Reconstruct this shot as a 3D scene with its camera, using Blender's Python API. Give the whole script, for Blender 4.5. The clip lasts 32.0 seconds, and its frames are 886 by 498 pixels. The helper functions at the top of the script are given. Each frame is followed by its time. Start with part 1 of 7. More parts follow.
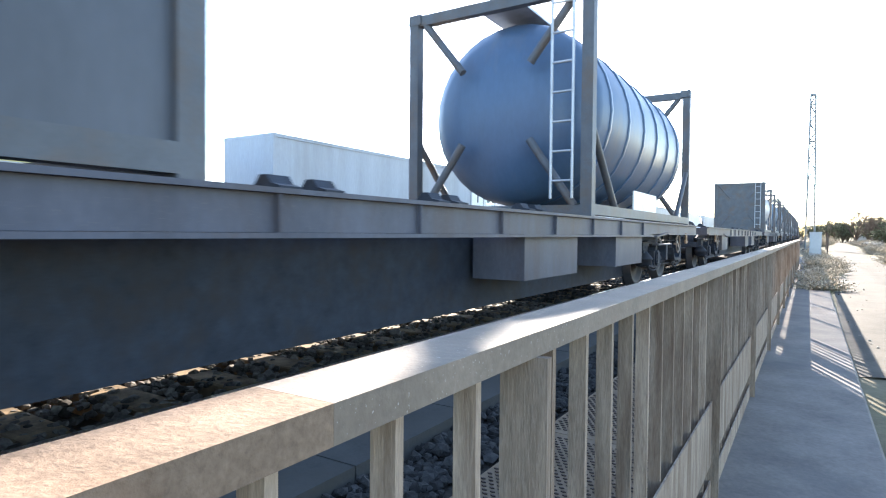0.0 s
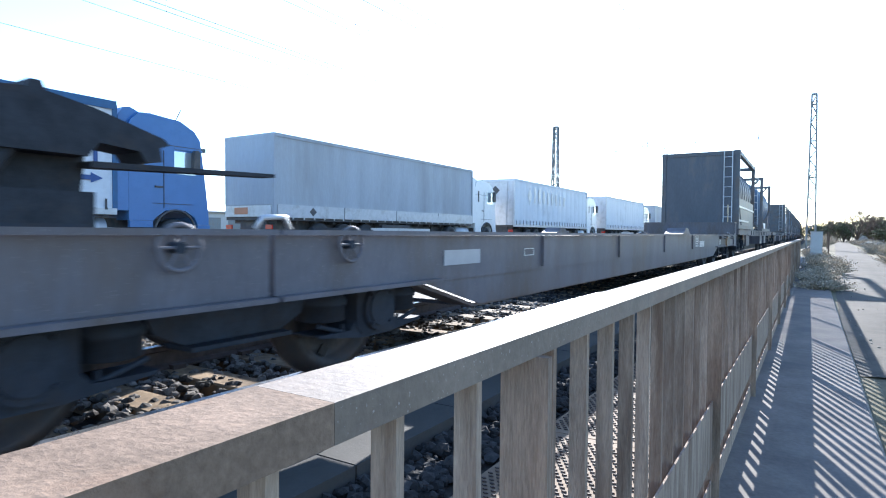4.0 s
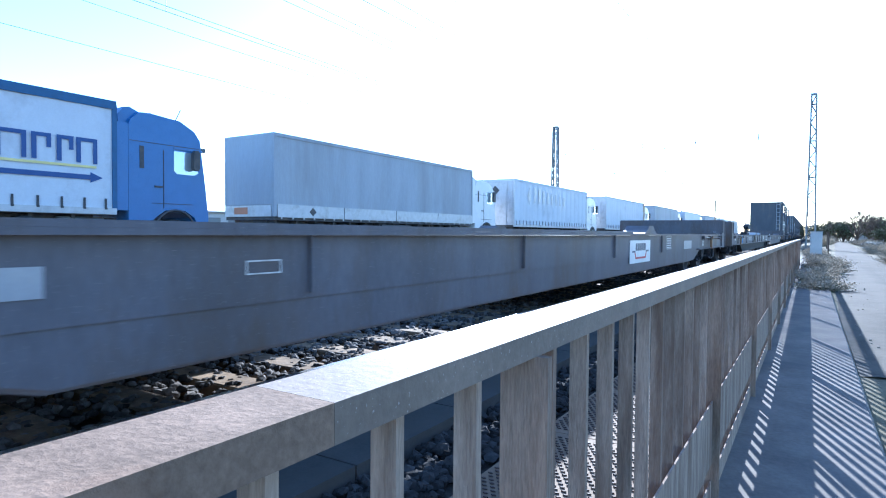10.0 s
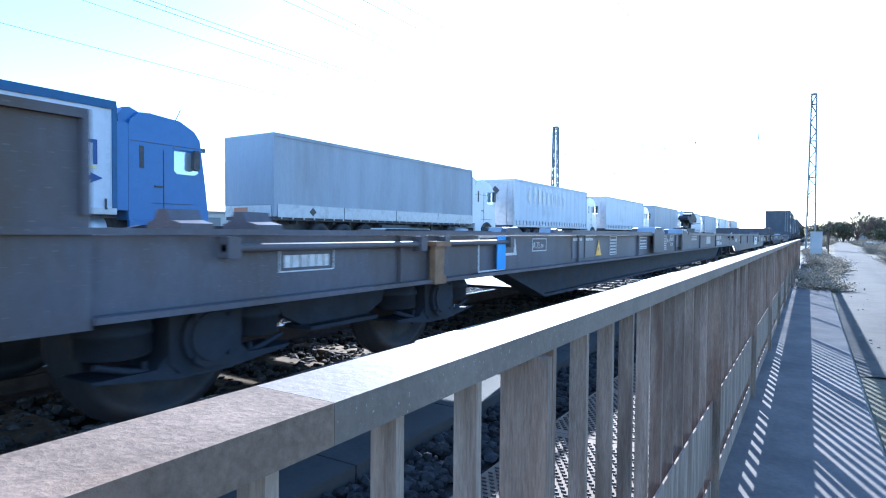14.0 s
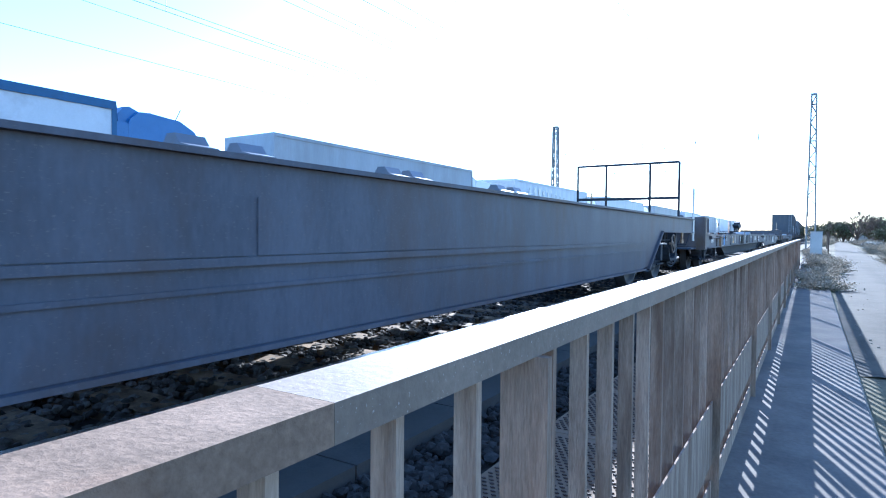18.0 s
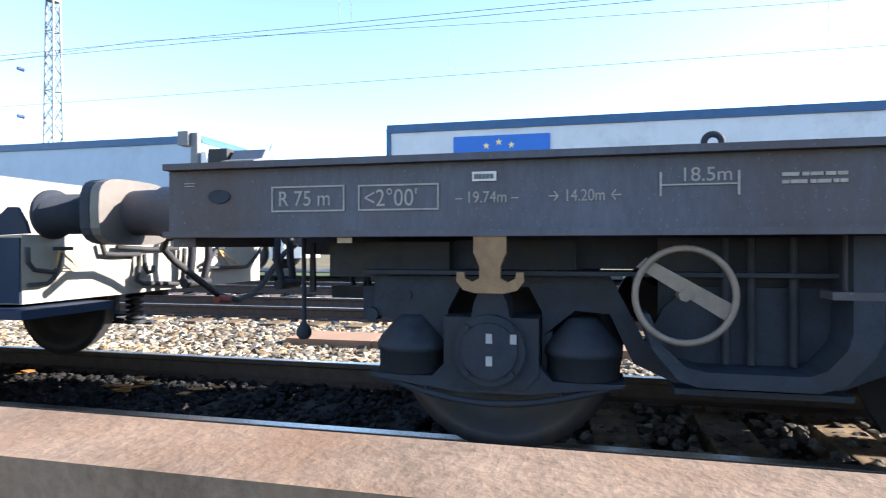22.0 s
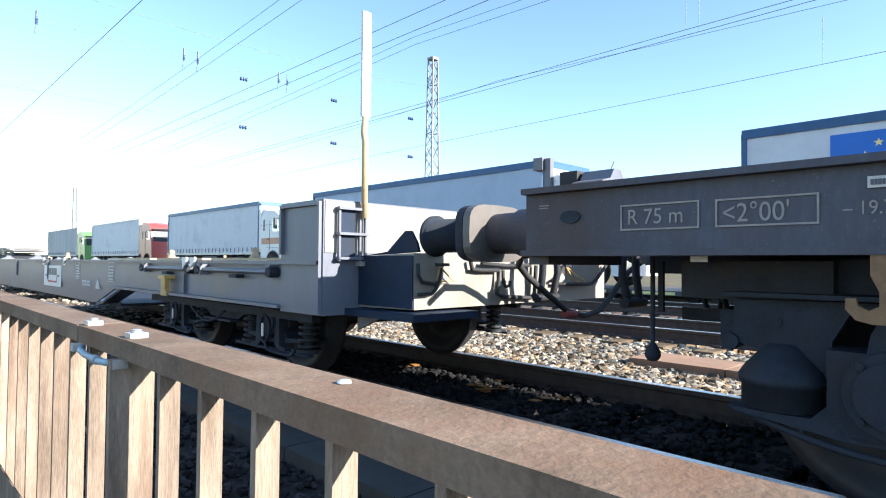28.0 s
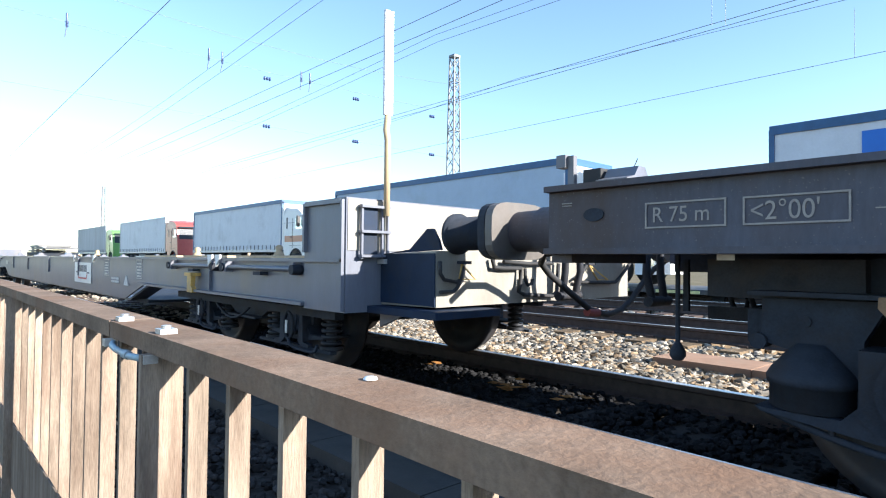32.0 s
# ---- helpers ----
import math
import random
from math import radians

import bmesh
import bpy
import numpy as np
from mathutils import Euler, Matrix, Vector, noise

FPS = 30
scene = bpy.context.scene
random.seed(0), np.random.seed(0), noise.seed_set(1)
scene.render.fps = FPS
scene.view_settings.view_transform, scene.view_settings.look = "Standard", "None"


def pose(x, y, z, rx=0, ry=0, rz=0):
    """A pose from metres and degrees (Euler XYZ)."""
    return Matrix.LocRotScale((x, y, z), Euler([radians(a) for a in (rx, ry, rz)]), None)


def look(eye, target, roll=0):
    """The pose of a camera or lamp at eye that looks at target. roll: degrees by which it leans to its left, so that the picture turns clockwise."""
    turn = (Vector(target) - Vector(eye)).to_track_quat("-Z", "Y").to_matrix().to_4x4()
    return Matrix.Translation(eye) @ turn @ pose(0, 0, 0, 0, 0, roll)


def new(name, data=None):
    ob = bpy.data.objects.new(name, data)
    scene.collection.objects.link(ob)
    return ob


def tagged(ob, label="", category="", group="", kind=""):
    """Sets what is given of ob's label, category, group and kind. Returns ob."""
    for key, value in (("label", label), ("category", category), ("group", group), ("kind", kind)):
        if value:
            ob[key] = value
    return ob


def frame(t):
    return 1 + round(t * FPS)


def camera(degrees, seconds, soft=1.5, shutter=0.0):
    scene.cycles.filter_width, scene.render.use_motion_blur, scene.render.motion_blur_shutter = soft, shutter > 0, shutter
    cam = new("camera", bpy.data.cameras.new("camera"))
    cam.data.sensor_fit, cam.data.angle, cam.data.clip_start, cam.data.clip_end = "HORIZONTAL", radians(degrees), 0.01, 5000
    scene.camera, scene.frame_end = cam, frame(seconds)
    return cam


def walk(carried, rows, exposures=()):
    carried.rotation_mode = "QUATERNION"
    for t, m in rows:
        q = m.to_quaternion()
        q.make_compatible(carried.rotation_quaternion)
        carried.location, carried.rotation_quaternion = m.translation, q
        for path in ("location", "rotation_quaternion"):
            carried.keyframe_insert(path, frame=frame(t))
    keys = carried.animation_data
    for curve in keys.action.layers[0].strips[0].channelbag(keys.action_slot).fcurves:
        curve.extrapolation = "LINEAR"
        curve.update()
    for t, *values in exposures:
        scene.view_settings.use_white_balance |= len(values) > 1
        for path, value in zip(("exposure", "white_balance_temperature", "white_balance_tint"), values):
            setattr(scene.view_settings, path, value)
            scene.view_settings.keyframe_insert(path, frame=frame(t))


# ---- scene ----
# ---------------------------------------------------------------- camera
EYE = (0.0, 0.0, 0.843)
LENS = 74.0
cam = camera(LENS, 32.0, soft=1.1, shutter=0.15)
# seconds, turn, tilt, roll, and how far the hand carries the eye while it pans
PATH = [
    (0.0, 32.00, -1.55, -0.47, 0, 0, 0), (0.5, 32.02, -1.58, -0.50, 0, 0, 0), (1.0, 32.05, -1.60, -0.47, 0, 0, 0), (3.5, 32.07, -1.60, -0.47, 0, 0, 0),
    (5.5, 32.05, -1.60, -0.47, 0, 0, 0), (10.0, 32.05, -1.60, -0.47, 0, 0, 0), (14.5, 32.05, -1.60, -0.47, 0, 0, 0), (16.5, 32.05, -1.60, -0.47, 0, 0, 0),
    (18.4, 32.05, -1.60, -0.47, 0, 0, 0), (18.6, 32.35, -1.70, -0.45, -0.001, 0.001, 0), (19.0, 34.35, -2.15, -0.30, -0.004, 0.004, 0),
    (19.5, 42.23, -1.90, -0.30, -0.011, 0.011, 0), (20.0, 51.76, -1.52, -0.10, -0.018, 0.018, -0.002), (20.5, 63.22, -1.30, -0.05, -0.021, 0.022, -0.003),
    (21.0, 75.88, -1.00, 0.05, -0.022, 0.024, -0.003), (21.5, 90.02, -0.63, 0.08, -0.022, 0.024, -0.003), (22.0, 103.31, -0.18, 0.05, -0.021, 0.022, -0.004),
    (22.5, 113.13, 0.15, -0.01, -0.017, 0.014, -0.003), (23.0, 120.62, 0.39, -0.05, -0.011, 0.009, -0.001), (23.5, 125.73, 0.57, -0.18, -0.008, 0.006, -0.001),
    (24.0, 128.80, 0.78, -0.30, -0.007, 0.004, -0.001), (24.5, 131.98, 0.89, -0.34, -0.003, 0, -0.001), (25.0, 134.87, 0.93, -0.39, 0, -0.001, -0.001),
    (25.5, 135.12, 1.00, -0.43, 0.001, 0, 0), (27.5, 135.56, 1.30, -0.51, 0, 0, 0), (28.0, 135.61, 1.38, -0.49, 0, 0, 0), (31.0, 135.66, 1.38, -0.50, 0, 0, 0),
    (31.4, 135.40, 1.30, -0.53, 0, 0, 0), (31.6, 135.55, 1.24, -0.55, 0.001, 0, 0), (32.0, 137.67, 1.15, -0.60, 0.005, -0.002, 0),
]
walk(cam, [(t, pose(EYE[0] + dx, EYE[1] + dy, EYE[2] + dz, 90 + p, r, y)) for t, y, p, r, dx, dy, dz in PATH],
     exposures=[(0.0, 2.75, 6250, 11), (1.6, 2.55, 6150, 11), (3.5, 2.05, 5600, 10), (6.0, 1.95, 4700, 9), (18.5, 2.0, 4650, 9), (20.0, 2.25, 4750, 9),
                (21.0, 2.1, 5400, 11), (22.3, 2.15, 6150, 13), (23.0, 2.2, 6450, 15), (24.0, 2.05, 6300, 13), (25.0, 1.85, 6050, 11), (28.0, 1.68, 5850, 9), (32.0, 1.65, 5800, 9)])

# ---------------------------------------------------------------- light
SUN_AZ, SUN_EL = 20.5, 22.0      # degrees to the left of the track's direction, and above the horizon
world = bpy.data.worlds.new("sky")
scene.world = world
world.use_nodes = True
wn = world.node_tree
sky = wn.nodes.new("ShaderNodeTexSky")
sky.sky_type = "NISHITA"
sky.sun_disc = False
sky.sun_elevation = radians(SUN_EL)
sky.sun_rotation = radians(-SUN_AZ)
sky.air_density, sky.dust_density, sky.ozone_density = 1.0, 0.3, 1.5
wn.links.new(sky.outputs[0], wn.nodes["Background"].inputs[0])
wn.nodes["Background"].inputs[1].default_value = 0.11
sun_data = bpy.data.lights.new("sun", "SUN")
sun_data.energy, sun_data.angle, sun_data.color = 5.0, radians(0.53), (1.0, 0.885, 0.74)
sun = new("sun", sun_data)
sun.matrix_world = look((0, 0, 0), (math.sin(radians(SUN_AZ)), -math.cos(radians(SUN_AZ)), -math.tan(radians(SUN_EL))))
sun.location = (-20, 60, 30)

# ---------------------------------------------------------------- materials
MATS = {}


def mat(name, base, rough=0.6, metal=0.0, var=0.25, scale=6.0, bump=0.15, dirt=None, dirt_amount=0.4, streak=1.0, glow=0.0, speck=None):
    """Procedural surface: base colour with grain, blotches, an optional dirt or rust colour, and fine relief."""
    if name in MATS:
        return MATS[name]
    m = bpy.data.materials.new(name)
    m.use_nodes = True
    nt = m.node_tree
    bsdf = nt.nodes["Principled BSDF"]
    tc = nt.nodes.new("ShaderNodeTexCoord")
    mp = nt.nodes.new("ShaderNodeMapping")
    mp.inputs["Scale"].default_value = (1, 1, 1 / streak)
    nt.links.new(tc.outputs["Object"], mp.inputs["Vector"])
    big, fine = nt.nodes.new("ShaderNodeTexNoise"), nt.nodes.new("ShaderNodeTexNoise")
    for n, s, d in ((big, scale, 5.0), (fine, scale * 14, 4.0)):
        n.inputs["Scale"].default_value, n.inputs["Detail"].default_value = s, d
        n.inputs["Roughness"].default_value = 0.65
        nt.links.new(mp.outputs[0], n.inputs["Vector"])
    ramp = nt.nodes.new("ShaderNodeValToRGB")
    lo = [c * (1 - var) for c in base] + [1]
    hi = [min(1, c * (1 + var)) for c in base] + [1]
    ramp.color_ramp.elements[0].position, ramp.color_ramp.elements[1].position = 0.36, 0.64
    ramp.color_ramp.elements[0].color, ramp.color_ramp.elements[1].color = lo, hi
    mixf = nt.nodes.new("ShaderNodeMath")
    mixf.operation = "MULTIPLY_ADD"
    mixf.inputs[1].default_value, mixf.inputs[2].default_value = 0.4, 0.0
    nt.links.new(fine.outputs[0], mixf.inputs[0])
    add = nt.nodes.new("ShaderNodeMath")
    add.operation = "MULTIPLY_ADD"
    add.inputs[1].default_value = 0.6
    nt.links.new(big.outputs[0], add.inputs[0])
    nt.links.new(mixf.outputs[0], add.inputs[2])
    nt.links.new(add.outputs[0], ramp.inputs[0])
    colour = ramp.outputs[0]
    if dirt:
        blot = nt.nodes.new("ShaderNodeTexNoise")
        blot.inputs["Scale"].default_value, blot.inputs["Detail"].default_value = scale * 0.45, 8.0
        blot.inputs["Roughness"].default_value = 0.7
        nt.links.new(mp.outputs[0], blot.inputs["Vector"])
        cut = nt.nodes.new("ShaderNodeMapRange")
        cut.inputs["From Min"].default_value = 0.62 - dirt_amount * 0.35
        cut.inputs["From Max"].default_value = 0.82 - dirt_amount * 0.25
        nt.links.new(blot.outputs[0], cut.inputs["Value"])
        mx = nt.nodes.new("ShaderNodeMix")
        mx.data_type = "RGBA"
        mx.inputs["B"].default_value = (0, 0, 0, 1)
        nt.links.new(cut.outputs[0], mx.inputs["Factor"])
        nt.links.new(colour, mx.inputs[6])
        mx.inputs[7].default_value = (*dirt, 1)
        colour = mx.outputs[2]
    if speck:
        # small flakes and scuffs: (colour, scale, share)
        sp = nt.nodes.new("ShaderNodeTexNoise")
        sp.inputs["Scale"].default_value, sp.inputs["Detail"].default_value = speck[1], 3.0
        nt.links.new(tc.outputs["Object"], sp.inputs["Vector"])
        sc = nt.nodes.new("ShaderNodeMapRange")
        sc.inputs["From Min"].default_value, sc.inputs["From Max"].default_value = 0.70 - speck[2], 0.74 - speck[2]
        nt.links.new(sp.outputs[0], sc.inputs["Value"])
        ms = nt.nodes.new("ShaderNodeMix")
        ms.data_type = "RGBA"
        nt.links.new(sc.outputs[0], ms.inputs["Factor"])
        nt.links.new(colour, ms.inputs[6])
        ms.inputs[7].default_value = (*speck[0], 1)
        colour = ms.outputs[2]
    nt.links.new(colour, bsdf.inputs["Base Color"])
    bsdf.inputs["Metallic"].default_value = metal
    if rough >= 0.8 and metal < 0.2:
        bsdf.inputs["Specular IOR Level"].default_value = 0.1
    rr = nt.nodes.new("ShaderNodeMapRange")
    rr.inputs["To Min"].default_value, rr.inputs["To Max"].default_value = max(0.02, rough - 0.12), min(1, rough + 0.12)
    nt.links.new(fine.outputs[0], rr.inputs["Value"])
    nt.links.new(rr.outputs[0], bsdf.inputs["Roughness"])
    if bump:
        bp = nt.nodes.new("ShaderNodeBump")
        bp.inputs["Strength"].default_value, bp.inputs["Distance"].default_value = bump, 0.01
        nt.links.new(add.outputs[0], bp.inputs["Height"])
        nt.links.new(bp.outputs[0], bsdf.inputs["Normal"])
    if glow:
        bsdf.inputs["Emission Color"].default_value, bsdf.inputs["Emission Strength"].default_value = (*base, 1), glow
    MATS[name] = m
    return m


def varied(m, amount=0.3):
    """Object Info's Random shifts the brightness of a piece's material."""
    nt = m.node_tree
    bsdf = nt.nodes["Principled BSDF"]
    src = bsdf.inputs["Base Color"].links[0].from_socket
    oi = nt.nodes.new("ShaderNodeObjectInfo")
    mr = nt.nodes.new("ShaderNodeMapRange")
    mr.inputs["To Min"].default_value, mr.inputs["To Max"].default_value = 1 - amount, 1 + amount
    nt.links.new(oi.outputs["Random"], mr.inputs["Value"])
    hsv = nt.nodes.new("ShaderNodeHueSaturation")
    nt.links.new(mr.outputs[0], hsv.inputs["Value"])
    nt.links.new(src, hsv.inputs["Color"])
    nt.links.new(hsv.outputs[0], bsdf.inputs["Base Color"])
    # each piece shows another stretch of the pattern
    far = nt.nodes.new("ShaderNodeMath")
    far.operation = "MULTIPLY"
    far.inputs[1].default_value = 40.0
    nt.links.new(oi.outputs["Random"], far.inputs[0])
    nt.links.new(far.outputs[0], nt.nodes["Mapping"].inputs["Location"])
    return m


def islands(m, amount=0.45):
    """Random Per Island shifts the brightness of each loose stone or leaf in a joined mesh."""
    nt = m.node_tree
    bsdf = nt.nodes["Principled BSDF"]
    src = bsdf.inputs["Base Color"].links[0].from_socket
    ge = nt.nodes.new("ShaderNodeNewGeometry")
    mr = nt.nodes.new("ShaderNodeMapRange")
    mr.inputs["To Min"].default_value, mr.inputs["To Max"].default_value = 1 - amount, 1 + amount
    nt.links.new(ge.outputs["Random Per Island"], mr.inputs["Value"])
    hsv = nt.nodes.new("ShaderNodeHueSaturation")
    nt.links.new(mr.outputs[0], hsv.inputs["Value"])
    nt.links.new(src, hsv.inputs["Color"])
    nt.links.new(hsv.outputs[0], bsdf.inputs["Base Color"])
    return m


RUST = (0.16, 0.075, 0.04)
wagon_grey = mat("wagon_grey_paint", (0.120, 0.114, 0.126), 0.55, 0, 0.2, 3, 0.1, (0.10, 0.075, 0.055), 0.45, 3, 0.0, ((0.24, 0.23, 0.22), 110, 0.03))
wagon_brown = mat("wagon_brown_grey_paint", (0.086, 0.089, 0.110), 0.55, 0, 0.22, 3, 0.12, (0.078, 0.060, 0.056), 0.45, 3, 0.0, ((0.15, 0.14, 0.14), 110, 0.04))
# dark navy: blue skylit shade is put into this colour
step_navy = mat("navy_shade_steel", (0.013, 0.025, 0.052), 0.62, 0.0, 0.2, 6, 0.1, (0.022, 0.026, 0.034), 0.35)
# lit copy of the light wagon's grey, with warm sunlight in the colour
nose_lit_cream = mat("sun_tinted_cream_grey", (0.27, 0.25, 0.21), 0.55, 0, 0.14, 3, 0.08, (0.20, 0.17, 0.135), 0.4, 4, 0.0, ((0.16, 0.13, 0.105), 130, 0.02))
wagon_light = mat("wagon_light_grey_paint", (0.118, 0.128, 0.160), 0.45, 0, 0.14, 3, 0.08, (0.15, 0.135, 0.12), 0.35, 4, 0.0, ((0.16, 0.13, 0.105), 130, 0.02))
steel_dark = mat("dark_running_gear", (0.028, 0.034, 0.046), 0.7, 0.0, 0.3, 8, 0.25, (0.034, 0.030, 0.029), 0.4)
steel_black = mat("sooty_black_steel", (0.028, 0.030, 0.036), 0.65, 0.1, 0.35, 8, 0.25, (0.05, 0.04, 0.035), 0.3)
wheel_steel = mat("wheel_steel", (0.026, 0.028, 0.034), 0.6, 0.3, 0.3, 6, 0.1, (0.06, 0.042, 0.032), 0.4)
tread_steel = mat("worn_tread_steel", (0.55, 0.54, 0.53), 0.3, 0.95, 0.1, 10, 0.03)
rail_side = mat("rusty_rail", (0.085, 0.06, 0.048), 0.8, 0.3, 0.3, 12, 0.3)
handle_yellow = mat("worn_yellow_paint", (0.55, 0.34, 0.08), 0.5, 0, 0.2, 10, 0.1, (0.30, 0.20, 0.12), 0.4)
wheel_ochre = mat("faded_ochre_paint", (0.19, 0.15, 0.115), 0.55, 0, 0.2, 10, 0.1, (0.18, 0.12, 0.09), 0.4)
hook_orange = mat("rust_orange_hook", (0.22, 0.13, 0.062), 0.65, 0, 0.25, 14, 0.2, RUST, 0.3)
faded_mark = mat("faded_marking_paint", (0.30, 0.275, 0.245), 0.6, 0, 0.2, 40, 0.05, (0.22, 0.2, 0.2), 0.45)
white_mark = mat("white_marking_paint", (0.62, 0.60, 0.57), 0.6, 0, 0.15, 30, 0.05, (0.3, 0.27, 0.24), 0.35)
board_white = mat("white_sign_board", (0.72, 0.72, 0.70), 0.45, 0, 0.08, 4, 0.03, (0.4, 0.37, 0.34), 0.25)
ink_grey = mat("dark_grey_ink", (0.10, 0.10, 0.12), 0.5, 0, 0.1, 5, 0)
ink_pale = mat("pale_grey_panel", (0.34, 0.34, 0.35), 0.5, 0, 0.1, 5, 0.03)
ink_red = mat("red_ink", (0.45, 0.06, 0.05), 0.5, 0, 0.1, 5, 0)
sign_yellow = mat("yellow_warning_sign", (0.75, 0.42, 0.04), 0.45, 0, 0.1, 5, 0)
board_blue = mat("bright_blue_board", (0.03, 0.30, 0.75), 0.4, 0, 0.1, 5, 0)
rubber = mat("black_rubber", (0.025, 0.025, 0.026), 0.75, 0, 0.3, 10, 0.2)
rail_rust = mat("weathered_steel_rail", (0.205, 0.146, 0.103), 0.9, 0.0, 0.34, 8, 0.4, (0.20, 0.12, 0.075), 0.42)
rail_grey = mat("grey_weathered_rail", (0.198, 0.1584, 0.1232), 0.72, 0.0, 0.22, 5, 0.3, (0.20, 0.145, 0.11), 0.35, 1.0, 0.0, ((0.33, 0.29, 0.26), 210, 0.03))
bar_rust = varied(mat("rusted_railing_bar", (0.27, 0.212, 0.162), 0.85, 0.0, 0.40, 26, 0.6, (0.13, 0.085, 0.06), 0.48, 9.0), 0.22)
bolt_grey = mat("galvanised_bolt", (0.55, 0.55, 0.55), 0.4, 0.7, 0.15, 20, 0.1)
pipe_blue = mat("pale_blue_pipe", (0.25, 0.36, 0.42), 0.5, 0, 0.2, 12, 0.1, (0.3, 0.25, 0.2), 0.3)
concrete = mat("grimy_concrete", (0.075, 0.072, 0.066), 0.85, 0, 0.2, 4, 0.3, (0.08, 0.075, 0.065), 0.45)
tie_mat = varied(mat("tan_sleeper", (0.207, 0.1485, 0.09), 0.85, 0, 0.3, 10, 0.35, (0.07, 0.052, 0.036), 0.5), 0.2)
# shaded copy of the sleeper: the standing train's shade is in the colour
tie_shaded = varied(mat("sleeper_in_shade", (0.032, 0.028, 0.024), 0.8, 0, 0.35, 8, 0.35, (0.018, 0.017, 0.016), 0.55), 0.25)
slab_mat = mat("brown_trough_cover", (0.3344, 0.2112, 0.1408), 0.8, 0, 0.15, 5, 0.2, (0.28, 0.2, 0.14), 0.3)
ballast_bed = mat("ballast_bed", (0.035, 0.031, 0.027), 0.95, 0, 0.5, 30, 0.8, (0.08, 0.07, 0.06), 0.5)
stone_mat = islands(mat("ballast_stone", (0.2666, 0.2322, 0.1806), 0.9, 0, 0.3, 25, 0.4), 0.5)
stone_light = islands(mat("pale_ballast_stone", (0.255, 0.225, 0.178), 0.9, 0, 0.3, 25, 0.4), 0.75)
stone_brown = islands(mat("dusty_brown_stone", (0.2376, 0.1716, 0.1056), 0.9, 0, 0.35, 25, 0.4), 0.6)
# near-black base colour carries the shade under the standing train
stone_shaded = islands(mat("shade_black_stone", (0.020, 0.020, 0.021), 0.9, 0, 0.4, 25, 0.4), 0.5)
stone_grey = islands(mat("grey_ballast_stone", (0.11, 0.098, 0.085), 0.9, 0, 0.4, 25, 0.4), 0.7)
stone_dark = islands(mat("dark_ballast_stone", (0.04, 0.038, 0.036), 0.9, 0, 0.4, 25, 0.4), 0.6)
plate_mat = mat("tan_walkway_plate", (0.22, 0.1628, 0.11), 0.8, 0, 0.2, 5, 0.2, (0.19, 0.135, 0.09), 0.35)
pave_mat = mat("grey_paving", (0.1702, 0.149, 0.1306), 0.85, 0, 0.25, 2.5, 0.35, (0.11, 0.105, 0.10), 0.4)
path_mat = mat("pale_gravel_path", (0.0738, 0.0657, 0.054), 0.95, 0, 0.35, 1.6, 0.5, (0.105, 0.092, 0.074), 0.45)
earth = mat("dry_earth", (0.153, 0.126, 0.081), 0.95, 0, 0.35, 1.2, 0.6, (0.10, 0.10, 0.05), 0.5)
curtain_white = mat("white_truck_curtain", (0.58, 0.60, 0.635), 0.5, 0, 0.06, 1.5, 0.15, (0.42, 0.43, 0.45), 0.25)
curtain_blue = mat("pale_blue_truck_curtain", (0.37, 0.45, 0.55), 0.5, 0, 0.06, 1.5, 0.15, (0.32, 0.38, 0.45), 0.25)
curtain_grey = mat("pale_grey_tarpaulin", (0.35, 0.37, 0.40), 0.55, 0, 0.10, 1.2, 0.25, (0.28, 0.285, 0.29), 0.45, 4)
trim_blue = mat("dark_blue_trim", (0.022, 0.085, 0.20), 0.45, 0, 0.15, 4, 0.05)
cab_blue = mat("bright_blue_cab", (0.058, 0.148, 0.35), 0.3, 0, 0.08, 3, 0.02)
cab_white = mat("white_cab", (0.68, 0.68, 0.68), 0.3, 0, 0.06, 3, 0.02)
cab_red = mat("red_cab", (0.36, 0.075, 0.065), 0.3, 0, 0.08, 3, 0.02)
cab_green = mat("green_cab", (0.16, 0.34, 0.10), 0.3, 0, 0.08, 3, 0.02)
cab_orange = mat("orange_brown_stripe", (0.42, 0.16, 0.08), 0.35, 0, 0.08, 3, 0.02)
letter_blue = mat("navy_lettering", (0.03, 0.07, 0.22), 0.5, 0, 0.08, 3, 0)
stripe_yellow = mat("pale_yellow_stripe", (0.70, 0.62, 0.25), 0.5, 0, 0.08, 3, 0)
flag_blue = mat("flag_blue", (0.02, 0.14, 0.52), 0.5, 0, 0.06, 3, 0)
star_yellow = mat("star_yellow", (0.80, 0.66, 0.25), 0.5, 0, 0.06, 3, 0)
glass_dark = mat("dark_window_glass", (0.03, 0.04, 0.05), 0.08, 0, 0.05, 2, 0)
glass_light = mat("sky_lit_window", (0.55, 0.62, 0.66), 0.1, 0.6, 0.05, 2, 0)
chassis = mat("truck_chassis", (0.06, 0.06, 0.065), 0.6, 0.2, 0.25, 6, 0.15, (0.12, 0.10, 0.08), 0.4)
alu = mat("aluminium_board", (0.45, 0.46, 0.48), 0.45, 0.5, 0.1, 4, 0.05, (0.3, 0.29, 0.28), 0.3)
lamp_red = mat("red_lamp_glass", (0.45, 0.03, 0.02), 0.2, 0, 0.05, 2, 0)
mast_steel = mat("galvanised_mast", (0.20, 0.215, 0.22), 0.6, 0.4, 0.15, 6, 0.1, (0.25, 0.2, 0.15), 0.3)
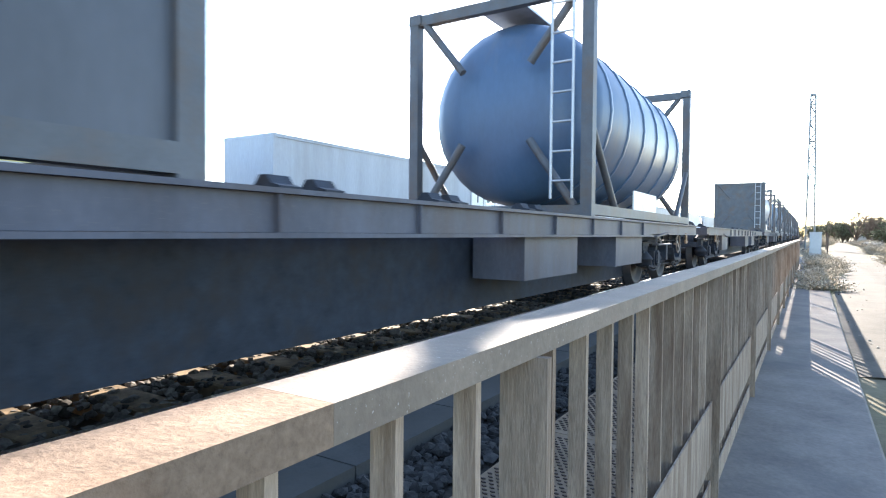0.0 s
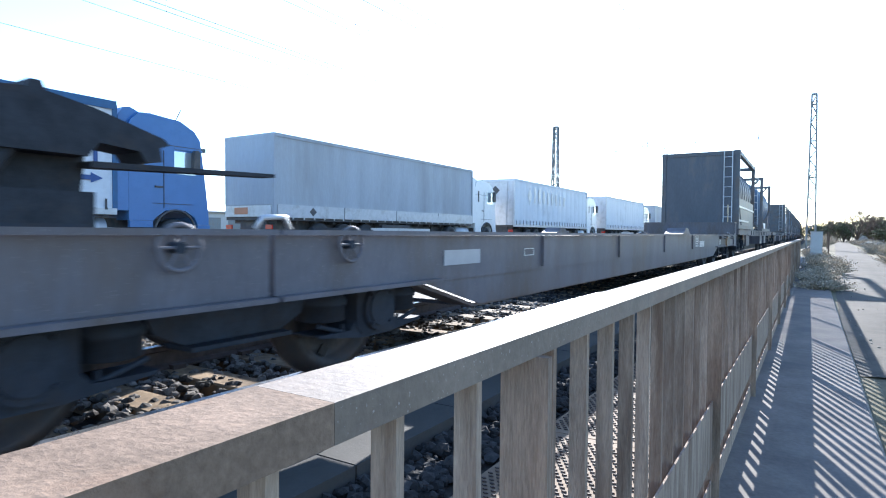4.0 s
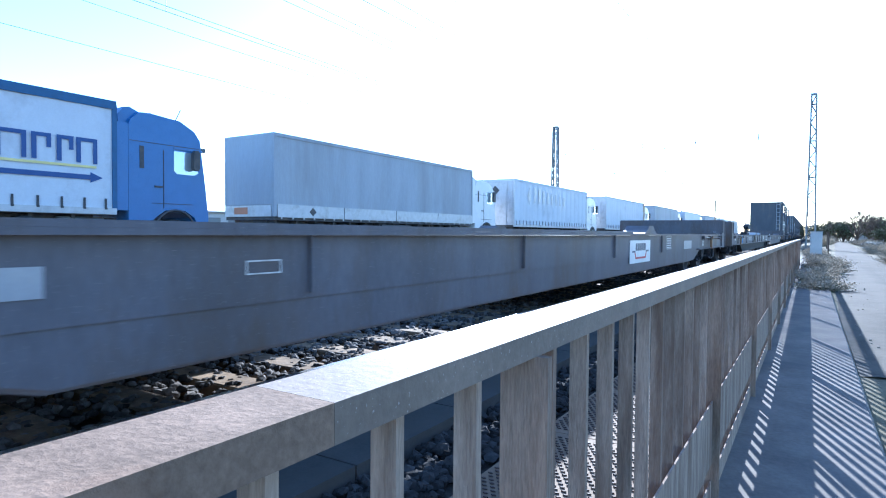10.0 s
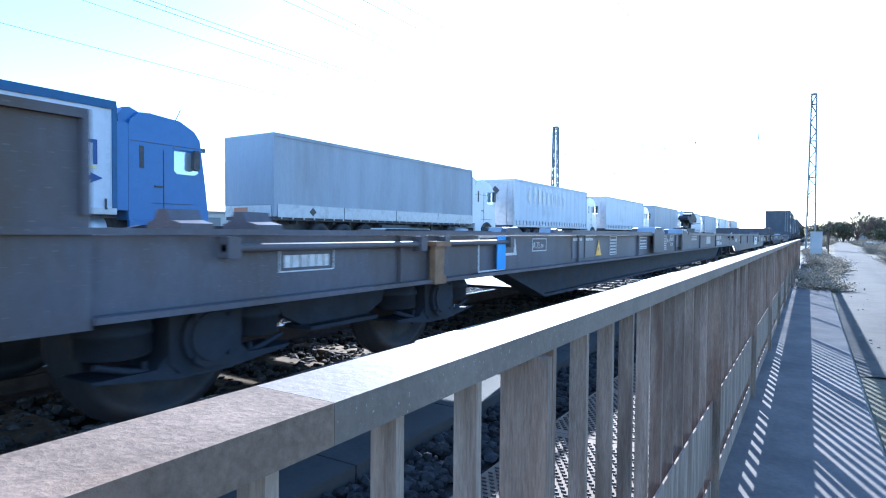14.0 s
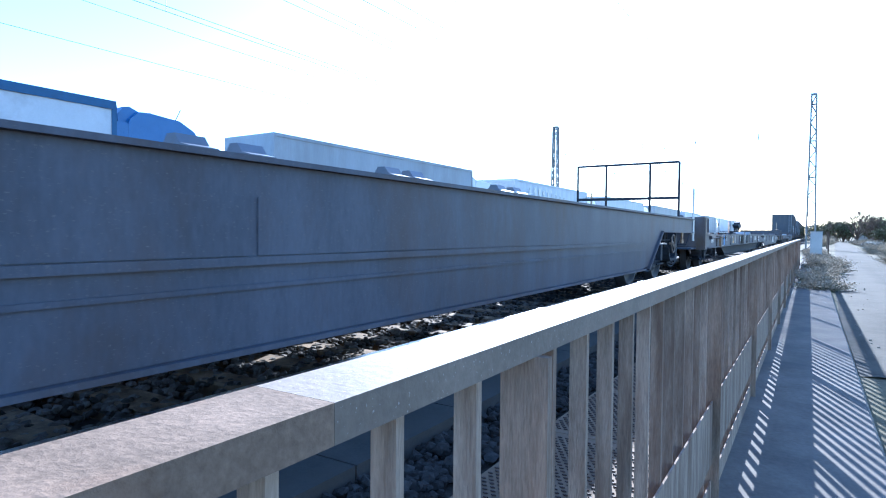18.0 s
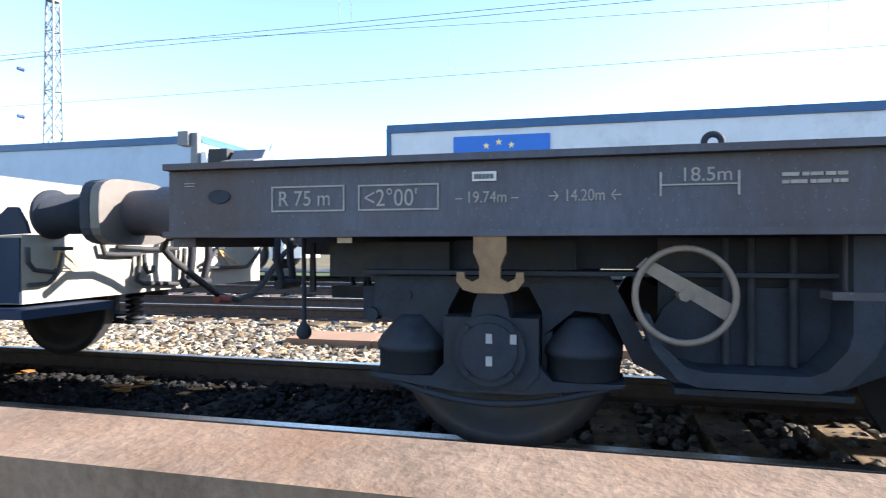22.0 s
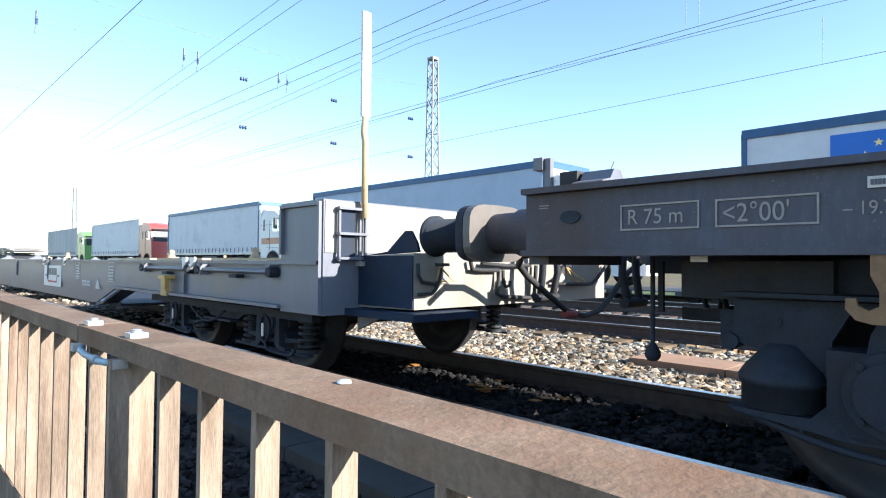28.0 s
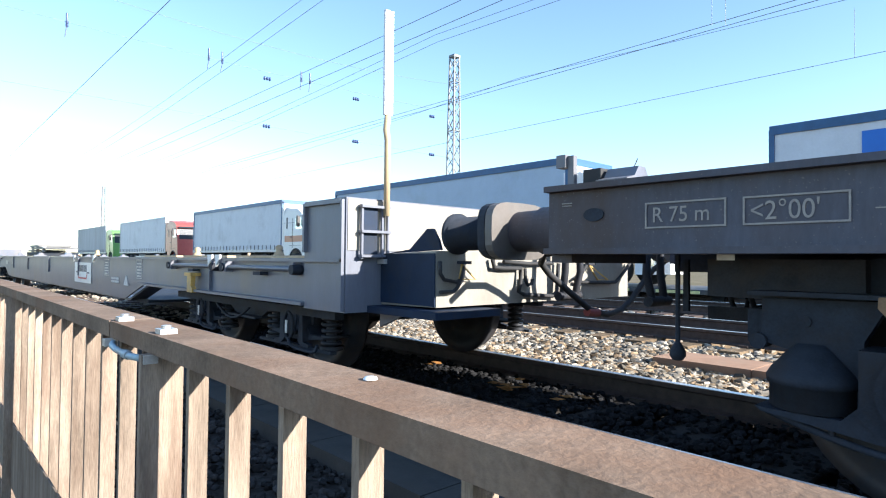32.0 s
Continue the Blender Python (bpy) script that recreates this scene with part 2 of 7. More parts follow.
wire_mat = mat("copper_wire", (0.16, 0.19, 0.19), 0.5, 0.4, 0.1, 6, 0)
insulator_mat = mat("blue_insulator", (0.06, 0.09, 0.20), 0.3, 0, 0.1, 6, 0)
cabinet_mat = mat("pale_grey_cabinet", (0.42, 0.42, 0.41), 0.5, 0, 0.1, 3, 0.05, (0.4, 0.38, 0.35), 0.25)
twig_mat = islands(mat("dry_straw_twigs", (0.324, 0.2745, 0.2025), 0.9, 0, 0.3, 10, 0), 0.4)
leaf_mat = islands(mat("dull_green_leaves", (0.105, 0.108, 0.062), 0.8, 0, 0.3, 3, 0), 0.5)
bark_mat = mat("grey_brown_bark", (0.12, 0.09, 0.07), 0.9, 0, 0.3, 6, 0.5)
house_wall = mat("pale_house_plaster", (0.40, 0.37, 0.33), 0.85, 0, 0.12, 1, 0.1, (0.3, 0.27, 0.24), 0.3)
roof_tile = mat("dark_red_roof", (0.13, 0.07, 0.055), 0.8, 0, 0.25, 2, 0.3)
tank_white = mat("dirty_white_tank", (0.50, 0.50, 0.50), 0.4, 0, 0.1, 1.5, 0.05, (0.3, 0.27, 0.24), 0.35, 3)
tank_blue = mat("blue_tank", (0.06, 0.105, 0.18), 0.4, 0, 0.12, 1.5, 0.05, (0.12, 0.12, 0.13), 0.35, 3)
frame_dark = mat("grimy_container_frame", (0.085, 0.09, 0.10), 0.55, 0.1, 0.2, 4, 0.1, (0.11, 0.075, 0.05), 0.4)
tank_dark = mat("dark_grey_tank", (0.07, 0.076, 0.092), 0.5, 0, 0.2, 1.5, 0.08, (0.16, 0.12, 0.09), 0.4, 3)
tread_plate = mat("worn_tread_plate", (0.06, 0.09, 0.14), 0.38, 0.2, 0.2, 10, 0.2, (0.06, 0.06, 0.06), 0.4, 1.0, 0.0, ((0.12, 0.15, 0.19), 60, 0.06))
coupling_red = mat("dull_red_coupling", (0.22, 0.04, 0.035), 0.6, 0, 0.2, 12, 0.1)
buffer_tan = mat("worn_tan_grey_paint", (0.10, 0.09, 0.08), 0.5, 0, 0.2, 5, 0.1, (0.13, 0.10, 0.08), 0.4)
cream_worn = mat("worn_cream_paint", (0.42, 0.31, 0.18), 0.55, 0, 0.15, 10, 0.1, (0.32, 0.22, 0.13), 0.4)
pole_yellow = mat("faded_yellow_pole", (0.48, 0.36, 0.21), 0.5, 0, 0.15, 10, 0.1, (0.34, 0.28, 0.2), 0.4)
leaf_orange = mat("fallen_leaf", (0.34, 0.16, 0.05), 0.8, 0, 0.3, 20, 0.3)

# grime takes the gloss off the running gear and the underframes
for m_ in (steel_dark, steel_black, step_navy, wagon_brown, wagon_grey, rail_grey):
    m_.node_tree.nodes["Principled BSDF"].inputs["Specular IOR Level"].default_value = 0.2

# ---------------------------------------------------------------- building helpers
def bm_box(bm, x0, x1, y0, y1, z0, z1):
    v = [bm.verts.new((x, y, z)) for x in (x0, x1) for y in (y0, y1) for z in (z0, z1)]
    for f in ((0, 1, 3, 2), (4, 6, 7, 5), (0, 4, 5, 1), (2, 3, 7, 6), (0, 2, 6, 4), (1, 5, 7, 3)):
        bm.faces.new([v[i] for i in f])


def bm_cyl(bm, p, q, r, n=16, r2=None):
    p, q = Vector(p), Vector(q)
    a = (q - p).normalized()
    u = a.orthogonal().normalized()
    w = a.cross(u)
    rings = []
    for c, rad in ((p, r), (q, r if r2 is None else r2)):
        rings.append([bm.verts.new(c + (u * math.cos(2 * math.pi * i / n) + w * math.sin(2 * math.pi * i / n)) * rad) for i in range(n)])
    for i in range(n):
        f = bm.faces.new((rings[0][i], rings[0][(i + 1) % n], rings[1][(i + 1) % n], rings[1][i]))
        f.smooth = True
    for ring, flip in ((rings[0], True), (rings[1], False)):
        f = bm.faces.new(ring[::-1] if flip else ring)
        for e in f.edges:
            e.smooth = False


def bm_path(bm, pts, r, n=8):
    """A round tube swept along the points, closed at both ends."""
    P = [Vector(p) for p in pts]
    side = None
    rings = []
    for i, p in enumerate(P):
        t = (P[min(i + 1, len(P) - 1)] - P[max(i - 1, 0)]).normalized()
        if side is None:
            side = t.cross(Vector((0, 0, 1)) if abs(t.z) < 0.9 else Vector((1, 0, 0))).normalized()
        else:
            side = (side - t * side.dot(t)).normalized()
        up = t.cross(side)
        rings.append([bm.verts.new(p + (side * math.cos(2 * math.pi * k / n) + up * math.sin(2 * math.pi * k / n)) * r) for k in range(n)])
    for a, b in zip(rings, rings[1:]):
        for k in range(n):
            bm.faces.new((a[k], a[(k + 1) % n], b[(k + 1) % n], b[k])).smooth = True
    bm.faces.new(rings[0][::-1])
    bm.faces.new(rings[-1])


def bm_prism(bm, axis, pts, a, b):
    """A polygon drawn in the plane across axis (x: y,z; y: x,z; z: x,y), from a to b along it."""
    def at(p, k):
        return {"x": (k, p[0], p[1]), "y": (p[0], k, p[1]), "z": (p[0], p[1], k)}[axis]
    lo = [bm.verts.new(at(p, a)) for p in pts]
    hi = [bm.verts.new(at(p, b)) for p in pts]
    n = len(pts)
    for i in range(n):
        bm.faces.new((lo[i], lo[(i + 1) % n], hi[(i + 1) % n], hi[i]))
    bm.faces.new(lo[::-1])
    bm.faces.new(hi)


def bm_lathe(bm, axis, centre, prof, n=20):
    """Rings (distance along axis, radius) about an axis through centre."""
    cx, cy, cz = centre
    rings = []
    for d, r in prof:
        ring = []
        for i in range(n):
            c, s = r * math.cos(2 * math.pi * i / n), r * math.sin(2 * math.pi * i / n)
            ring.append(bm.verts.new({"x": (cx + d, cy + c, cz + s), "y": (cx + c, cy + d, cz + s), "z": (cx + c, cy + s, cz + d)}[axis]))
        rings.append(ring)
    for a, b in zip(rings, rings[1:]):
        for i in range(n):
            f = bm.faces.new((a[i], a[(i + 1) % n], b[(i + 1) % n], b[i]))
            f.smooth = True
    for ring in (rings[0], rings[-1]):
        f = bm.faces.new(ring)
        for e in f.edges:
            e.smooth = False


def bm_ring(bm, axis, centre, big, small, n=28, m=8):
    cx, cy, cz = centre
    grid = []
    for i in range(n):
        a = 2 * math.pi * i / n
        row = []
        for j in range(m):
            b = 2 * math.pi * j / m
            r, h = big + small * math.cos(b), small * math.sin(b)
            c, s = r * math.cos(a), r * math.sin(a)
            row.append(bm.verts.new({"x": (cx + h, cy + c, cz + s), "y": (cx + c, cy + h, cz + s), "z": (cx + c, cy + s, cz + h)}[axis]))
        grid.append(row)
    for i in range(n):
        for j in range(m):
            f = bm.faces.new((grid[i][j], grid[(i + 1) % n][j], grid[(i + 1) % n][(j + 1) % m], grid[i][(j + 1) % m]))
            f.smooth = True


def mesh_of(name, bm, material, bevel=0.0):
    if bevel:
        sharp = [e for e in bm.edges if len(e.link_faces) == 2 and e.calc_face_angle(0) > 0.6 and e.calc_length() > bevel * 2.5]
        bmesh.ops.bevel(bm, geom=sharp, offset=bevel, segments=2, affect="EDGES", clamp_overlap=True)
    bmesh.ops.recalc_face_normals(bm, faces=bm.faces)
    me = bpy.data.meshes.new(name)
    bm.to_mesh(me)
    bm.free()
    me.materials.append(material)
    return me


def part(name, bm, material, parent, label="", bevel=0.0):
    """Links a bmesh as one mesh object under a thing or a part."""
    ob = new(name, mesh_of(name, bm, material, bevel))
    ob.parent = parent
    return tagged(ob, label)


def shared(name, me, parent, m=None, label=""):
    ob = new(name, me)
    ob.parent = parent
    if m is not None:
        ob.matrix_basis = m
    return tagged(ob, label)


def thing(name, label, category, m=None, group="", kind=""):
    ob = new(name)
    ob.empty_display_size = 0.2
    if m is not None:
        ob.matrix_basis = m
    return tagged(ob, label, category, group, kind)


def box_part(name, dims, material, parent, label="", bevel=0.0):
    bm = bmesh.new()
    bm_box(bm, *dims)
    return part(name, bm, material, parent, label, bevel)


def cyl_part(name, p, q, r, material, parent, label="", n=16):
    bm = bmesh.new()
    bm_cyl(bm, p, q, r, n)
    return part(name, bm, material, parent, label)


def text_part(name, words, size, material, parent, x, y, z, label="", squeeze=1.0):
    """Raised lettering on a face that looks along +x; (y, z) is the lower left corner."""
    cu = bpy.data.curves.new(name, "FONT")
    cu.body, cu.size, cu.extrude = words, size, 0.001
    tmp = bpy.data.objects.new(name, cu)
    scene.collection.objects.link(tmp)
    me = bpy.data.meshes.new_from_object(tmp.evaluated_get(bpy.context.evaluated_depsgraph_get()))
    bpy.data.objects.remove(tmp)
    me.transform(Matrix(((0, 0, 1, x), (squeeze, 0, 0, y), (0, 1, 0, z), (0, 0, 0, 1))))
    me.materials.clear()
    me.materials.append(material)
    return shared(name, me, parent, None, label)


def outline_part(name, y0, y1, z0, z1, w, x, material, parent):
    bm = bmesh.new()
    for a in ((y0, y1, z0, z0 + w), (y0, y1, z1 - w, z1), (y0, y0 + w, z0 + w, z1 - w), (y1 - w, y1, z0 + w, z1 - w)):
        bm_box(bm, x, x + 0.003, *a)
    return part(name, bm, material, parent)


def bars_part(name, y0, y1, z0, z1, rows, material, parent, x, fill=0.6, seed=1):
    """Writing too small to read: plain bars on a face that looks along +x."""
    rnd = random.Random(seed)
    bm = bmesh.new()
    h = (z1 - z0) / rows
    for i in range(rows):
        y = y0
        while y < y1 - 0.01:
            w = min(y1 - y, (y1 - y0) * rnd.uniform(0.08, 0.3))
            bm_box(bm, x, x + 0.003, y, y + w * 0.85, z0 + i * h, z0 + i * h + h * fill)
            y += w
    return part(name, bm, material, parent)


def character_bars(name, pattern, y0, y1, z0, z1, material, parent, x):
    """A row of plain bars: X tall, x low, a dot a short dash, a blank a gap."""
    bm = bmesh.new()
    step = (y1 - y0) / len(pattern)
    h = z1 - z0
    for i, c in enumerate(pattern):
        if c != " ":
            lo, hi = {"X": (0, 1), "x": (0.1, 0.7), ".": (0.42, 0.58)}[c]
            bm_box(bm, x, x + 0.003, y0 + (i + 0.1) * step, y0 + (i + 0.84) * step, z0 + lo * h, z0 + hi * h)
    return part(name, bm, material, parent)


# ---------------------------------------------------------------- the train's way
TRACK_X = -3.25
NODES = [(0, 6.75), (3.5, 6.36), (7, 5.89), (10.5, 5.26), (14.4, 4.41), (17, 2.59), (19, 1.49), (20.6, 0.70), (21.8, 0.0)]


def speed(t):
    for (a, va), (b, vb) in zip(NODES, NODES[1:]):
        if a <= t <= b:
            return va + (vb - va) * (t - a) / (b - a)
    return 0.0


def to_go(t):
    """Metres that the train still rolls after t seconds."""
    s, step = 0.0, 0.05
    while t < 21.8:
        d = min(step, 21.8 - t)
        s += d * (speed(t) + speed(t + d)) / 2
        t += d
    return s


TRAIN = []          # (thing, its place along the track once the train has stopped, height)
WHEELSETS = []

# ---------------------------------------------------------------- bogie, shared by all wagons
def make_wheelset(k=1.0):
    bm = bmesh.new()
    bm_cyl(bm, (-1.0, 0, 0), (1.0, 0, 0), 0.075, 14)
    for s in (-1, 1):
        prof = [(-0.07, 0.10), (-0.07, 0.17), (-0.012, 0.19), (-0.012, 0.36), (-0.068, 0.39), (-0.068, 0.49), (-0.04, 0.49), (-0.034, 0.462), (0.067, 0.455), (0.067, 0.39), (0.02, 0.36), (0.02, 0.19), (0.06, 0.17), (0.06, 0.10)]
        bm_lathe(bm, "x", (s * 0.75, 0, 0), [(s * d, r * k) for d, r in prof], 36)
        for i in range(2):
            a = math.pi * i + 0.4
            bm_box(bm, s * 0.75 - 0.03, s * 0.75 + 0.03, 0.28 * math.cos(a) - 0.03, 0.28 * math.cos(a) + 0.03, 0.28 * math.sin(a) - 0.03, 0.28 * math.sin(a) + 0.03)
    return mesh_of("wheelset", bm, wheel_steel)


def make_bogie_frame():
    bm = bmesh.new()
    for s in (-1, 1):
        x0, x1 = sorted((s * 0.97, s * 1.03))
        for d in (-1, 1):
            def q(*pts):
                return [(d * (0.9 - a), z) for a, z in pts]
            # plate over the axle: arch above the axlebox, raised cut-outs above the springs
            bm_prism(bm, "x", q((-0.48, 0.60), (-0.475, 0.725), (0.42, 0.735), (0.58, 0.423), (0.50, 0.423), (0.483, 0.457), (0.42, 0.597), (0.296, 0.606), (0.178, 0.508), (0.178, 0.60),
                                  (0.13, 0.69), (-0.13, 0.69), (-0.178, 0.60), (-0.178, 0.46), (-0.23, 0.493), (-0.33, 0.54), (-0.41, 0.558), (-0.48, 0.575)), x0, x1)
            bm_prism(bm, "x", q((0.178, 0.508), (0.178, 0.36), (0.21, 0.36), (0.215, 0.53)), x0, x1)
            bm_prism(bm, "x", q((-0.178, 0.46), (-0.178, 0.36), (-0.21, 0.36), (-0.215, 0.485)), x0, x1)
            for a in (0.33, -0.34):
                bm_cyl(bm, (s * 1.03, d * (0.9 - a), 0.652), (s * 1.036, d * (0.9 - a), 0.652), 0.018, 12)
            # wedge of the end beam
            bm_prism(bm, "x", q((-0.49, 0.745), (-0.49, 0.785), (-0.16, 0.865), (0.3, 0.865), (0.3, 0.745)), *sorted((s * 0.90, s * 0.93)))
            bm_cyl(bm, (s * 0.97, d * 1.385, 0.575), (s * 1.05, d * 1.385, 0.575), 0.028, 12)
        # lower beam between the axles
        bm_prism(bm, "x", [(-0.40, 0.423), (-0.26, 0.36), (0.26, 0.36), (0.40, 0.423), (0.30, 0.62), (0.22, 0.70), (-0.22, 0.70), (-0.30, 0.62)], x0, x1)
        x0, x1 = sorted((s * 0.90, s * 1.10))
        bm_box(bm, x0, x1, -1.40, 1.40, 0.737, 0.752)
        bm_box(bm, x0, x1, -0.27, 0.27, 0.338, 0.358)
    bm_box(bm, -0.96, 0.96, -0.25, 0.25, 0.47, 0.66)
    for y in (-1.40, 1.40):
        bm_box(bm, -0.96, 0.96, y - 0.05, y + 0.05, 0.56, 0.68)
    bm_cyl(bm, (0, 0, 0.6), (0, 0, 0.82), 0.25, 20)
    return mesh_of("bogie_frame", bm, steel_dark, 0.005)


def make_spring():
    bm = bmesh.new()
    bm_lathe(bm, "z", (0, 0, 0), [(-0.115, 0.11), (-0.108, 0.132), (-0.03, 0.132), (-0.03, 0.140), (-0.008, 0.142), (0.02, 0.125), (0.085, 0.068), (0.103, 0.052), (0.104, 0.01)], 24)
    return mesh_of("spring_pot", bm, steel_dark)


def make_axlebox():
    bm = bmesh.new()
    bm_prism(bm, "x", [(-0.172, -0.10), (-0.12, -0.15), (0.12, -0.15), (0.172, -0.10), (0.172, 0.105), (0.07, 0.105), (0.06, 0.16), (0.045, 0.19), (-0.045, 0.19), (-0.06, 0.16), (-0.07, 0.105), (-0.172, 0.105)], -0.10, 0.07)
    bm_cyl(bm, (0.07, 0, -0.01), (0.10, 0, -0.01), 0.128, 24)
    bm_cyl(bm, (0.10, 0, -0.01), (0.112, 0, -0.01), 0.10, 24)
    # arms that carry the springs
    bm_prism(bm, "x", [(-0.47, -0.115), (-0.45, -0.13), (-0.28, -0.15), (-0.12, -0.17), (0.12, -0.17), (0.28, -0.15), (0.45, -0.13), (0.47, -0.115), (0.42, -0.118), (0.22, -0.118), (0.165, -0.06), (-0.165, -0.06), (-0.22, -0.118), (-0.42, -0.118)], -0.14, 0.06)
    for i in range(4):
        a = math.pi / 4 + i * math.pi / 2
        bm_cyl(bm, (0.10, 0.114 * math.cos(a), -0.01 + 0.114 * math.sin(a)), (0.115, 0.114 * math.cos(a), -0.01 + 0.114 * math.sin(a)), 0.012, 6)
    return mesh_of("axlebox", bm, steel_dark, 0.006)


def make_loop():
    bm = bmesh.new()
    pts = [(0, -0.44 + 0.055 * i, -0.11 - 0.085 * math.sin(math.pi * i / 16)) for i in range(17)]
    bm_path(bm, pts, 0.013, 8)
    for y in (-0.25, 0.25):
        bm_cyl(bm, (0, y, -0.17), (0, y, -0.12), 0.01, 6)
    return mesh_of("safety_loop", bm, steel_dark)


SMALL_WHEELSET = make_wheelset(0.87)
WHEELSET, BOGIE, SPRING, AXLEBOX, BRAKE_ROD = make_wheelset(), make_bogie_frame(), make_spring(), make_axlebox(), make_loop()


def make_coil():
    bm = bmesh.new()
    for i in range(5):
        bm_ring(bm, "z", (0, 0, 0.03 + i * 0.044), 0.062, 0.015, 18, 6)
    bm_cyl(bm, (0, 0, 0), (0, 0, 0.24), 0.04, 12)
    bm_cyl(bm, (0, 0, -0.02), (0, 0, 0.008), 0.085, 20)
    return mesh_of("coil_spring", bm, wheel_steel)


def make_hanger():
    """Axle guard with two straps, a swing link and a lower loop, round an axle at y = 0."""
    bm = bmesh.new()
    for d in (-1, 1):
        bm_prism(bm, "x", [(d * 0.17, 0.50), (d * 0.12, 0.50), (d * 0.105, 0.24), (d * 0.16, 0.20), (d * 0.26, 0.20), (d * 0.26, 0.225), (d * 0.18, 0.235)], 1.06, 1.10)
    bm_path(bm, [(1.12, 0.07 * math.sin(2 * math.pi * i / 16), 0.345 + 0.10 * math.cos(2 * math.pi * i / 16)) for i in range(17)], 0.013, 8)
    bm_path(bm, [(1.13, 0.02, 0.25), (1.13, 0.05, 0.205), (1.13, 0.12, 0.19), (1.13, 0.36, 0.185), (1.13, 0.42, 0.20), (1.13, 0.44, 0.245)], 0.012, 8)
    bm_box(bm, 1.04, 1.09, -0.55, 0.55, 0.185, 0.205)
    return mesh_of("axle_guard", bm, steel_dark, 0.003)


COIL, HANGER = make_coil(), make_hanger()


def add_coil_bogie(wagon, y):
    """Bogie with open coil springs and swing links, under the light wagons."""
    frame_ob = shared("bogie", BOGIE, wagon, pose(0, y, 0), "dark bogie with open coil springs")
    for dy in (-0.9, 0.9):
        wh = shared("wheelset", SMALL_WHEELSET, frame_ob, pose(0, dy, 0.40), "dark steel wheels on an axle")
        WHEELSETS.append((wh, dy, 0.40))
        for sx in (-1, 1):
            shared("axlebox", AXLEBOX, frame_ob, pose(sx * 1.0, dy, 0.41, 0, 0, 0 if sx > 0 else 180))
            g = shared("axle_guard", HANGER, frame_ob, pose(0, dy, 0, 0, 0, 0 if sx > 0 else 180))
            box_part("label_strap", (1.136, 1.142, -0.014, 0.014, 0.29, 0.385), board_white, g, "small white label on the link")
            for k in (-0.42, 0.42):
                shared("coil_spring", COIL, frame_ob, pose(sx * 1.0, dy + k, 0.22))
    for sx in (-1, 1):
        box_part("side_beam", (*sorted((sx * 1.05, sx * 1.12)), -1.55, 1.55, 0.435, 0.495), steel_dark, frame_ob, "", 0.004)
        bm = bmesh.new()
        bm_path(bm, [(sx * 1.10, -0.55 + i * 0.09, 0.43 - 0.11 * math.sin(math.pi * i / 8)) for i in range(9)], 0.011, 8)
        part("brake_pipe", bm, steel_dark, frame_ob)
    return frame_ob


def add_bogie(wagon, y, r=0.46):
    frame_ob = shared("bogie", BOGIE, wagon, pose(0, y, 0), "dark grimy cast steel bogie")
    for dy in (-0.9, 0.9):
        w = shared("wheelset", WHEELSET if r > 0.45 else SMALL_WHEELSET, frame_ob, pose(0, dy, r), "dark steel wheels on an axle")
        WHEELSETS.append((w, dy, r))
        for s in (-1, 1):
            shared("axlebox", AXLEBOX, frame_ob, pose(s * 1.06, dy, r + 0.02, 0, 0, 0 if s > 0 else 180))
            for k in (-0.325, 0.325):
                shared("spring_pot", SPRING, frame_ob, pose(s * 1.0, dy + k, 0.475))
            shared("safety_loop", BRAKE_ROD, frame_ob, pose(s * 1.09, dy, 0.46))
    return frame_ob


BUFFERS = {}


def buffer_meshes(material, length, tan=False, k=1.0):
    """A buffer that points along -y from its plate at y = 0: the shaft and the head."""
    key = (material.name, length, tan, k)
    if key not in BUFFERS:
        bm = bmesh.new()
        bm_lathe(bm, "y", (0, 0, 0), [(0.0, 0.15 * k), (-0.025, 0.15 * k), (-0.025, 0.122 * k), (-length * 0.6, 0.12 * k), (-length * 0.6, 0.108 * k), (0.05 - length, 0.105 * k)], 28)
        shaft = mesh_of("buffer_shaft", bm, material)
        bm = bmesh.new()
        pts = []
        for i in range(24):
            a = 2 * math.pi * i / 24
            c, s = math.cos(a), math.sin(a)
            pts.append((math.copysign(abs(c) ** 0.5, c) * 0.225, math.copysign(abs(s) ** 0.5, s) * 0.15))
        bm_prism(bm, "y", pts, 0.05 - length, 0.003 - length)
        BUFFERS[key] = shaft, mesh_of("buffer_head", bm, buffer_tan if tan else steel_dark, 0.008)
    return BUFFERS[key]


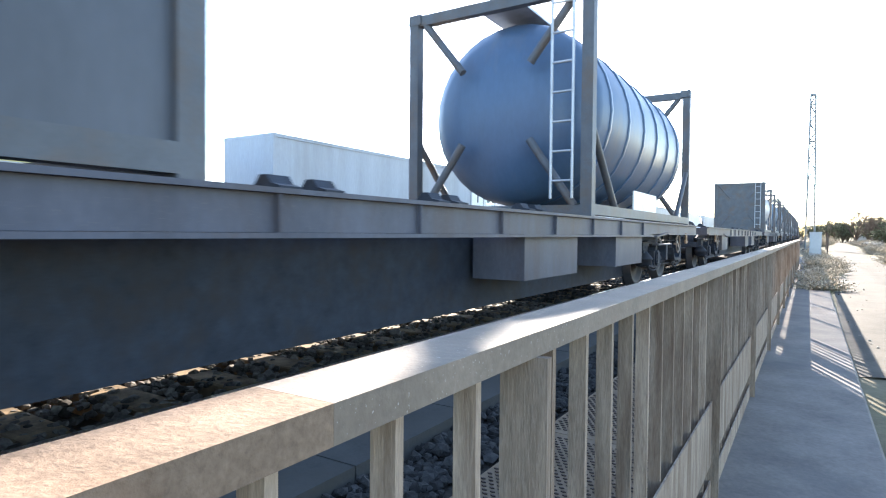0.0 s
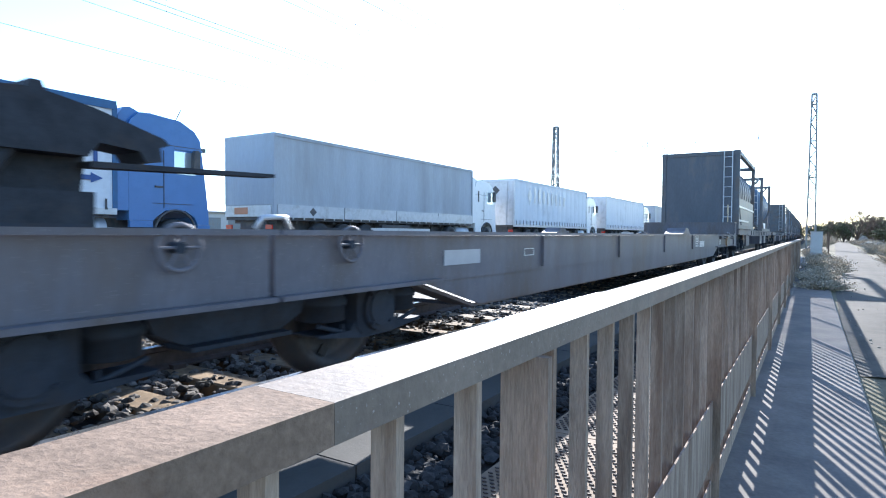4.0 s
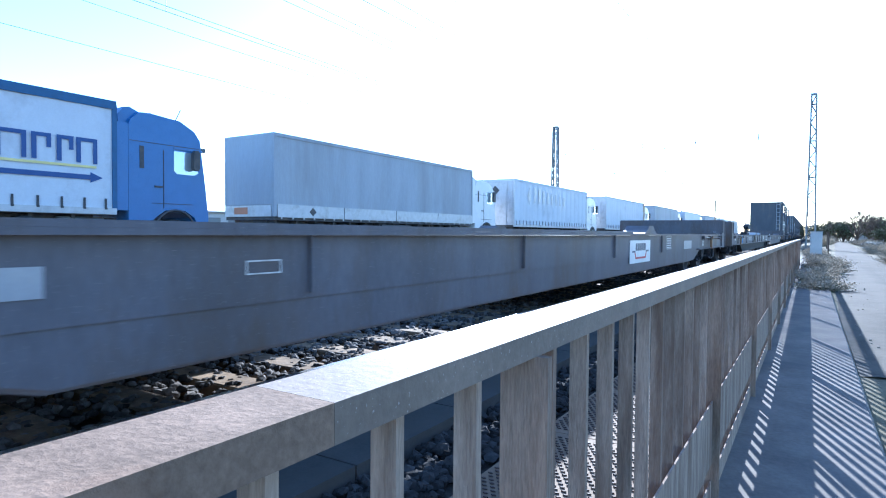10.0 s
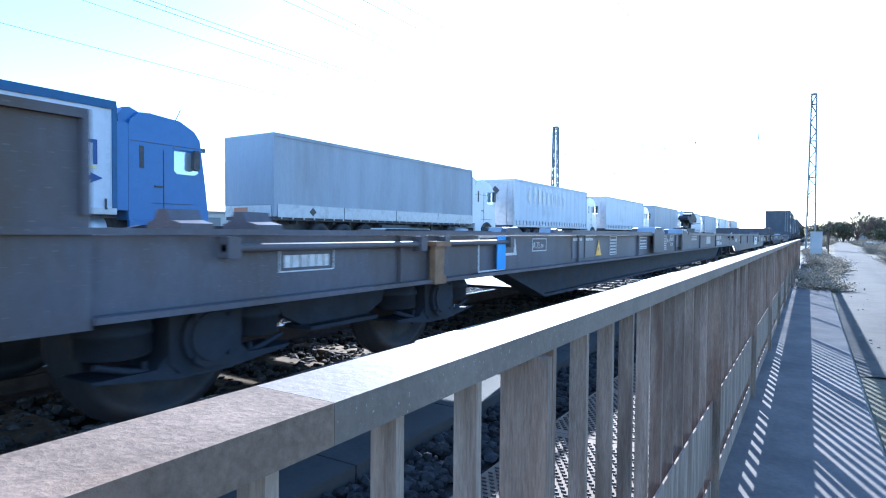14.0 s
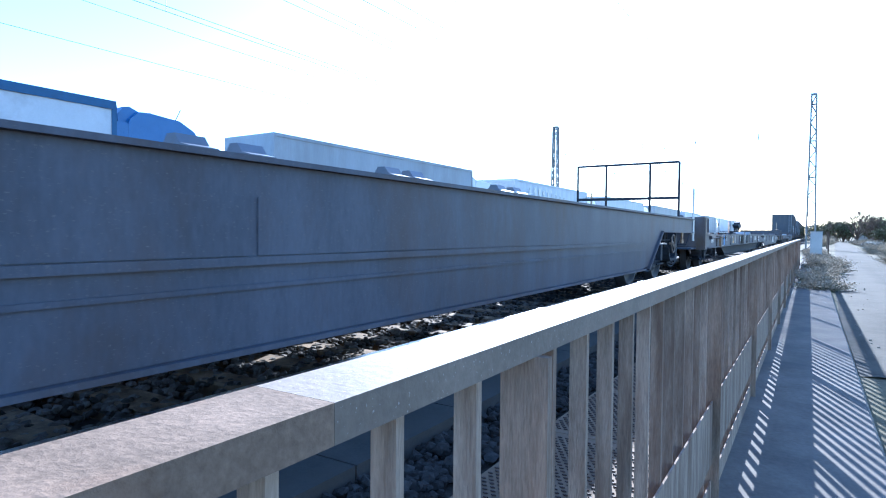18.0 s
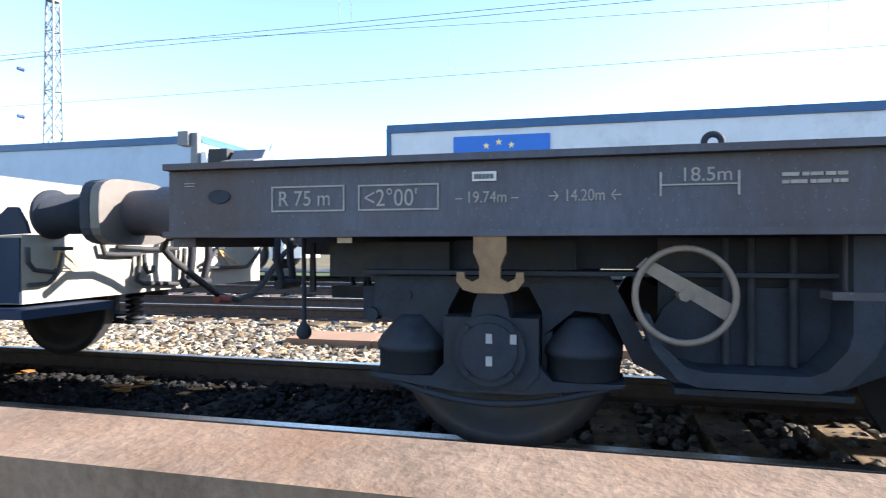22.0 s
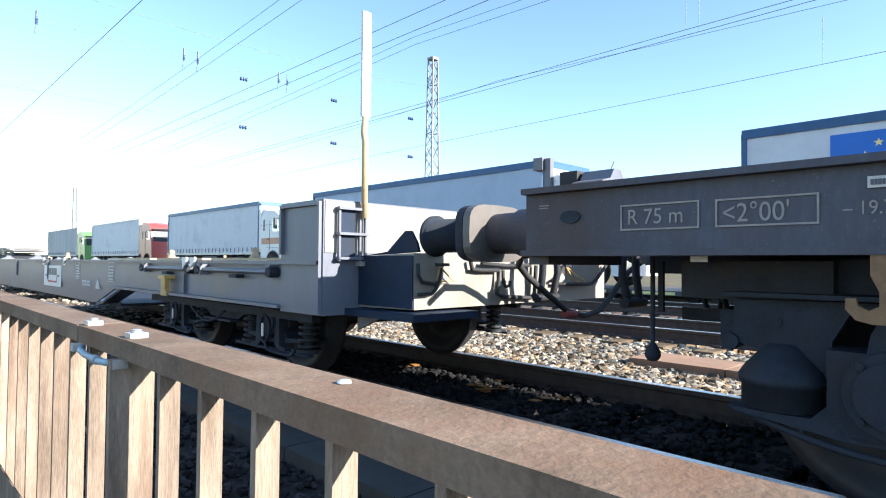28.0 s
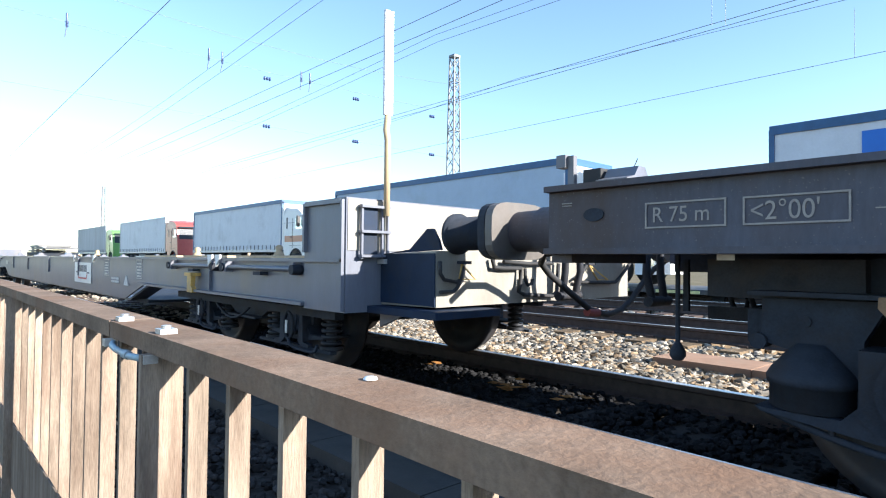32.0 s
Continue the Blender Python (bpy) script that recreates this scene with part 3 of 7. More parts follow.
def add_wagon_end(wagon, y, face, body_mat, length=0.745, plain=True):
    """Buffers, coupling, hoses and steps at a wagon's end; face is -1 or 1 along y."""
    turn = 0 if face < 0 else 180
    for s in (-1, 1):
        shaft, head = buffer_meshes(steel_dark if not plain and body_mat is wagon_light else wagon_brown if not plain else body_mat, length, not plain and body_mat is not wagon_light, 0.8 if not plain and body_mat is wagon_light else 1.0)
        sh = shared("buffer", shaft, wagon, pose(s * 0.875, y, 1.0, 0, 0, turn), "grimy cylindrical buffer")
        shared("buffer_head", head, sh)
    bm = bmesh.new()
    bm_prism(bm, "x", [(y, 0.93), (y + face * 0.26, 0.97), (y + face * 0.30, 1.02), (y + face * 0.20, 1.06), (y + face * 0.16, 1.00), (y, 1.08)], -0.04, 0.04)
    part("draw_hook", bm, steel_black, wagon)
    bm = bmesh.new()
    reach, drop = (0.42, 0.56) if plain else (0.17, 0.62)
    for k in (-0.07, 0.07):
        bm_path(bm, [(k, y + face * 0.2, 1.0), (k * 1.2, y + face * (0.20 if not plain else 0.3), 0.78), (k, y + face * reach, drop)], 0.016 if plain else 0.024, 8)
    bm_cyl(bm, (-0.12, y + face * reach, drop), (0.12, y + face * reach, drop), 0.03, 8)
    part("screw_coupling", bm, steel_black, wagon)
    for s in (-0.36, 0.30) if plain else ():
        bm = bmesh.new()
        pts = []
        for i in range(13):
            k = i / 12
            pts.append((s + 0.06 * k, y + face * (0.04 + 0.60 * k), 0.80 - 0.30 * math.sin(math.pi * min(1, k * 0.8)) - 0.06 * k))
        bm_path(bm, pts, 0.017, 8)
        hs = part("brake_hose", bm, rubber, wagon, "black rubber brake hose")
        box_part("hose_coupling", (s + 0.03, s + 0.09, *sorted((y + face * 0.60, y + face * 0.70)), 0.54, 0.62), steel_dark, hs, "", 0.01)
    for s in (-1, 1) if plain else ():
        bm = bmesh.new()
        bm_path(bm, [(s * 0.55, y + face * 0.03, 0.90), (s * 0.55, y + face * 0.12, 0.62), (s * 0.95, y + face * 0.12, 0.62), (s * 1.02, y + face * 0.10, 0.84)], 0.011, 8)
        part("shunter_handrail", bm, steel_dark, wagon)


def wagon_thing(name, label, u, group):
    w = thing(name, label, "railway wagon", pose(TRACK_X, u - to_go(0), 0), group)
    TRAIN.append((w, u, 0.0))
    return w


FACE = 1.30
# ---------------------------------------------------------------- flat container wagon
FLAT_L = 17.98


def flat_wagon(u, body, lettered=False, gate=False, belly=0.36, rear=0.745, front=0.745):
    w = wagon_thing("flat_wagon", "dark brown-grey steel flat container wagon with deep side girders", u, "wagons of the freight train")
    L = FLAT_L
    top = 1.155 if belly < 0.5 else 1.035
    low = 0.90 if belly < 0.5 else 0.868
    c0, c1 = 2.13, L - 2.13
    for s in (1, -1):
        web = [(0, low), (2.45, low), (2.9, low - 0.01), (3.4, belly + 0.6 * (0.89 - belly) * 0.6), (3.75, belly + 0.02), (4.1, belly), *(((4.9, belly), (4.9, 0.97), (7.1, 0.97), (7.1, belly), (10.8, belly), (10.8, 0.97), (13.8, 0.97), (13.8, belly)) if lettered and s < 0 else ()), (L - 4.1, belly), (L - 3.75, belly + 0.02), (L - 3.4, belly + 0.6 * (0.89 - belly) * 0.6), (L - 2.9, low - 0.01), (L - 2.45, low), (L, low), (L, top - 0.025), (0, top - 0.025)]
        bm = bmesh.new()
        bm_prism(bm, "x", web, s * 1.24, s * 1.262)
        g_ob = part("side_girder", bm, body, w, "", 0.0)
        bm = bmesh.new()
        bm_box(bm, *sorted((s * 1.12, s * FACE)), 0, L, top - 0.024, top)
        bm_box(bm, *sorted((s * 1.14, s * FACE)), 0, 2.9, low - 0.024, low - 0.001)
        bm_box(bm, *sorted((s * 1.14, s * FACE)), L - 2.9, L, low - 0.024, low - 0.001)
        start, reach = (7.1, 10.8) if lettered and s < 0 else (4.0, L - 4.0)
        bm_box(bm, *sorted((s * 1.14, s * FACE)), start, reach, belly - 0.025, belly - 0.002)
        for a, b in (((2.9, 0.876), (3.8, belly - 0.025)), ((L - 2.9, 0.876), (L - 3.8, belly - 0.025))):
            d = Vector((b[0] - a[0], b[1] - a[1])).normalized() * 0.012
            n = (-d[1], d[0])
            bm_prism(bm, "x", [(a[0] + n[0], a[1] + n[1]), (b[0] + n[0], b[1] + n[1]), (b[0] - n[0], b[1] - n[1]), (a[0] - n[0], a[1] - n[1])], s * 1.14, s * FACE)
        part("flange", bm, body, g_ob)
        if lettered and s > 0:
            box_part("doubler_plate", (1.263, 1.270, 3.2, 5.58 + 1.53, 0.74, 0.985), body, g_ob, "", 0.003)
            box_part("doubler_plate", (1.263, 1.270, 7.16, L - 5.2, 0.74, 0.985), body, g_ob, "", 0.003)
        for i in (() if lettered and s > 0 else range(9)) if reach > 11 else (0, 3, 4, 5):
            y = 4.6 + i * (L - 9.2) / 8
            box_part("stiffener", (*sorted((s * 1.264, s * 1.292)), y, y + 0.014, belly, top - 0.025), body, g_ob)
        if belly < 0.5:
            bm = bmesh.new()
            bm_box(bm, *sorted((s * 1.263, s * 1.285)), start, reach, 0.70, 0.735)
            bm_box(bm, *sorted((s * 1.263, s * 1.275)), start, reach, 0.60, 0.62)
            part("waist_rib", bm, body, g_ob)
        for y in () if lettered and s > 0 else (4.9, 8.0, 11.2) if belly < 0.5 and reach > 11 else (8.0,) if belly < 0.5 else ():
            box_part("access_panel", (*sorted((s * 1.263, s * 1.274)), y, y + 0.62, 0.76, 1.05), body, g_ob, "", 0.004)
    for y in (0.0, L - 0.10):
        if lettered and y == 0.0:
            for x0, x1 in ((-1.24, -0.64), (-0.2, 0.2), (0.64, 1.24)):
                box_part("headstock", (x0, x1, y, y + 0.10, 0.84, 0.96), body, w)
        else:
            box_part("headstock", (-1.24, 1.24, y, y + 0.10, 0.84, top - 0.025), body, w)
    if lettered:
        for y0, y1 in ((4.0, 4.9), (7.1, 10.9), (14.2, 16.0)):
            box_part("floor_plate", (-1.12, 1.12, y0, y1, 0.985, 1.0), steel_dark, w)
        # unseen plate added to shade the ballast below, short of one side for sun
        box_part("floor_plate", (-1.10, 1.12, 0.12, 3.995, 0.965, 0.98), steel_dark, w)
        box_part("floor_plate", (0.2, 1.12, 4.905, 7.095, 0.985, 1.0), steel_dark, w)
        box_part("floor_plate", (0.2, 1.12, 10.905, 14.195, 0.985, 1.0), steel_dark, w)
    bm = bmesh.new()
    bm_box(bm, -0.35, -0.15, 0.1, L - 0.1, 0.80, 0.98)
    bm_box(bm, 0.15, 0.35, 0.1, L - 0.1, 0.80, 0.98)
    part("centre_sill", bm, steel_dark, w)
    if belly > 0.5:
        box_part("underframe_box", (-0.7, 0.7, 3.3, L - 3.3, 0.17, 0.95), steel_dark, w)
        for y in (2.85, 9.5, 12.2):
            box_part("equipment_box", (0.75, 1.24, y, y + 1.30, 0.45, 0.840), body, w, "", 0.01)
    for i in range(12):
        y = 0.7 + i * (L - 1.4) / 11
        box_part("cross_member", (-1.24, 1.24, y - 0.06, y + 0.06, 0.90, top - 0.055), body, w)
    for y in (0.255, 6.95, 7.25, 8.3, 8.55, 9.75, 10.05, L - 0.255):
        for s in (-1, 1):
            bm = bmesh.new()
            bm_prism(bm, "y", [(s * p, top + q) for p, q in ((1.0, 0), (1.20, 0), (1.20, 0.02), (1.14, 0.035), (1.11, 0.075), (1.06, 0.075), (1.03, 0.035), (1.0, 0.02))], y - 0.07, y + 0.07)
            part("container_spigot", bm, wagon_light if lettered else steel_dark, w)
    bm = bmesh.new()
    bm_ring(bm, "x", (1.165, 1.966, top + 0.024), 0.027, 0.011, 24, 8)
    part("lifting_lug", bm, steel_dark, w)
    add_wagon_end(w, 0.0, -1, body, rear, not lettered)
    add_wagon_end(w, L, 1, body, front)
    for c in (c0, c1):
        add_bogie(w, c)
    for c in (c0, c1):
        for s in (-1, 1):
            box_part("underframe_plate", (*sorted((s * 0.86, s * 0.88)), c - 1.0, c + 1.25, 0.755, 0.90), steel_dark, w)
    # brake gear between bogie and belly
    for y0 in (2.35, L - 3.15):
        bm = bmesh.new()
        bm_box(bm, 1.14, 1.16, y0, y0 + 0.85, 0.925, 0.945)
        bm_box(bm, 1.14, 1.16, y0, y0 + 0.03, 0.68, 0.945)
        bm_box(bm, 1.10, 1.20, y0 - 0.05, y0 + 1.0, 0.675, 0.700)
        part("brake_bracket", bm, body, w)
        cyl_part("brake_cylinder", (0.75, y0 + 0.1, 0.56), (0.75, y0 + 0.6, 0.56), 0.12, steel_dark, w)
        bm = bmesh.new()
        bm_prism(bm, "x", [(y0 + 0.25, 0.9), (y0 + 0.42, 0.9), (y0 + 1.05, 0.55), (y0 + 1.0, 0.48)], 1.05, 1.09)
        part("brace", bm, body, w)
        box_part("brake_valve_box", (1.0, 1.18, y0 + 0.62, y0 + 0.76, 0.42, 0.67), steel_dark, w, "", 0.01)
    # handwheel and its carrier on the lettered side
    for y in (1.867, L - 1.867):
        hw = cyl_part("handwheel", (1.18, y, 0.685), (1.26, y, 0.685), 0.018, wheel_ochre, w, "faded ochre steel brake handwheel")
        bm = bmesh.new()
        bm_ring(bm, "x", (1.25, y, 0.685), 0.150, 0.011, 36, 8)
        part("rim", bm, wheel_ochre, hw)
        bm = bmesh.new()
        bm_prism(bm, "x", [(y - 0.145, 0.775), (y - 0.115, 0.805), (y + 0.150, 0.655), (y + 0.125, 0.605)], 1.235, 1.243)
        part("spoke_plate", bm, wheel_ochre, hw)
        # deep U-shaped trough that carries the brake spindle
        outer = [(-0.13, 0.62), (-0.09, 0.50), (-0.01, 0.405), (0.05, 0.385), (0.40, 0.385), (0.47, 0.41), (0.55, 0.50), (0.575, 0.56), (0.575, 0.872)]
        inner = [(-0.10, 0.62), (-0.06, 0.52), (0.01, 0.45), (0.07, 0.435), (0.37, 0.435), (0.42, 0.455), (0.475, 0.52), (0.49, 0.57), (0.49, 0.872)]
        bm = bmesh.new()
        bm_prism(bm, "x", [(y + p, q) for p, q in outer + inner[::-1]], 1.02, 1.20)
        part("spindle_trough", bm, steel_dark, w, "deep bent steel trough below the handwheel")
        bm = bmesh.new()
        for p in (0.16, 0.24, 0.37):
            bm_cyl(bm, (1.06, y + p, 0.44), (1.06, y + p, 0.87), 0.016, 8)
        part("brake_rod", bm, steel_black, w)
        box_part("trough_back", (0.985, 1.0, y - 0.05, y + 0.56, 0.46, 0.87), steel_black, w)
    for y in (1.253, L - 1.253):
        bm = bmesh.new()
        pts = [(-0.055, 0.876), (0.055, 0.876), (0.055, 0.82), (0.035, 0.775), (0.035, 0.735), (0.06, 0.722), (0.085, 0.735), (0.088, 0.755), (0.112, 0.755), (0.114, 0.725), (0.09, 0.695), (0.05, 0.685),
               (-0.05, 0.685), (-0.09, 0.695), (-0.114, 0.725), (-0.112, 0.755), (-0.088, 0.755), (-0.085, 0.735), (-0.06, 0.722), (-0.035, 0.735), (-0.035, 0.775), (-0.055, 0.82)]
        bm_prism(bm, "x", [(y + a, b) for a, b in pts], 1.268, 1.293)
        part("rope_hook", bm, hook_orange, w, "rust-orange double rope hook")
    if lettered:
        box_part("marker_lamp_bracket", (1.08, 1.14, 0.085, 0.17, 1.156, 1.235), rubber, w, "small black lamp bracket", 0.006)
        lb = box_part("lamp_post", (1.135, 1.16, 0.02, 0.05, 1.156, 1.30), wagon_light, w, "upright tail lamp bracket", 0.004)
        box_part("lamp_holder", (1.12, 1.175, -0.03, 0.018, 1.25, 1.305), wagon_light, lb, "", 0.006)
        x = 1.264
        outline_part("load_frame", 0.438, 0.726, 0.968, 1.062, 0.006, x, faded_mark, w)
        text_part("radius_lettering", "R 75 m", 0.078, faded_mark, w, x, 0.463, 0.990, "white stencilled R 75 m", 0.92)
        outline_part("gradient_frame", 0.778, 1.073, 0.968, 1.060, 0.006, x, faded_mark, w)
        text_part("gradient_lettering", "<2°00'", 0.085, faded_mark, w, x, 0.798, 0.984, "white stencilled angle lettering", 0.88)
        box_part("number_plate", (x, x + 0.006, 1.19, 1.272, 1.062, 1.094), board_white, w)
        bars_part("plate_writing", 1.197, 1.265, 1.07, 1.087, 1, ink_grey, w, x + 0.006, 0.9, 4)
        text_part("length_lettering", "– 19.74m –", 0.055, faded_mark, w, x, 1.13, 0.99, "white stencilled 19.74m", 0.86)
        text_part("pivot_lettering", "→ 14.20m ←", 0.055, faded_mark, w, x, 1.44, 0.99, "white stencilled 14.20m", 0.8)
        text_part("load_lettering", "18.5m", 0.062, faded_mark, w, x, 1.85, 1.045, "white stencilled 18.5m", 1.0)
        bm = bmesh.new()
        bm_box(bm, x, x + 0.003, 1.79, 1.797, 1.0, 1.075)
        bm_box(bm, x, x + 0.003, 2.017, 2.024, 1.0, 1.075)
        bm_box(bm, x, x + 0.003, 1.797, 2.017, 1.032, 1.037)
        part("load_length_mark", bm, faded_mark, w)
        bars_part("tare_writing", 2.14, 2.32, 1.03, 1.075, 2, faded_mark, w, x, 0.5, 8)
        bm = bmesh.new()
        bm_prism(bm, "x", [(0.22 + 0.046 * math.cos(k), 1.03 + 0.026 * math.sin(k)) for k in (i * math.pi / 10 for i in range(20))], x - 0.001, x + 0.005)
        part("maker_mark", bm, steel_dark, w)
        bars_part("chalk_mark", 0.07, 0.12, 1.07, 1.09, 2, faded_mark, w, x, 0.4, 3)
        box_part("label_card", (1.14, 1.145, 0.645, 0.705, 0.855, 0.883), board_white, w)
        for x0, x1, y0, y1, z0, z1 in ((-0.7, 1.0, 0.55, 1.05, 0.72, 0.86), (0.35, 0.42, 0.3, 1.3, 0.58, 0.64), (-0.42, -0.35, 0.3, 1.3, 0.58, 0.64)):
            box_part("brake_gear", (x0, x1, y0, y1, z0, z1), steel_black, w, "", 0.01)
        for x0, y0, z0 in ((0.2, 0.3, 0.60), (0.0, 0.42, 0.55), (0.45, 0.48, 0.64), (-0.3, 0.36, 0.62)):
            bm = bmesh.new()
            bm_path(bm, [(x0, y0, 0.80), (x0, y0 + 0.02, z0 + 0.06), (x0 - 0.04, y0 + 0.03, z0), (x0 - 0.14, y0 + 0.04, z0 + 0.01), (x0 - 0.2, y0 + 0.05, 0.78)], 0.013, 8)
            part("brake_pipe", bm, steel_black, w)
        for dy, z in ((1.232, 0.515), (1.232, 0.435), (1.318, 0.515)):
            box_part("axlebox_label", (1.173, 1.177, dy - 0.011, dy + 0.011, z - 0.016, z + 0.018), ink_pale, w)
        bm = bmesh.new()
        bm_cyl(bm, (0.9, 0.385, 0.88), (0.9, 0.385, 0.49), 0.01, 6)
        bm_lathe(bm, "z", (0.9, 0.385, 0.475), [(-0.032, 0.010), (-0.028, 0.022), (-0.012, 0.032), (0.008, 0.032), (0.026, 0.022), (0.045, 0.010)], 16)
        part("release_handle", bm, steel_dark, w, "dark brake release knob on a rod")
        hz = bmesh.new()
        bm_path(hz, [(0.66, -0.30, 0.90), (0.62, -0.52, 0.89), (0.50, -0.64, 0.835), (0.385, -0.67, 0.772), (0.175, -0.67, 0.655), (-0.05, -0.67, 0.535), (-0.25, -0.67, 0.49), (-0.42, -0.67, 0.51), (-0.55, -0.66, 0.58),
                     (-0.66, -0.64, 0.69), (-0.74, -0.60, 0.79), (-0.80, -0.50, 0.884)], 0.020, 10)
        ho = part("brake_hose", hz, rubber, w, "thick black rubber brake hose")
        hz = bmesh.new()
        bm_cyl(hz, (-0.02, -0.67, 0.52), (-0.14, -0.67, 0.507), 0.029, 12)
        part("hose_coupling", hz, coupling_red, ho, "dull red hose coupling")
        for x, y, z0, t in ((0.55, 0.25, 0.62, 0.05), (0.72, 0.56, 0.70, 0.06)):
            box_part("brake_hanger", (x, x + 0.02, y, y + t * 0.5, z0, 0.86), steel_dark, w)
    if gate:
        y = 16.53
        bm = bmesh.new()
        for x in (1.25, 0.75, -0.05, -0.6):
            bm_cyl(bm, (x, y, 1.15), (x, y, 2.13), 0.022, 8)
        bm_cyl(bm, (1.25, y, 2.13), (-0.6, y, 2.13), 0.022, 8)
        bm_box(bm, -0.6, 1.25, y - 0.02, y + 0.02, 1.47, 1.52)
        part("guard_frame", bm, steel_dark, w, "tubular steel guard frame across the deck")
        bm = bmesh.new()
        bm_cyl(bm, (1.27, L - 0.03, 0.72), (1.27, L - 0.03, 1.76), 0.022, 8)
        part("corner_post", bm, bolt_grey, w, "thin pale corner post")
    return w


# ---------------------------------------------------------------- articulated pocket wagon
POCKET_L = 36.43


def pocket_half(w, y, f, body, front, length=0.745, nose=False, flush=False):
    """One half: the end at y, running inwards along f."""
    def span(a, b):
        return sorted((y + f * a, y + f * b))
    a, b = span(0.0, 0.5)
    end_box = box_part("end_box", (-1.30, 1.30, a, b, 0.52, 1.225), body, w, "", 0.012)
    for s in (1, -1):
        for d0, d1, z0, z1 in ((0.012, 0.035, 0.53, 1.21), (0.465, 0.488, 0.89, 1.21), (0.036, 0.464, 1.19, 1.213)):
            lo, hi = span(d0, d1)
            box_part("edge_flange", (*sorted((s * 1.301, s * 1.325)), lo, hi, z0, z1), body, end_box)
        bm = bmesh.new()
        lo, hi = span(0.5, 18.2)
        bm_box(bm, *sorted((s * 1.235, s * 1.265)), lo, hi, 0.535 if flush else 0.56, 0.826)
        g_ob = part("side_sill", bm, body, w)
        bm = bmesh.new()
        for (p0, p1, z0, z1) in ((0.013, 18.2, 0.827, 0.850),) + (((0.5, 4.25, 0.537, 0.559), (16.9, 18.2, 0.537, 0.559)) if flush else ((0.5, 18.2, 0.537, 0.559),)):
            lo, hi = span(p0, p1)
            bm_box(bm, *sorted((s * (1.302 if p0 < 0.4 else 1.10), s * 1.325)), lo, hi, z0, z1)
        part("sill_flange", bm, body, g_ob)
        bm = bmesh.new()
        trough = [(4.25 if front else 3.75, 0.536), (5.0 if front else 4.55, 0.34 if flush else 0.29), (16.3, 0.34 if flush else 0.29), (17.0, 0.536)]
        bm_prism(bm, "x", [(y + f * p, z) for p, z in trough], *sorted((s * (1.236 if flush else 1.13), s * (1.256 if flush else 1.15))))
        for (p0, z0), (p1, z1) in zip(trough, trough[1:]):
            bm_prism(bm, "x", [(y + f * p0, z0), (y + f * p1, z1), (y + f * p1, z1 - 0.025), (y + f * p0, z0 - 0.025)], *sorted((s * 1.02, s * 1.20)))
        # recessed troughs take darker steel: the shade of the recess is in the colour
        part("pocket_trough", bm, body if flush else steel_dark, g_ob)
        for p in (2.2, 7.6, 10.2, 12.8, 15.2) if flush else (2.2, 5.2, 7.6, 10.2, 12.8, 15.2):
            box_part("rib", (*sorted((s * 1.266, s * 1.29)), y + f * p - 0.01, y + f * p + 0.01, 0.56, 0.826), body, g_ob)
        for p in (9.1, 12.0, 15.0, 17.2) if front else (0.9, 1.25):
            bm = bmesh.new()
            yy = y + f * p
            bm_prism(bm, "y", [(s * q, 0.85 + h) for q, h in ((1.06, 0), (1.28, 0), (1.28, 0.02), (1.21, 0.035), (1.19, 0.075), (1.13, 0.075), (1.11, 0.035), (1.06, 0.02))], yy - 0.07, yy + 0.07)
            part("container_spigot", bm, body, w)
        # hinged spigot bars lying along the sill
        for p0, p1 in ((0.60, 1.80), (2.02, 3.15)) if front else ((1.0, 2.4), (2.6, 3.6)):
            lo, hi = span(p0, p1)
            bm = bmesh.new()
            bm_cyl(bm, (s * 1.30, lo, 0.775), (s * 1.30, hi, 0.775), 0.018, 8)
            for q in (lo, hi - 0.06):
                bm_box(bm, *sorted((s * 1.266, s * 1.33)), q, q + 0.06, 0.735, 0.82)
            sb = part("spigot_bar", bm, body, w)
            if front:
                for q in (lo, hi):
                    cyl_part("end_cap", (s * 1.266, q, 0.772), (s * 1.345, q, 0.772), 0.034, steel_dark, sb, "dark round end cap", 14)
                q = (lo + hi) / 2
                box_part("bar_rest", (*sorted((s * 1.266, s * 1.33)), q - 0.02, q + 0.10, 0.722, 0.748), steel_dark, sb)
        lo, hi = span(2.47, 2.60)
        bm = bmesh.new()
        zt = 0.68 if front else 0.76
        bm_prism(bm, "x", [(lo, 0.53), (hi, 0.53), (hi, 0.57), (hi - 0.035, 0.59), (hi - 0.02, zt), (lo, zt)], *sorted((s * 1.30, s * 1.34)))
        bm_box(bm, *sorted((s * 1.266, s * 1.36)), lo - 0.02, hi + 0.02, zt, zt + 0.03)
        part("locking_latch", bm, handle_yellow if front else hook_orange, w, "worn yellow locking latch" if front else "rust-orange locking latch")
        if front:
            for p0, p1 in ((0.62, 1.82), (2.0, 3.1), (3.3, 4.4)):
                lo, hi = span(p0, p1)
                box_part("hinge_strip", (*sorted((s * 1.12, s * 1.21)), lo, hi, 0.852, 0.870), cream_worn, w, "worn cream hinge strip on the deck edge")
            for p in (1.12, 2.82, 6.9):
                bm = bmesh.new()
                bm_lathe(bm, "z", (s * 1.17, y + f * p, 0.871), [(0.0, 0.042), (0.02, 0.034), (0.035, 0.022), (0.055, 0.030), (0.072, 0.024), (0.080, 0.006)], 14)
                part("twist_knob", bm, cream_worn, w, "rounded cream container twist knob")
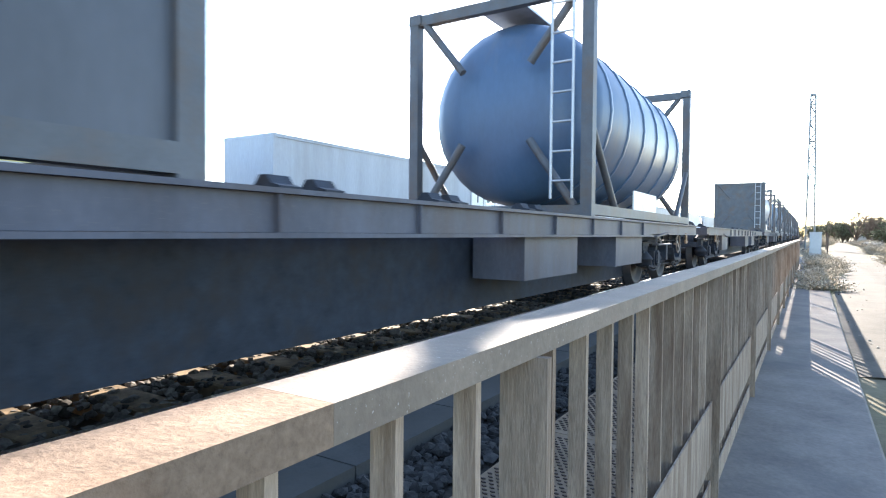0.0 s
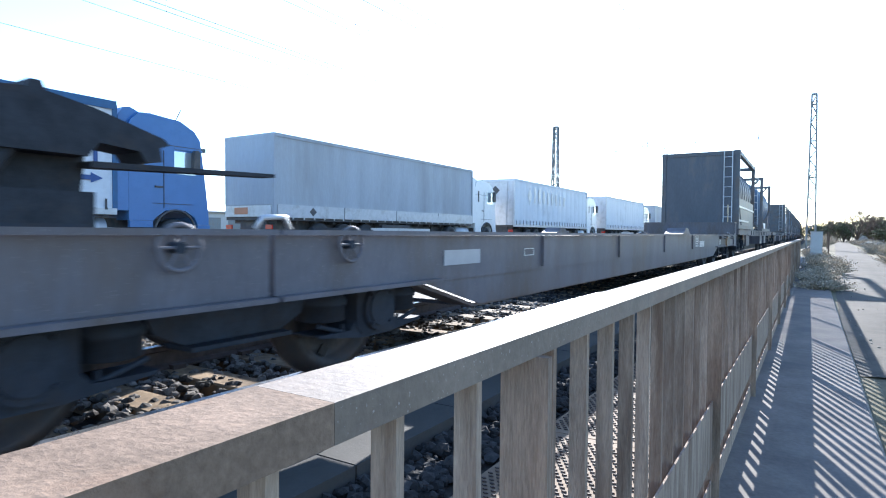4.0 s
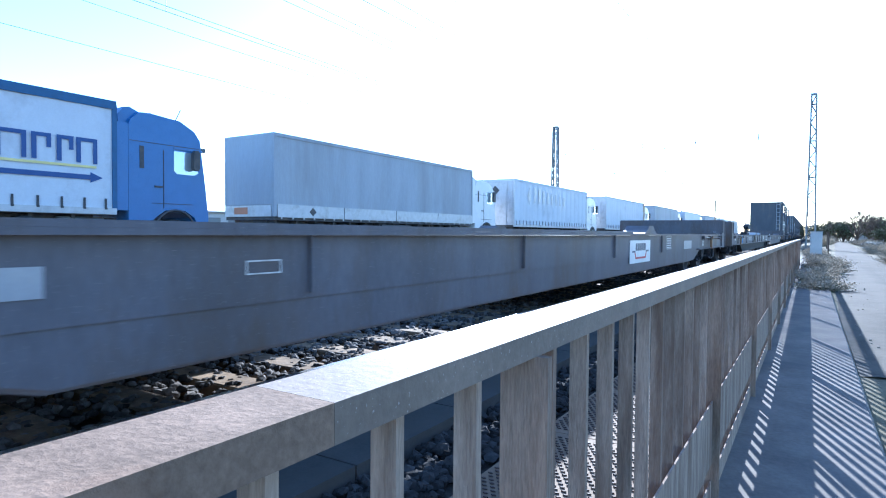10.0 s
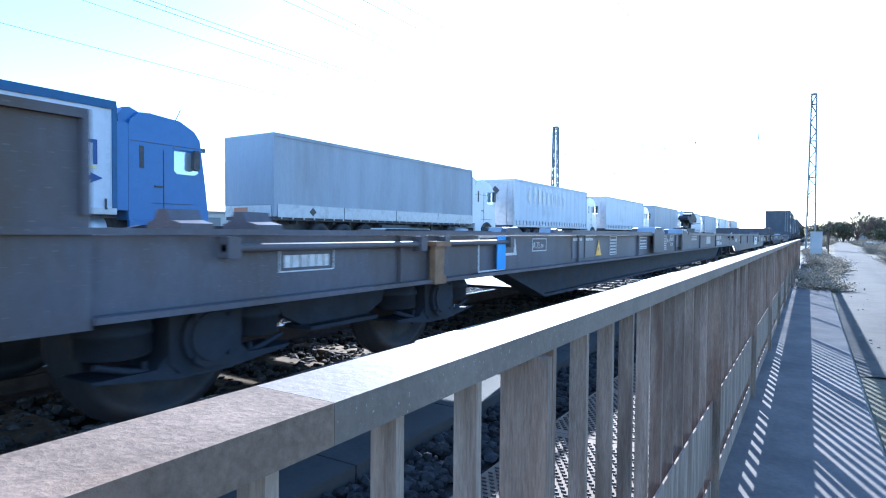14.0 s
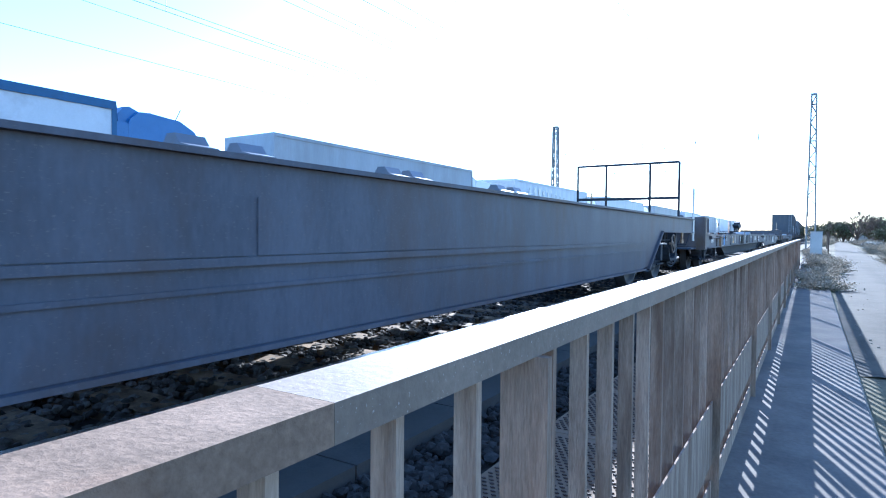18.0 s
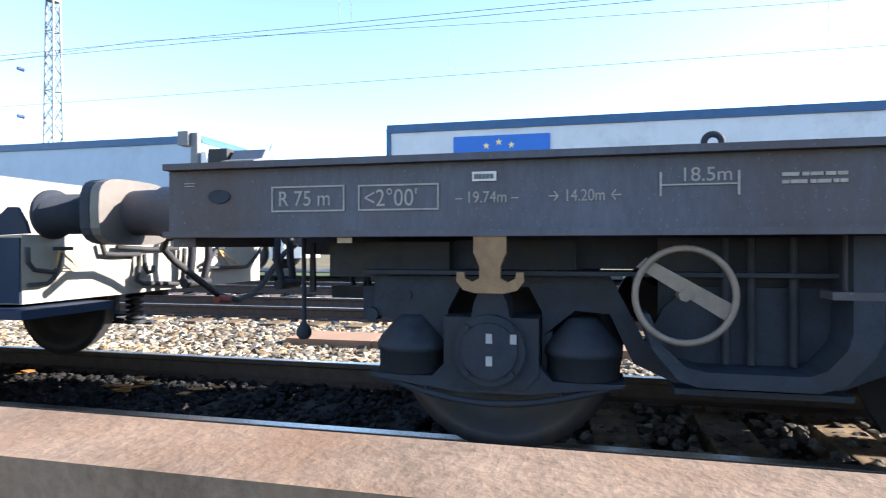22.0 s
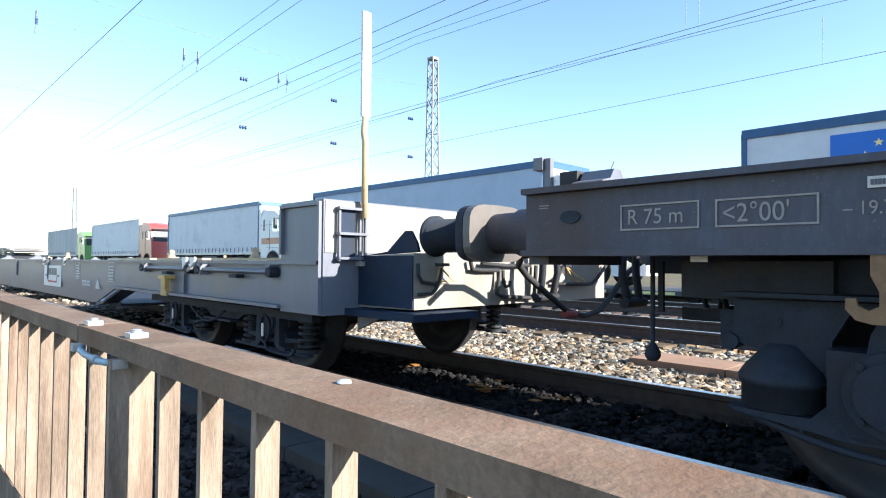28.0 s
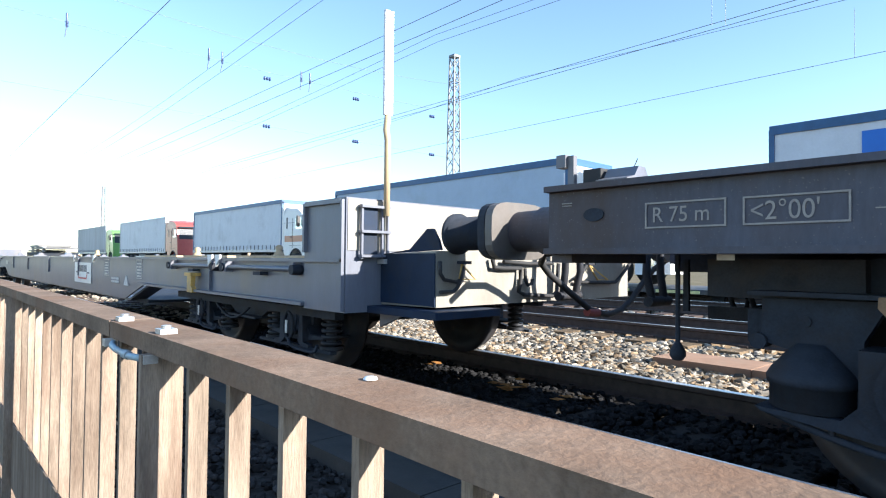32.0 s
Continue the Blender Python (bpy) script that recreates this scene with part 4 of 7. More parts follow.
            for p in (1.88, 2.05, 6.3, 7.6):
                bm = bmesh.new()
                yy = y + f * p
                bm_prism(bm, "x", [(yy - 0.05, 0.875), (yy + 0.05, 0.875), (yy + 0.045, 0.84), (yy + f * 0.03, 0.775)], *sorted((s * 1.327, s * 1.345)))
                part("hinge_cam", bm, board_white, w, "white pointed hinge cam")
    box_part("deck_floor", (-1.10, 1.10, *span(0.5, 4.3), 0.78, 0.80), body, w)
    for p0, p1 in ((4.6, 10.9), (14.0, 16.2)):
        box_part("pocket_floor", (-1.10, 1.10, *span(p0, p1), 0.30, 0.33), steel_dark, w)
    box_part("pocket_floor", (0.55, 1.10, *span(10.905, 13.995), 0.30, 0.33), steel_dark, w)
    for p in (1.6, 3.2, 4.4, 16.6):
        box_part("cross_beam", (-1.23, 1.23, y + f * p - 0.06, y + f * p + 0.06, 0.60, 0.78), body, w)
    add_wagon_end(w, y - f * (0.52 if nose else 0.0), -f, body, length, not nose)
    add_coil_bogie(w, y + f * 1.95) if front else add_bogie(w, y + f * 1.95, 0.40)
    # blue board, step, pole and ladder of the end
    x = 1.27
    if not flush:
        lo, hi = span(3.36, 3.50)
        box_part("blue_board", (x + 0.03, x + 0.036, lo, hi, 0.575, 0.82), board_blue, w, "bright blue board with white edge")
        lo, hi = span(3.10, 3.52)
        outline_part("board_frame", lo, hi, 0.565, 0.822, 0.012, x + 0.018, white_mark, w)
    bm = bmesh.new()
    bm_box(bm, 0.62, 1.14, *sorted((y - f * (0.64 if nose else 0.56), y - f * 0.001)), 0.518 if nose else 0.535, 0.56)
    part("end_step", bm, step_navy if nose else tread_plate, w, "navy steel step plate" if nose else "chequered steel step plate")
    bm = bmesh.new()
    bm_prism(bm, "x", [(y, 0.52), (y - f * 0.26, 0.52), (y, 0.42)], 1.02, 1.04)
    part("step_bracket", bm, body, w)
    if nose:
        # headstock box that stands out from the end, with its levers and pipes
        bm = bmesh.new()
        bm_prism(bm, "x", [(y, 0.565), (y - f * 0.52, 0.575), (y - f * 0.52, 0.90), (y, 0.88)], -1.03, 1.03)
        # added sheet: the sun's warm light on this end is put into its colour
        box_part("end_plate", (-1.29, 1.29, *sorted((y - f * 0.0015, y - f * 0.0055)), 0.902, 1.215), nose_lit_cream, w, "thin added end plate, cream-grey for the sunlit face")
        hb = part("headstock", bm, nose_lit_cream, w, "headstock box, cream-grey for its sunlit front", 0.008)
        for sx in (1, -1):
            lo, hi = span(-0.515, -0.004)
            # added dark sheet that carries the shade on the headstock's side
            box_part("side_plate", (*sorted((sx * 1.032, sx * 1.04)), lo, hi, 0.58, 0.885), step_navy, hb, "added plate, dark navy for the shaded headstock side")
            bm = bmesh.new()
            bm_prism(bm, "x", [(y, 0.885), (y - f * 0.52, 0.905), (y - f * 0.50, 0.96), (y - f * 0.45, 1.03), (y - f * 0.40, 1.03), (y - f * 0.24, 0.91)], *sorted((sx * 0.98, sx * 1.0)))
            part("buffer_bracket", bm, step_navy, w)
        d = y - f * 0.555

        def rod(name, pts, r, material, label=""):
            bm = bmesh.new()
            bm_path(bm, [(px, d, pz) for px, pz in pts], r, 8)
            return part(name, bm, material, hb, label)
        rod("shunter_handrail", [(1.035, 0.84), (1.03, 0.77), (1.0, 0.735), (0.90, 0.72), (0.87, 0.74), (0.854, 0.813)], 0.011, rubber, "black bent handrail")
        rod("shunter_handrail", [(1.03, 0.665), (0.93, 0.665), (0.895, 0.69), (0.873, 0.736)], 0.011, rubber)
        rod("shunter_handrail", [(-0.251, 0.717), (-0.33, 0.75), (-0.403, 0.82)], 0.011, rubber)
        rod("shunter_handrail", [(-0.27, 0.70), (-0.70, 0.69), (-0.79, 0.693), (-0.86, 0.73), (-1.0, 0.836)], 0.013, rubber)
        rod("brake_pipe", [(0.60, 0.86), (0.584, 0.806), (0.50, 0.80), (0.33, 0.80), (0.335, 0.72), (0.352, 0.65), (0.30, 0.63), (0.0, 0.61), (-0.05, 0.64), (-0.067, 0.833)], 0.014, rubber, "black bent brake pipe")
        rod("pipe_hook", [(0.29, 0.80), (0.285, 0.72), (0.26, 0.69), (0.22, 0.70), (0.215, 0.73)], 0.012, rubber)
        rod("brake_pipe", [(0.50, 0.84), (0.25, 0.83), (0.0, 0.835)], 0.013, rubber)
        for x0, x1, xt, zt in ((0.887, 0.797, 0.745, 0.733), (-0.41, -0.50, -0.686, 0.711)):
            box_part("lever_grip", (*sorted((x0, x1)), *sorted((d - 0.015, d + 0.015)), 0.825, 0.843), steel_dark, hb)
            rod("lever", [((x0 + x1) / 2 + 0.03, 0.83), (xt, zt), (xt + 0.14, zt + 0.005), ((x0 + x1) / 2 + 0.02, 0.82)], 0.006, handle_yellow, "thin yellow release lever")


def pocket_wagon(u, body, label, front=False, boards=True, pole_end=1, seed=1, rear_length=0.745, front_length=0.745, nose=False):
    w = wagon_thing("pocket_wagon", label, u, "wagons of the freight train")
    L = POCKET_L
    pocket_half(w, 0.0, 1, body, front, rear_length, False, front)
    pocket_half(w, L, -1, body, front, front_length, nose, True)
    add_bogie(w, L / 2, 0.40)
    # marker poles: the empty light wagons carry taller ones
    poles = [(1, L, 1, 0.05)] if front else [(1, L, 1, 0.20), (-1, 0.0, -1, 0.45)]
    tall = 0.64 if front else 0.0
    for sx, y, f, off in poles:
        x = sx * 1.035
        yp = y + f * off
        pts = [(x, yp, 1.12 if front else 0.84), (x, yp, 1.42 + tall * 0.28), (x + 0.012, yp, 1.48 + tall * 0.28), (x - 0.004, yp, 1.52 + tall * 0.4)]
        bm = bmesh.new()
        bm_path(bm, pts, 0.021 if front else 0.016, 10)
        p_ob = part("marker_pole", bm, pole_yellow, w, "pale yellow upright pole with a flattened upper part")
        bm = bmesh.new()
        wd = 0.032 if front else 0.022
        bm_box(bm, x - wd, x + wd, yp - 0.01, yp + 0.01, 1.50 + tall * 0.4, 1.78 + tall)
        part("pole_blade", bm, board_white if front else pole_yellow, p_ob, "flattened pole blade", 0.008)
        if sx < 0:
            box_part("pole_clamp", (x - 0.03, x + 0.03, *sorted((y, y + f * 0.47)), 0.84, 0.87), bolt_grey, w)
            continue
        box_part("pole_clamp", (x - 0.03, x + 0.03, *sorted((y, y + f * (off + 0.02))), 0.82, 0.85), bolt_grey, w)
        for z in (0.86, 1.01, 1.165):
            box_part("pole_clamp", (x - 0.035, x + 0.185, *sorted((y + f * 0.012, y + f * 0.055)), z, z + 0.016), body, w, "", 0.003)
        for q in (x - 0.032, x + 0.012, x + 0.165):
            box_part("clamp_rail", (q, q + 0.014, *sorted((y + f * 0.02, y + f * 0.04)), 0.85, 1.185), body, w)
        box_part("clamp_back", (x + 0.045, x + 0.155, *sorted((y + f * 0.008, y + f * 0.018)), 0.88, 1.165), step_navy, w)
    for y in (L / 2 - 0.47, L / 2 + 0.47):
        hw = cyl_part("handwheel", (1.25, y, 0.78), (1.32, y, 0.78), 0.022, steel_dark, w, "small faded grey brake handwheel")
        bm = bmesh.new()
        bm_ring(bm, "x", (1.31, y, 0.78), 0.085, 0.009, 28, 8)
        for k in range(3):
            a = k * math.pi / 3
            bm_cyl(bm, (1.31, y - 0.085 * math.cos(a), 0.78 - 0.085 * math.sin(a)), (1.31, y + 0.085 * math.cos(a), 0.78 + 0.085 * math.sin(a)), 0.006, 6)
        part("rim", bm, body, hw)
    # folding fifth-wheel stand over the middle bogie
    if not front:
        y = L / 2
        bm = bmesh.new()
        bm_prism(bm, "x", [(y - 1.42, 1.25), (y - 1.42, 1.31), (y - 1.36, 1.34), (y - 1.33, 1.36), (y - 1.30, 1.34), (y - 1.20, 1.35), (y - 1.06, 1.32), (y - 0.84, 1.36), (y - 0.83, 1.42), (y - 0.72, 1.45),
                           (y - 0.56, 1.465), (y - 0.55, 1.50), (y - 0.50, 1.50), (y - 0.48, 1.46), (y - 0.27, 1.42), (y + 0.08, 1.32), (y + 0.11, 1.29), (y + 0.06, 1.27), (y + 0.07, 1.20), (y - 0.02, 1.19),
                           (y - 0.05, 1.24), (y - 0.25, 1.26), (y - 0.30, 1.19), (y - 0.80, 1.19), (y - 0.82, 1.16), (y - 0.94, 1.16), (y - 1.16, 1.21), (y - 1.22, 1.26)], 0.12, 0.36)
        st = part("hitch_plate", bm, steel_black, w, "black folding fifth-wheel hitch stand")
        for y0, y1, t0, t1 in ((-1.45, -1.12, -1.18, -0.90), (-0.64, -0.29, -0.60, -0.25), (-1.10, -0.72, -1.0, -0.72)):
            bm = bmesh.new()
            bm_prism(bm, "x", [(y + y0, 0.80), (y + y1, 0.80), (y + t1, 1.22), (y + t0, 1.22)], 0.16, 0.22)
            part("hitch_leg", bm, steel_black, st)
        box_part("hitch_base", (0.0, 0.37, y - 1.48, y - 0.28, 0.79, 1.02), steel_black, st, "", 0.02)
        for y0, y1, z in ((-0.28, 0.85, 1.17), (-1.66, -1.1, 1.05)):
            bm = bmesh.new()
            bm_prism(bm, "x", [(y + y0, z - 0.03), (y + y0, z), (y + y1 - 0.2, z + 0.03), (y + y1, z + 0.035), (y + y1, z + 0.015)], 0.22, 0.34)
            part("hitch_rail", bm, steel_black, st)
        cyl_part("hitch_jack", (0.30, y - 0.75, 1.0), (0.30, y - 0.55, 1.3), 0.04, steel_black, st)
    else:
        y = L / 2
        st = box_part("hitch_base", (-0.45, 0.45, y - 1.5, y + 1.3, 0.86, 0.98), steel_dark, w, "", 0.02)
        for y0, y1, z0, z1 in ((-1.7, -0.2, 1.0, 1.05), (-0.9, 1.6, 1.07, 1.11), (-1.3, 0.6, 1.13, 1.19)):
            bm = bmesh.new()
            bm_prism(bm, "x", [(y + y0, z0), (y + y1, z0), (y + y1 - 0.2, z1), (y + y0 + 0.3, z1)], -0.42, 0.42)
            part("folded_plate", bm, nose_lit_cream, st, "folded flat hitch plate")
        for y0 in (-1.2, -0.3, 0.8):
            box_part("hitch_post", (0.30, 0.38, y + y0, y + y0 + 0.1, 0.981, 1.14), alu, st)
    if boards:
        x = 1.268
        rnd = random.Random(seed)
        for yb in {5: (27.50,), 3: (29.10,)}.get(seed, ()):
            bd = box_part("emblem_board", (x, x + 0.006, yb - 0.56, yb + 0.56, 0.455, 0.76), board_white, w, "white board with a grey and red emblem")
            for k in range(5):
                box_part("emblem_block", (x + 0.006, x + 0.009, yb - 0.27 + k * 0.115, yb - 0.27 + k * 0.115 + 0.085, 0.62, 0.72), ink_grey, bd)
            for k in (-0.45, 0.30):
                box_part("emblem_bar", (x + 0.006, x + 0.009, yb + k, yb + k + 0.15, 0.60, 0.622), ink_grey, bd)
            bm = bmesh.new()
            bm_prism(bm, "x", [(yb - 0.33, 0.60), (yb - 0.30, 0.60), (yb - 0.26, 0.535), (yb + 0.26, 0.535), (yb + 0.30, 0.60), (yb + 0.33, 0.60), (yb + 0.28, 0.51), (yb - 0.28, 0.51)], x + 0.006, x + 0.009)
            part("emblem_line", bm, ink_red, bd)
        if seed == 6:
            bars_part("data_writing", 6.02, 7.28, 0.65, 0.80, 4, white_mark, w, x, 0.45, 61)
        for yb, w0 in ((6.46 if seed != 6 else 7.6, 0.27), (9.235, 0.49), *(((30.55, 0.22), (32.05, 0.22)) if seed == 3 else ((29.4, 0.35), (33.0, 0.22)))):
            outline_part("data_frame", yb - w0 / 2, yb + w0 / 2, 0.60, 0.82, 0.008, x, white_mark, w)
            bars_part("data_writing", yb - w0 / 2 + 0.02, yb + w0 / 2 - 0.02, 0.62, 0.80, 5, white_mark, w, x, 0.45, seed + int(yb))
        outline_part("code_frame", 9.74, 10.04, 0.735, 0.822, 0.008, x, white_mark, w)
        character_bars("code_writing", "XX xxx X", 9.765, 10.02, 0.75, 0.808, white_mark, w, x)
        text_part("axle_lettering", "2 x 9t", 0.088, white_mark, w, x, 9.785, 0.655, "white stencilled 2 x 9t", 1.0)
        character_bars("wagon_number", "XX XX XXXX XXX.X", 15.32, 16.29, 0.725, 0.82, white_mark, w, x)
        character_bars("owner_writing", "XX.XXXXX xxxxxx", 15.49, 16.39, 0.585, 0.685, white_mark, w, x)
        box_part("pale_panel", (x, x + 0.004, 10.25, 10.62, 0.63, 0.822), ink_pale, w, "plain pale grey panel")
        for k in range(3):
            box_part("marking_line", (x, x + 0.003, 11.83, 12.43, 0.735 + k * 0.032, 0.748 + k * 0.032), white_mark, w)
        box_part("pale_panel", (x, x + 0.004, 13.75, 14.35, 0.64, 0.80), ink_pale, w, "plain pale grey panel")
        outline_part("data_frame", 7.73, 8.13, 0.64, 0.80, 0.008, x, white_mark, w)
        bars_part("data_writing", 7.76, 8.10, 0.66, 0.785, 3, white_mark, w, x, 0.5, seed + 21)
        for y0, y1 in ((5.05, 5.38), (5.43, 5.74)):
            dk = box_part("dark_panel", (x, x + 0.004, y0, y1, 0.60, 0.815), ink_grey, w)
            bars_part("panel_writing", y0 + 0.02, y1 - 0.06, 0.772, 0.805, 1, white_mark, dk, x + 0.004, 0.8, seed + 9 + int(y0 * 10))
        outline_part("load_frame", 4.08, 4.39, 0.69, 0.80, 0.008, x, white_mark, w)
        text_part("radius_lettering", "R 75 m", 0.075, white_mark, w, x, 4.105, 0.715, "white stencilled R 75 m", 1.0)
        bars_part("code_writing", 1.34, 1.63, 0.68, 0.76, 1, white_mark, w, x, 0.7, seed + 11)
        outline_part("code_frame", 1.31, 1.66, 0.66, 0.78, 0.006, x, white_mark, w)
        box_part("pale_panel", (x, x + 0.004, 19.62, 20.10, 0.632, 0.73), ink_pale, w, "plain pale grey panel")
        outline_part("small_frame", 20.86, 21.05, 0.66, 0.72, 0.006, x, white_mark, w)
        for ys in (9.55, 9.68):
            bm = bmesh.new()
            bm_prism(bm, "x", [(ys + (0.038 if k % 2 == 0 else 0.016) * math.sin(k * math.pi / 5), 0.745 + (0.038 if k % 2 == 0 else 0.016) * math.cos(k * math.pi / 5)) for k in range(10)], x, x + 0.003)
            part("star_mark", bm, white_mark, w)
        bm = bmesh.new()
        bm_prism(bm, "x", [(3.56, 0.69), (3.72, 0.69), (3.72, 0.80), (3.74, 0.80), (3.77, 0.67), (3.56, 0.67)], x, x + 0.003)
        part("symbol_mark", bm, white_mark, w, "white outline symbol")
        if seed == 6:
            pn = box_part("pale_panel", (x, x + 0.004, 29.72, 30.34, 0.595, 0.70), ink_pale, w, "pale grey panel between white border lines")
            for z in (0.588, 0.700):
                box_part("panel_border", (x, x + 0.005, 29.72, 30.34, z, z + 0.008), white_mark, pn)
            bars_part("panel_writing", 29.76, 30.30, 0.615, 0.685, 2, white_mark, pn, x + 0.004, 0.6, 66)
        elif seed == 3:
            bars_part("data_writing", 30.80, 31.18, 0.52, 0.60, 2, white_mark, w, x, 0.7, 33)
            bm = bmesh.new()
            bm_prism(bm, "x", [(31.40, 0.50), (31.62, 0.50), (31.51, 0.63)], x, x + 0.004)
            part("warning_triangle", bm, white_mark, w, "small pale triangular mark")
        else:
            box_part("pale_panel", (x, x + 0.004, 30.75, 31.55, 0.575, 0.728), ink_pale, w, "plain pale grey panel")
        for yb in () if seed == 6 else (5.89,):
            bm = bmesh.new()
            bm_prism(bm, "x", [(yb - 0.10, 0.60), (yb + 0.10, 0.60), (yb, 0.775)], x, x + 0.005)
            sg = part("warning_triangle", bm, sign_yellow, w, "yellow triangular electric warning sign")
            box_part("sign_symbol", (x + 0.005, x + 0.007, yb - 0.008, yb + 0.008, 0.66, 0.70), ink_grey, sg)
            box_part("sign_edge", (x + 0.005, x + 0.007, yb - 0.10, yb + 0.10, 0.60, 0.607), ink_grey, sg)
    # humped saddles that wrap the sill; the lips' pale colour stands in for sunlight
    for prof in (((8.25, 0), (8.30, 0.075), (8.42, 0.085), (8.52, 0.045), (8.60, 0.09), (8.74, 0.095), (8.86, 0.045), (8.97, 0)), ((10.42, 0), (10.46, 0.075), (10.58, 0.085), (10.72, 0.05), (10.84, 0.07), (10.98, 0)),
                 ((27.45, 0), (27.62, 0.05), (27.72, 0.11), (27.95, 0.11), (28.05, 0.05), (28.18, 0))):
        for sx in () if front else (1, -1):
            bm = bmesh.new()
            bm_prism(bm, "x", [(p, 0.852 + q) for p, q in prof], *sorted((sx * 1.02, sx * 1.335)))
            sd = part("bolster_saddle", bm, body, w, "", 0.01)
            if prof[0][0] < 11:
                box_part("saddle_cheek", (*sorted((sx * 1.327, sx * 1.345)), prof[0][0] + 0.02, prof[-1][0] - 0.03, 0.585, 0.851), body, sd, "", 0.006)
                for p0, p1 in ((prof[0][0], prof[1][0]), (prof[-2][0], prof[-1][0])):
                    bm = bmesh.new()
                    q0, q1 = (0.0, prof[1][1]) if p0 == prof[0][0] else (prof[-2][1], 0.0)
                    bm_prism(bm, "x", [(p0, 0.858 + q0), (p1, 0.858 + q1), (p1 + 0.02, 0.868 + q1), (p0 + 0.02, 0.868 + q0)], *sorted((sx * 1.10, sx * 1.34)))
                    part("worn_lip", bm, alu, sd, "bright steel lip, sunlight in its pale colour")
    if seed == 5:
        for sx in (1, -1):
            box_part("deck_edge", (*sorted((sx * 1.24, sx * 1.324)), 4.9, 8.2, 0.851, 0.876), body, w)
            box_part("deck_edge", (*sorted((sx * 1.24, sx * 1.324)), 11.2, 26.9, 0.851, 0.876), body, w)
    if not front:
        for sx in (1, -1):
            bm = bmesh.new()
            bm_path(bm, [(sx * 1.30, L / 2 - 0.12, 0.852), (sx * 1.31, L / 2 - 0.09, 0.90), (sx * 1.31, L / 2 + 0.03, 0.905), (sx * 1.30, L / 2 + 0.07, 0.852)], 0.012, 8)
            part("joint_handle", bm, alu, w, "bright bent handle over the joint")
    return w


# ---------------------------------------------------------------- ground, one sheet
def ground_height(x, y):
    if x < -1.35:
        return -0.30 if x > -19.5 else -0.10
    k = 0.004 * max(0.0, min(y, 60.0))
    if x < -0.45:
        t = (x + 1.35) / 0.9
        return -0.30 * (1 - t) + (-0.36 + k) * t
    return -0.36 + k


XS = [-3000, -600, -120, -60, -30, -19.6, -19.4, -14, -9, -5.7, -3.25, -1.5, -1.35, -0.9, -0.45, -0.1, 0.37, 0.7, 1.5, 3, 6, 10, 20, 40, 120, 600, 3000]
YS = [-3000, -600, -200, -100, -60, -30, -15, -8, -4, 0, 4, 8, 12, 16, 20, 25, 30, 40, 50, 60, 80, 110, 160, 240, 400, 800, 3000]
gv = [(x, y, ground_height(x, y)) for y in YS for x in XS]
nx = len(XS)
gf = [(j * nx + i, j * nx + i + 1, (j + 1) * nx + i + 1, (j + 1) * nx + i) for j in range(len(YS) - 1) for i in range(nx - 1)]
gm = bpy.data.meshes.new("ground")
gm.from_pydata(gv, [], gf)
for m_ in (ballast_bed, earth, path_mat):
    gm.materials.append(m_)
for p in gm.polygons:
    cx = p.center.x
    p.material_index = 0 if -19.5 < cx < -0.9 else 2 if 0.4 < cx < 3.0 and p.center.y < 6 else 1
ground = tagged(new("ground", gm), "ballast bed, dry earth and pale gravel path", "ground", kind="structure")


# gravel path that drifts away from the railing
def path_edges(y):
    return 0.36 + 0.0285 * (y - 12), 1.95 + 0.027 * (y - 12)


pv = thing("gravel_path", "pale worn gravel path between dry verges", "path", kind="structure")
bm = bmesh.new()
rings = []
wob = random.Random(8)
for i in range(60):
    y = 6.0 + i * 2.0
    xl, xr = path_edges(y)
    xl, xr = max(0.372, xl + wob.uniform(-0.06, 0.06) * min(1, (y - 6) / 8)), xr + wob.uniform(-0.1, 0.1)
    rings.append([bm.verts.new((x, y, ground_height(0, y) + h)) for x, h in ((xl, 0.004), (xl + 0.12, 0.016), ((xl + xr) / 2, 0.03), (xr - 0.15, 0.016), (xr, 0.004))])
for ra, rb in zip(rings, rings[1:]):
    for k in range(4):
        bm.faces.new((ra[k], ra[k + 1], rb[k + 1], rb[k]))
part("track_surface", bm, path_mat, pv)

# paved strip under the railing and its kerb
pv = thing("pavement", "grey paved strip with a low kerb beside the railing", "pavement", kind="structure")
bm = bmesh.new()
rings = []
for y0 in (-34.0, 0.0, 34.0):
    z = ground_height(0, y0)
    rings.append([bm.verts.new((x, y0, z + h)) for x, h in ((-0.44, -0.2), (-0.44, 0.035), (0.345, 0.035), (0.36, 0.02), (0.36, -0.2))])
for ra, rb in zip(rings, rings[1:]):
    for k in range(5):
        bm.faces.new((ra[k], ra[(k + 1) % 5], rb[(k + 1) % 5], rb[k]))
bm.faces.new(rings[0])
bm.faces.new(rings[-1])
part("slab", bm, pave_mat, pv)

